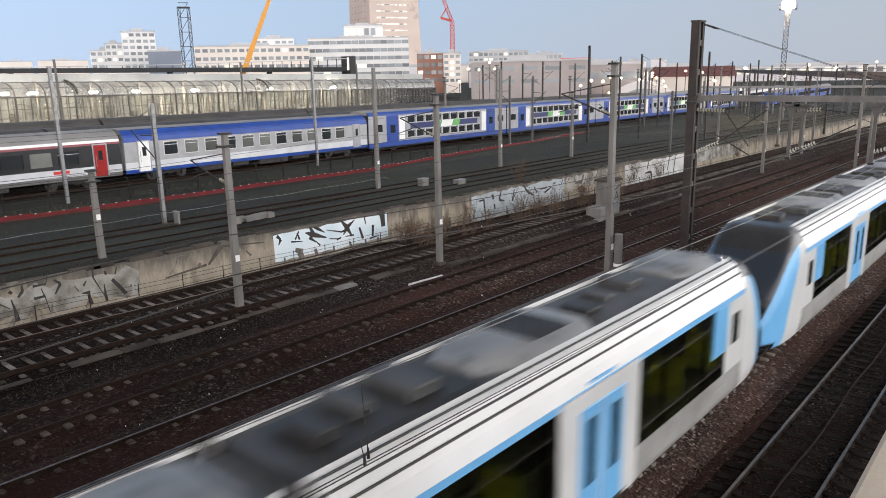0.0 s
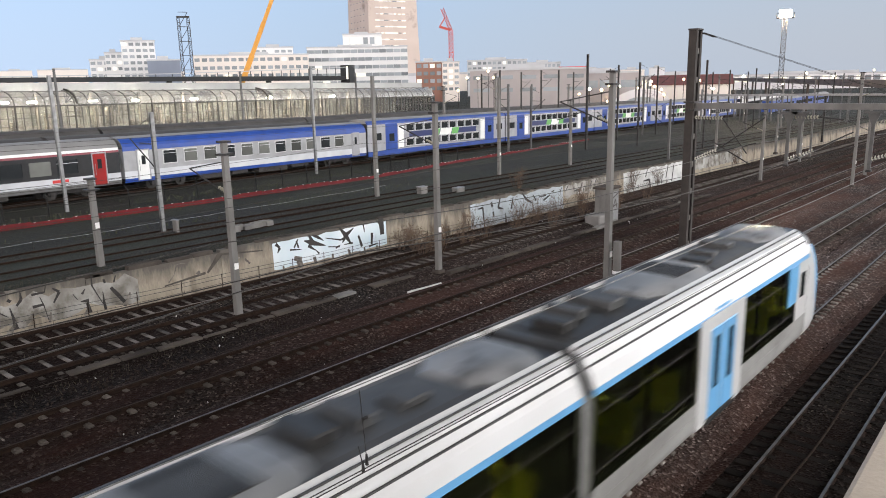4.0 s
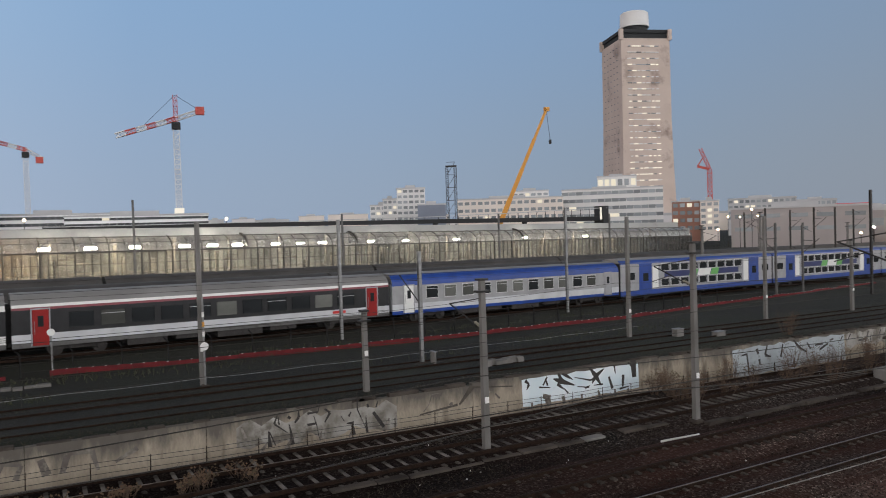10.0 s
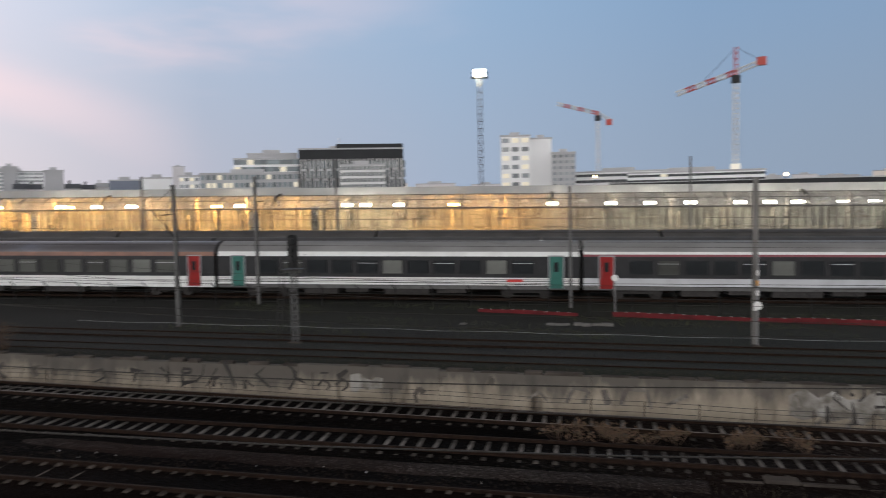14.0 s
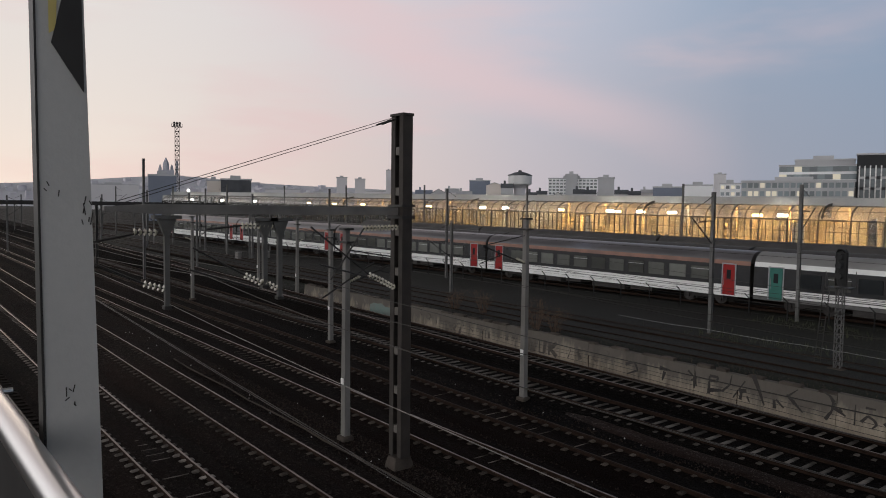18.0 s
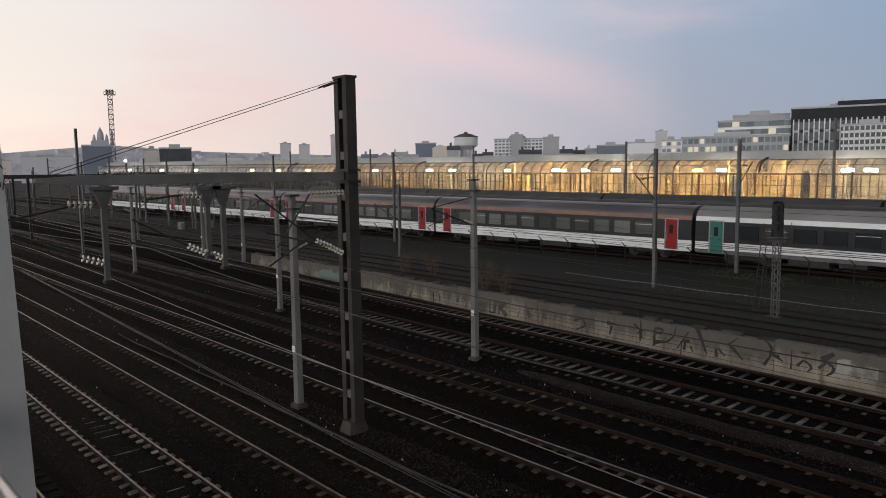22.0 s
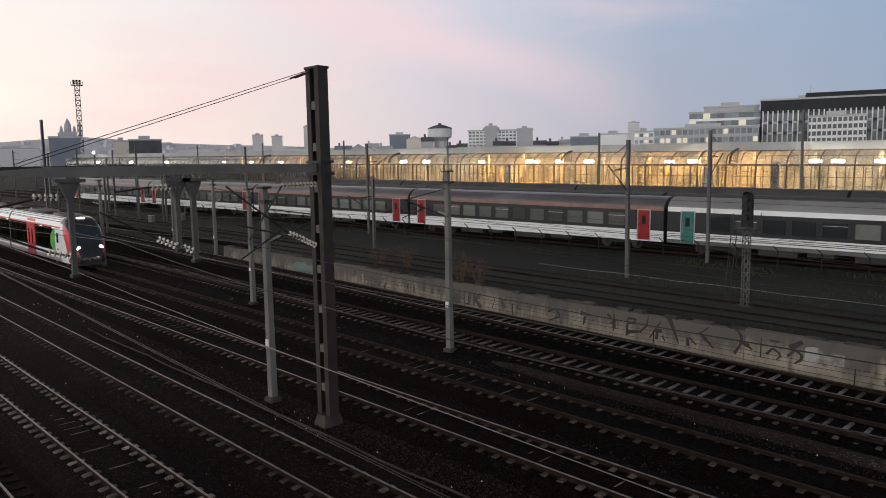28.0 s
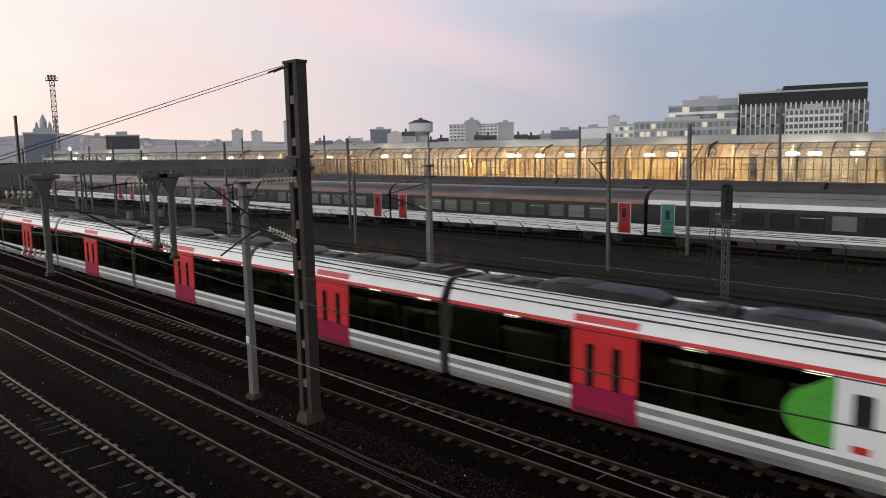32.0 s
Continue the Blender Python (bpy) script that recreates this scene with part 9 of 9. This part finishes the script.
# stones standing out of the ballast shoulders
b = Build()
for k in range(16000):
    x = rnd.uniform(-38, 48)
    y = rnd.choice((5.7, 9.3, 13.2, 13.8, 14.4, 18.3, 22.2)) + rnd.gauss(0, 0.42)
    s = rnd.uniform(0.025, 0.06)
    z = gz(x) - 0.335
    q = rnd.uniform(0, 6.28)
    c1, s1 = math.cos(q) * s, math.sin(q) * s
    b.add([(x + c1, y + s1, z), (x - s1, y + c1, z), (x - c1, y - s1, z), (x + s1 * 0.3, y, z + s * 1.3)], [(0, 1, 3), (1, 2, 3), (2, 0, 3)])
thing("ballast_stones", "loose angular ballast stones between the tracks", "ballast", pose(0, 0, 0), b, mat("ballast_stone", (0.05, 0.038, 0.032), 0.9, 0, (0.015, 0.011, 0.0095), 30, spec=0.05), kind="stuff")

# ---- dry scrub along the wall foot ----
TWIG = mat("dry_twigs", (0.12, 0.075, 0.05), 0.9, 0, (0.06, 0.04, 0.028), 5)
LEAFD = mat("dead_leaf", (0.14, 0.075, 0.045), 0.9, 0, (0.06, 0.05, 0.025), 4)


def bush(x, y, z, r, h, n, seed, label="leafless brown scrub bush at the wall foot"):
    rnd = random.Random(seed)
    o = thing("bush", label, "bush", upright(x, y, z), group="dry bushes")
    tw, lf = Build(), Build()
    for k in range(n):
        a, rr = rnd.uniform(0, 6.28), r * rnd.uniform(0.2, 1)
        p0 = Vector((math.cos(a) * rr * 0.3, math.sin(a) * rr * 0.3, -0.05))
        p1 = Vector((math.cos(a) * rr, math.sin(a) * rr, h * rnd.uniform(0.45, 1)))
        m = (p0 + p1) / 2 + Vector((rnd.uniform(-0.15, 0.15), rnd.uniform(-0.15, 0.15), h * 0.12))
        tw.cyl(p0, m, 0.014, 0.009, 4)
        tw.cyl(m, p1, 0.009, 0.004, 4)
        for j in range(5):
            c = m + (p1 - m) * rnd.random()
            e = c + Vector((rnd.uniform(-0.35, 0.35), rnd.uniform(-0.35, 0.35), rnd.uniform(0, 0.35))) * min(1, r)
            tw.cyl(c, e, 0.005, 0.003, 3)
            s = rnd.uniform(0.02, 0.05)
            lf.add([e + Vector((-s, 0, 0)), e + Vector((0, s, s)), e + Vector((s, 0, 0)), e + Vector((0, -s, -s * 0.4))], [(0, 1, 2, 3)])
    tagged(part("twig_mass", tw, TWIG, o), kind="stuff")
    tagged(part("leaf_mass", lf, LEAFD, o), kind="stuff")


rnd = random.Random(12)
for k in range(34):
    x = rnd.uniform(29, 58)
    bush(x, rnd.uniform(24.6, 29.4), -0.3, rnd.uniform(0.5, 1.1), rnd.uniform(0.6, 1.7), 16, 200 + k)
for k in range(16):
    bush(rnd.uniform(-3, 8), rnd.uniform(26.2, 27.4), -0.3, rnd.uniform(0.4, 0.8), rnd.uniform(0.3, 0.7), 12, 300 + k, "low reddish dry weeds between the sidings")
for x, y, h in ((-30.5, 31.4, 1.8), (-29.3, 31.8, 1.4), (-37, 33, 1.5), (-39.5, 32.5, 1.2), (46.5, 32, 1.6), (62, 30, 1.7), (66, 29.4, 1.4), (88, 29.6, 1.8)):
    bush(x, y, 1.1 if y > 30.6 else -0.3, 0.9, h, 26, int(x * 3 + 900), "tall leafless brown bush beside the wall")
gr = Build()
b = Build()
for k in range(5200):
    if k < 2400:
        x, y, z = rnd.uniform(-42, 60), 31.0 + abs(rnd.gauss(0, 1.2)), 1.1
    else:
        x, y, z = rnd.uniform(2, 60), rnd.choice((22.9, 26.7, 29.6, 14.3)) + rnd.gauss(0, 0.35), -0.33
    h, w = rnd.uniform(0.06, 0.22), 0.01
    q, e = rnd.uniform(-0.12, 0.12), rnd.uniform(-0.12, 0.12)
    z += gz(x)
    b.add([(x - w, y, z), (x + w, y, z), (x + q, y + e, z + h)], [(0, 1, 2)])
for k in range(7000):
    cx = rnd.uniform(-25, 48)
    x, y = cx, rnd.choice((39.2, 40.5, 43.5, 45.0, 47.0, 48.5)) + rnd.gauss(0, 0.7) + 0.03 * cx
    if math.sin(x * 0.31 + y) + math.sin(x * 0.13 - y * 0.7) < 0.1:
        continue
    h, w = rnd.uniform(0.08, 0.28), 0.02
    q, e, z = rnd.uniform(-0.12, 0.12), rnd.uniform(-0.12, 0.12), gz(x) + 1.08 + max(0.0, y - 36) * 0.011
    gr.add([(x - w, y, z), (x + w, y, z), (x + q, y + e, z + h)], [(0, 1, 2)])
thing("weeds", "low olive weeds between the yard tracks", "weeds", pose(0, 0, 0), gr, mat("weed_olive", (0.055, 0.06, 0.026), 0.95, 0, (0.03, 0.034, 0.016), 2), kind="stuff")
thing("dry_grass", "sparse dry grass and weeds along the wall and tracks", "grass", pose(0, 0, 0), b, mat("dry_grass", (0.075, 0.06, 0.036), 0.95, 0, (0.035, 0.03, 0.018), 3), kind="stuff")

# ---- the walkway that the view is taken from ----
STEELG = mat("steel_grey_paint", (0.42, 0.415, 0.40), 0.5, 0.0, (0.36, 0.355, 0.34), 1.5, 0.06, 0.1, 40, stain=(0.2, 0.195, 0.185), stain_scale=4, stain_at=0.66)
CHROME = mat("brushed_steel", (0.62, 0.61, 0.60), 0.28, 1.0, (0.5, 0.49, 0.48), 3, stretch=(0.2, 4, 4))
COPE = mat("coping_beige", (0.50, 0.42, 0.33), 0.8, 0, (0.38, 0.32, 0.25), 2, 0.1, 0.2, 60)
# colour of the lamp light laid on the post
YEL = mat("yellow_paint", (0.62, 0.50, 0.16), 0.5)
deck = thing("walkway_deck", "concrete footbridge deck above the tracks", "footbridge", pose(0, 0, 0), kind="structure")
part("slab", Build().box(-14, 14, -3.0, 0.42, 6.75, 6.93), CONCD, deck)
for x in (-12, 12):
    part("pier", Build().cbox(x - 0.5, x + 0.5, -1.8, -0.8, -0.6, 6.75, 0.08), CONC, deck)
hr = thing("handrail", "brushed steel tube handrail on the walkway edge", "handrail", pose(0, 0, 0))
part("tube", Build().cyl((-10, 0.17, 8.035), (-1.15, 0.17, 8.035), 0.033, n=20), CHROME, hr, smooth=True)
for x in (-9, -7, -5, -3.0):
    part("bracket", Build().tube([(x, 0.17, 8.01), (x, 0.20, 7.93), (x, 0.30, 7.93)], 0.012, 8), CHROME, hr)
part("infill_panel", Build().box(-10, -2.05, 0.30, 0.325, 6.93, 7.85), DARK, hr, "dark infill panel")
part("end_post", Build().cyl((-1.2, 0.17, 6.93), (-1.2, 0.17, 8.035), 0.028, n=12), CHROME, hr, smooth=True)
col = thing("steel_post", "grey painted steel post with scratches, painted-on shadow and lamp light", "post", pose(-2.0, 0.0, 0))
ring = lambda y0, y1, z, t: [(0, y0, z), (0, y1, z), (-t, y1, z), (-t, y0, z)]
part("flange", Build().loft([ring(0.235, 0.372, 6.93, 0.012), ring(0.23, 0.352, 7.95, 0.012), ring(0.218, 0.325, 9.05, 0.012), ring(0.208, 0.30, 11.0, 0.012)]), STEELG, col)
part("web", Build().box(-0.10, -0.0125, 0.285, 0.297, 6.93, 11.0), STEELG, col)
part("edge_plate", Build().loft([[(0.004, 0.229, 6.93), (0.004, 0.234, 6.93), (-0.05, 0.234, 6.93), (-0.05, 0.229, 6.93)], [(0.004, 0.202, 11.0), (0.004, 0.207, 11.0), (-0.05, 0.207, 11.0), (-0.05, 0.202, 11.0)]]), DARK, col, "dark edge of the post")
# a dark triangle stands in for the diagonal shadow on the flange
part("gusset", Build().add([(0.006, 0.252, 8.97), (0.006, 0.322, 8.86), (0.006, 0.316, 9.25), (-0.001, 0.252, 8.97), (-0.001, 0.322, 8.86), (-0.001, 0.316, 9.25)], [(0, 1, 2), (5, 4, 3), (0, 3, 4, 1), (1, 4, 5, 2), (2, 5, 3, 0)]), DARK, col, "dark triangle for the shadow on the post")
# yellow face put on for the reflected lamp light
part("paint_mark", Build().add([(0.004, 0.246, 9.3), (0.004, 0.247, 8.99), (0.004, 0.262, 9.0), (0.004, 0.275, 9.3)], [(0, 1, 2, 3)]), YEL, col, "yellow patch for lamp light on the post")
part("base_plate", Build().box(-0.16, 0.08, 0.19, 0.41, 6.93, 6.945), STEELG, col)
rnd = random.Random(6)
for k in range(16):
    y, z = rnd.choice(((0.29, 8.12), (0.25, 8.63), (0.33, 8.57)))
    y, z = y + rnd.uniform(-0.02, 0.015), z + rnd.uniform(-0.03, 0.03)
    part("scratch", Build().bar((0.001, y, z), (0.001, y + rnd.uniform(-0.012, 0.012), z + rnd.uniform(-0.03, 0.03)), 0.0022), UNDER, col)
part("top_beam", Build().box(-0.3, 0.1, -3.0, 0.35, 11.0, 11.2), STEELG, col)
cp = thing("parapet_coping", "beige stone coping of the walkway parapet", "coping", pose(0, 0, 0))
part("parapet", Build().box(1.2, 9.0, 0.16, 0.32, 6.93, 7.43), CONC, cp)
part("coping_stone", Build().cbox(1.1, 9.0, 0.10, 0.385, 7.43, 7.5, 0.015), COPE, cp)


# ---- motion ----
def motions():
    steps_a = [0.5 * i for i in range(31)] + [16.0, 20.0, 26.0, 32.0]
    walk(unit_a, [(t, pose_a(t)) for t in steps_a])
    walk(unit_front, [(t, pose_a_front(t)) for t in steps_a])
    steps_b = [0.0, 4.0, 7.0, 9.0] + [9.5 + 0.5 * i for i in range(46)]
    walk(unit_b, [(t, pose_b(t)) for t in steps_b])


motions()
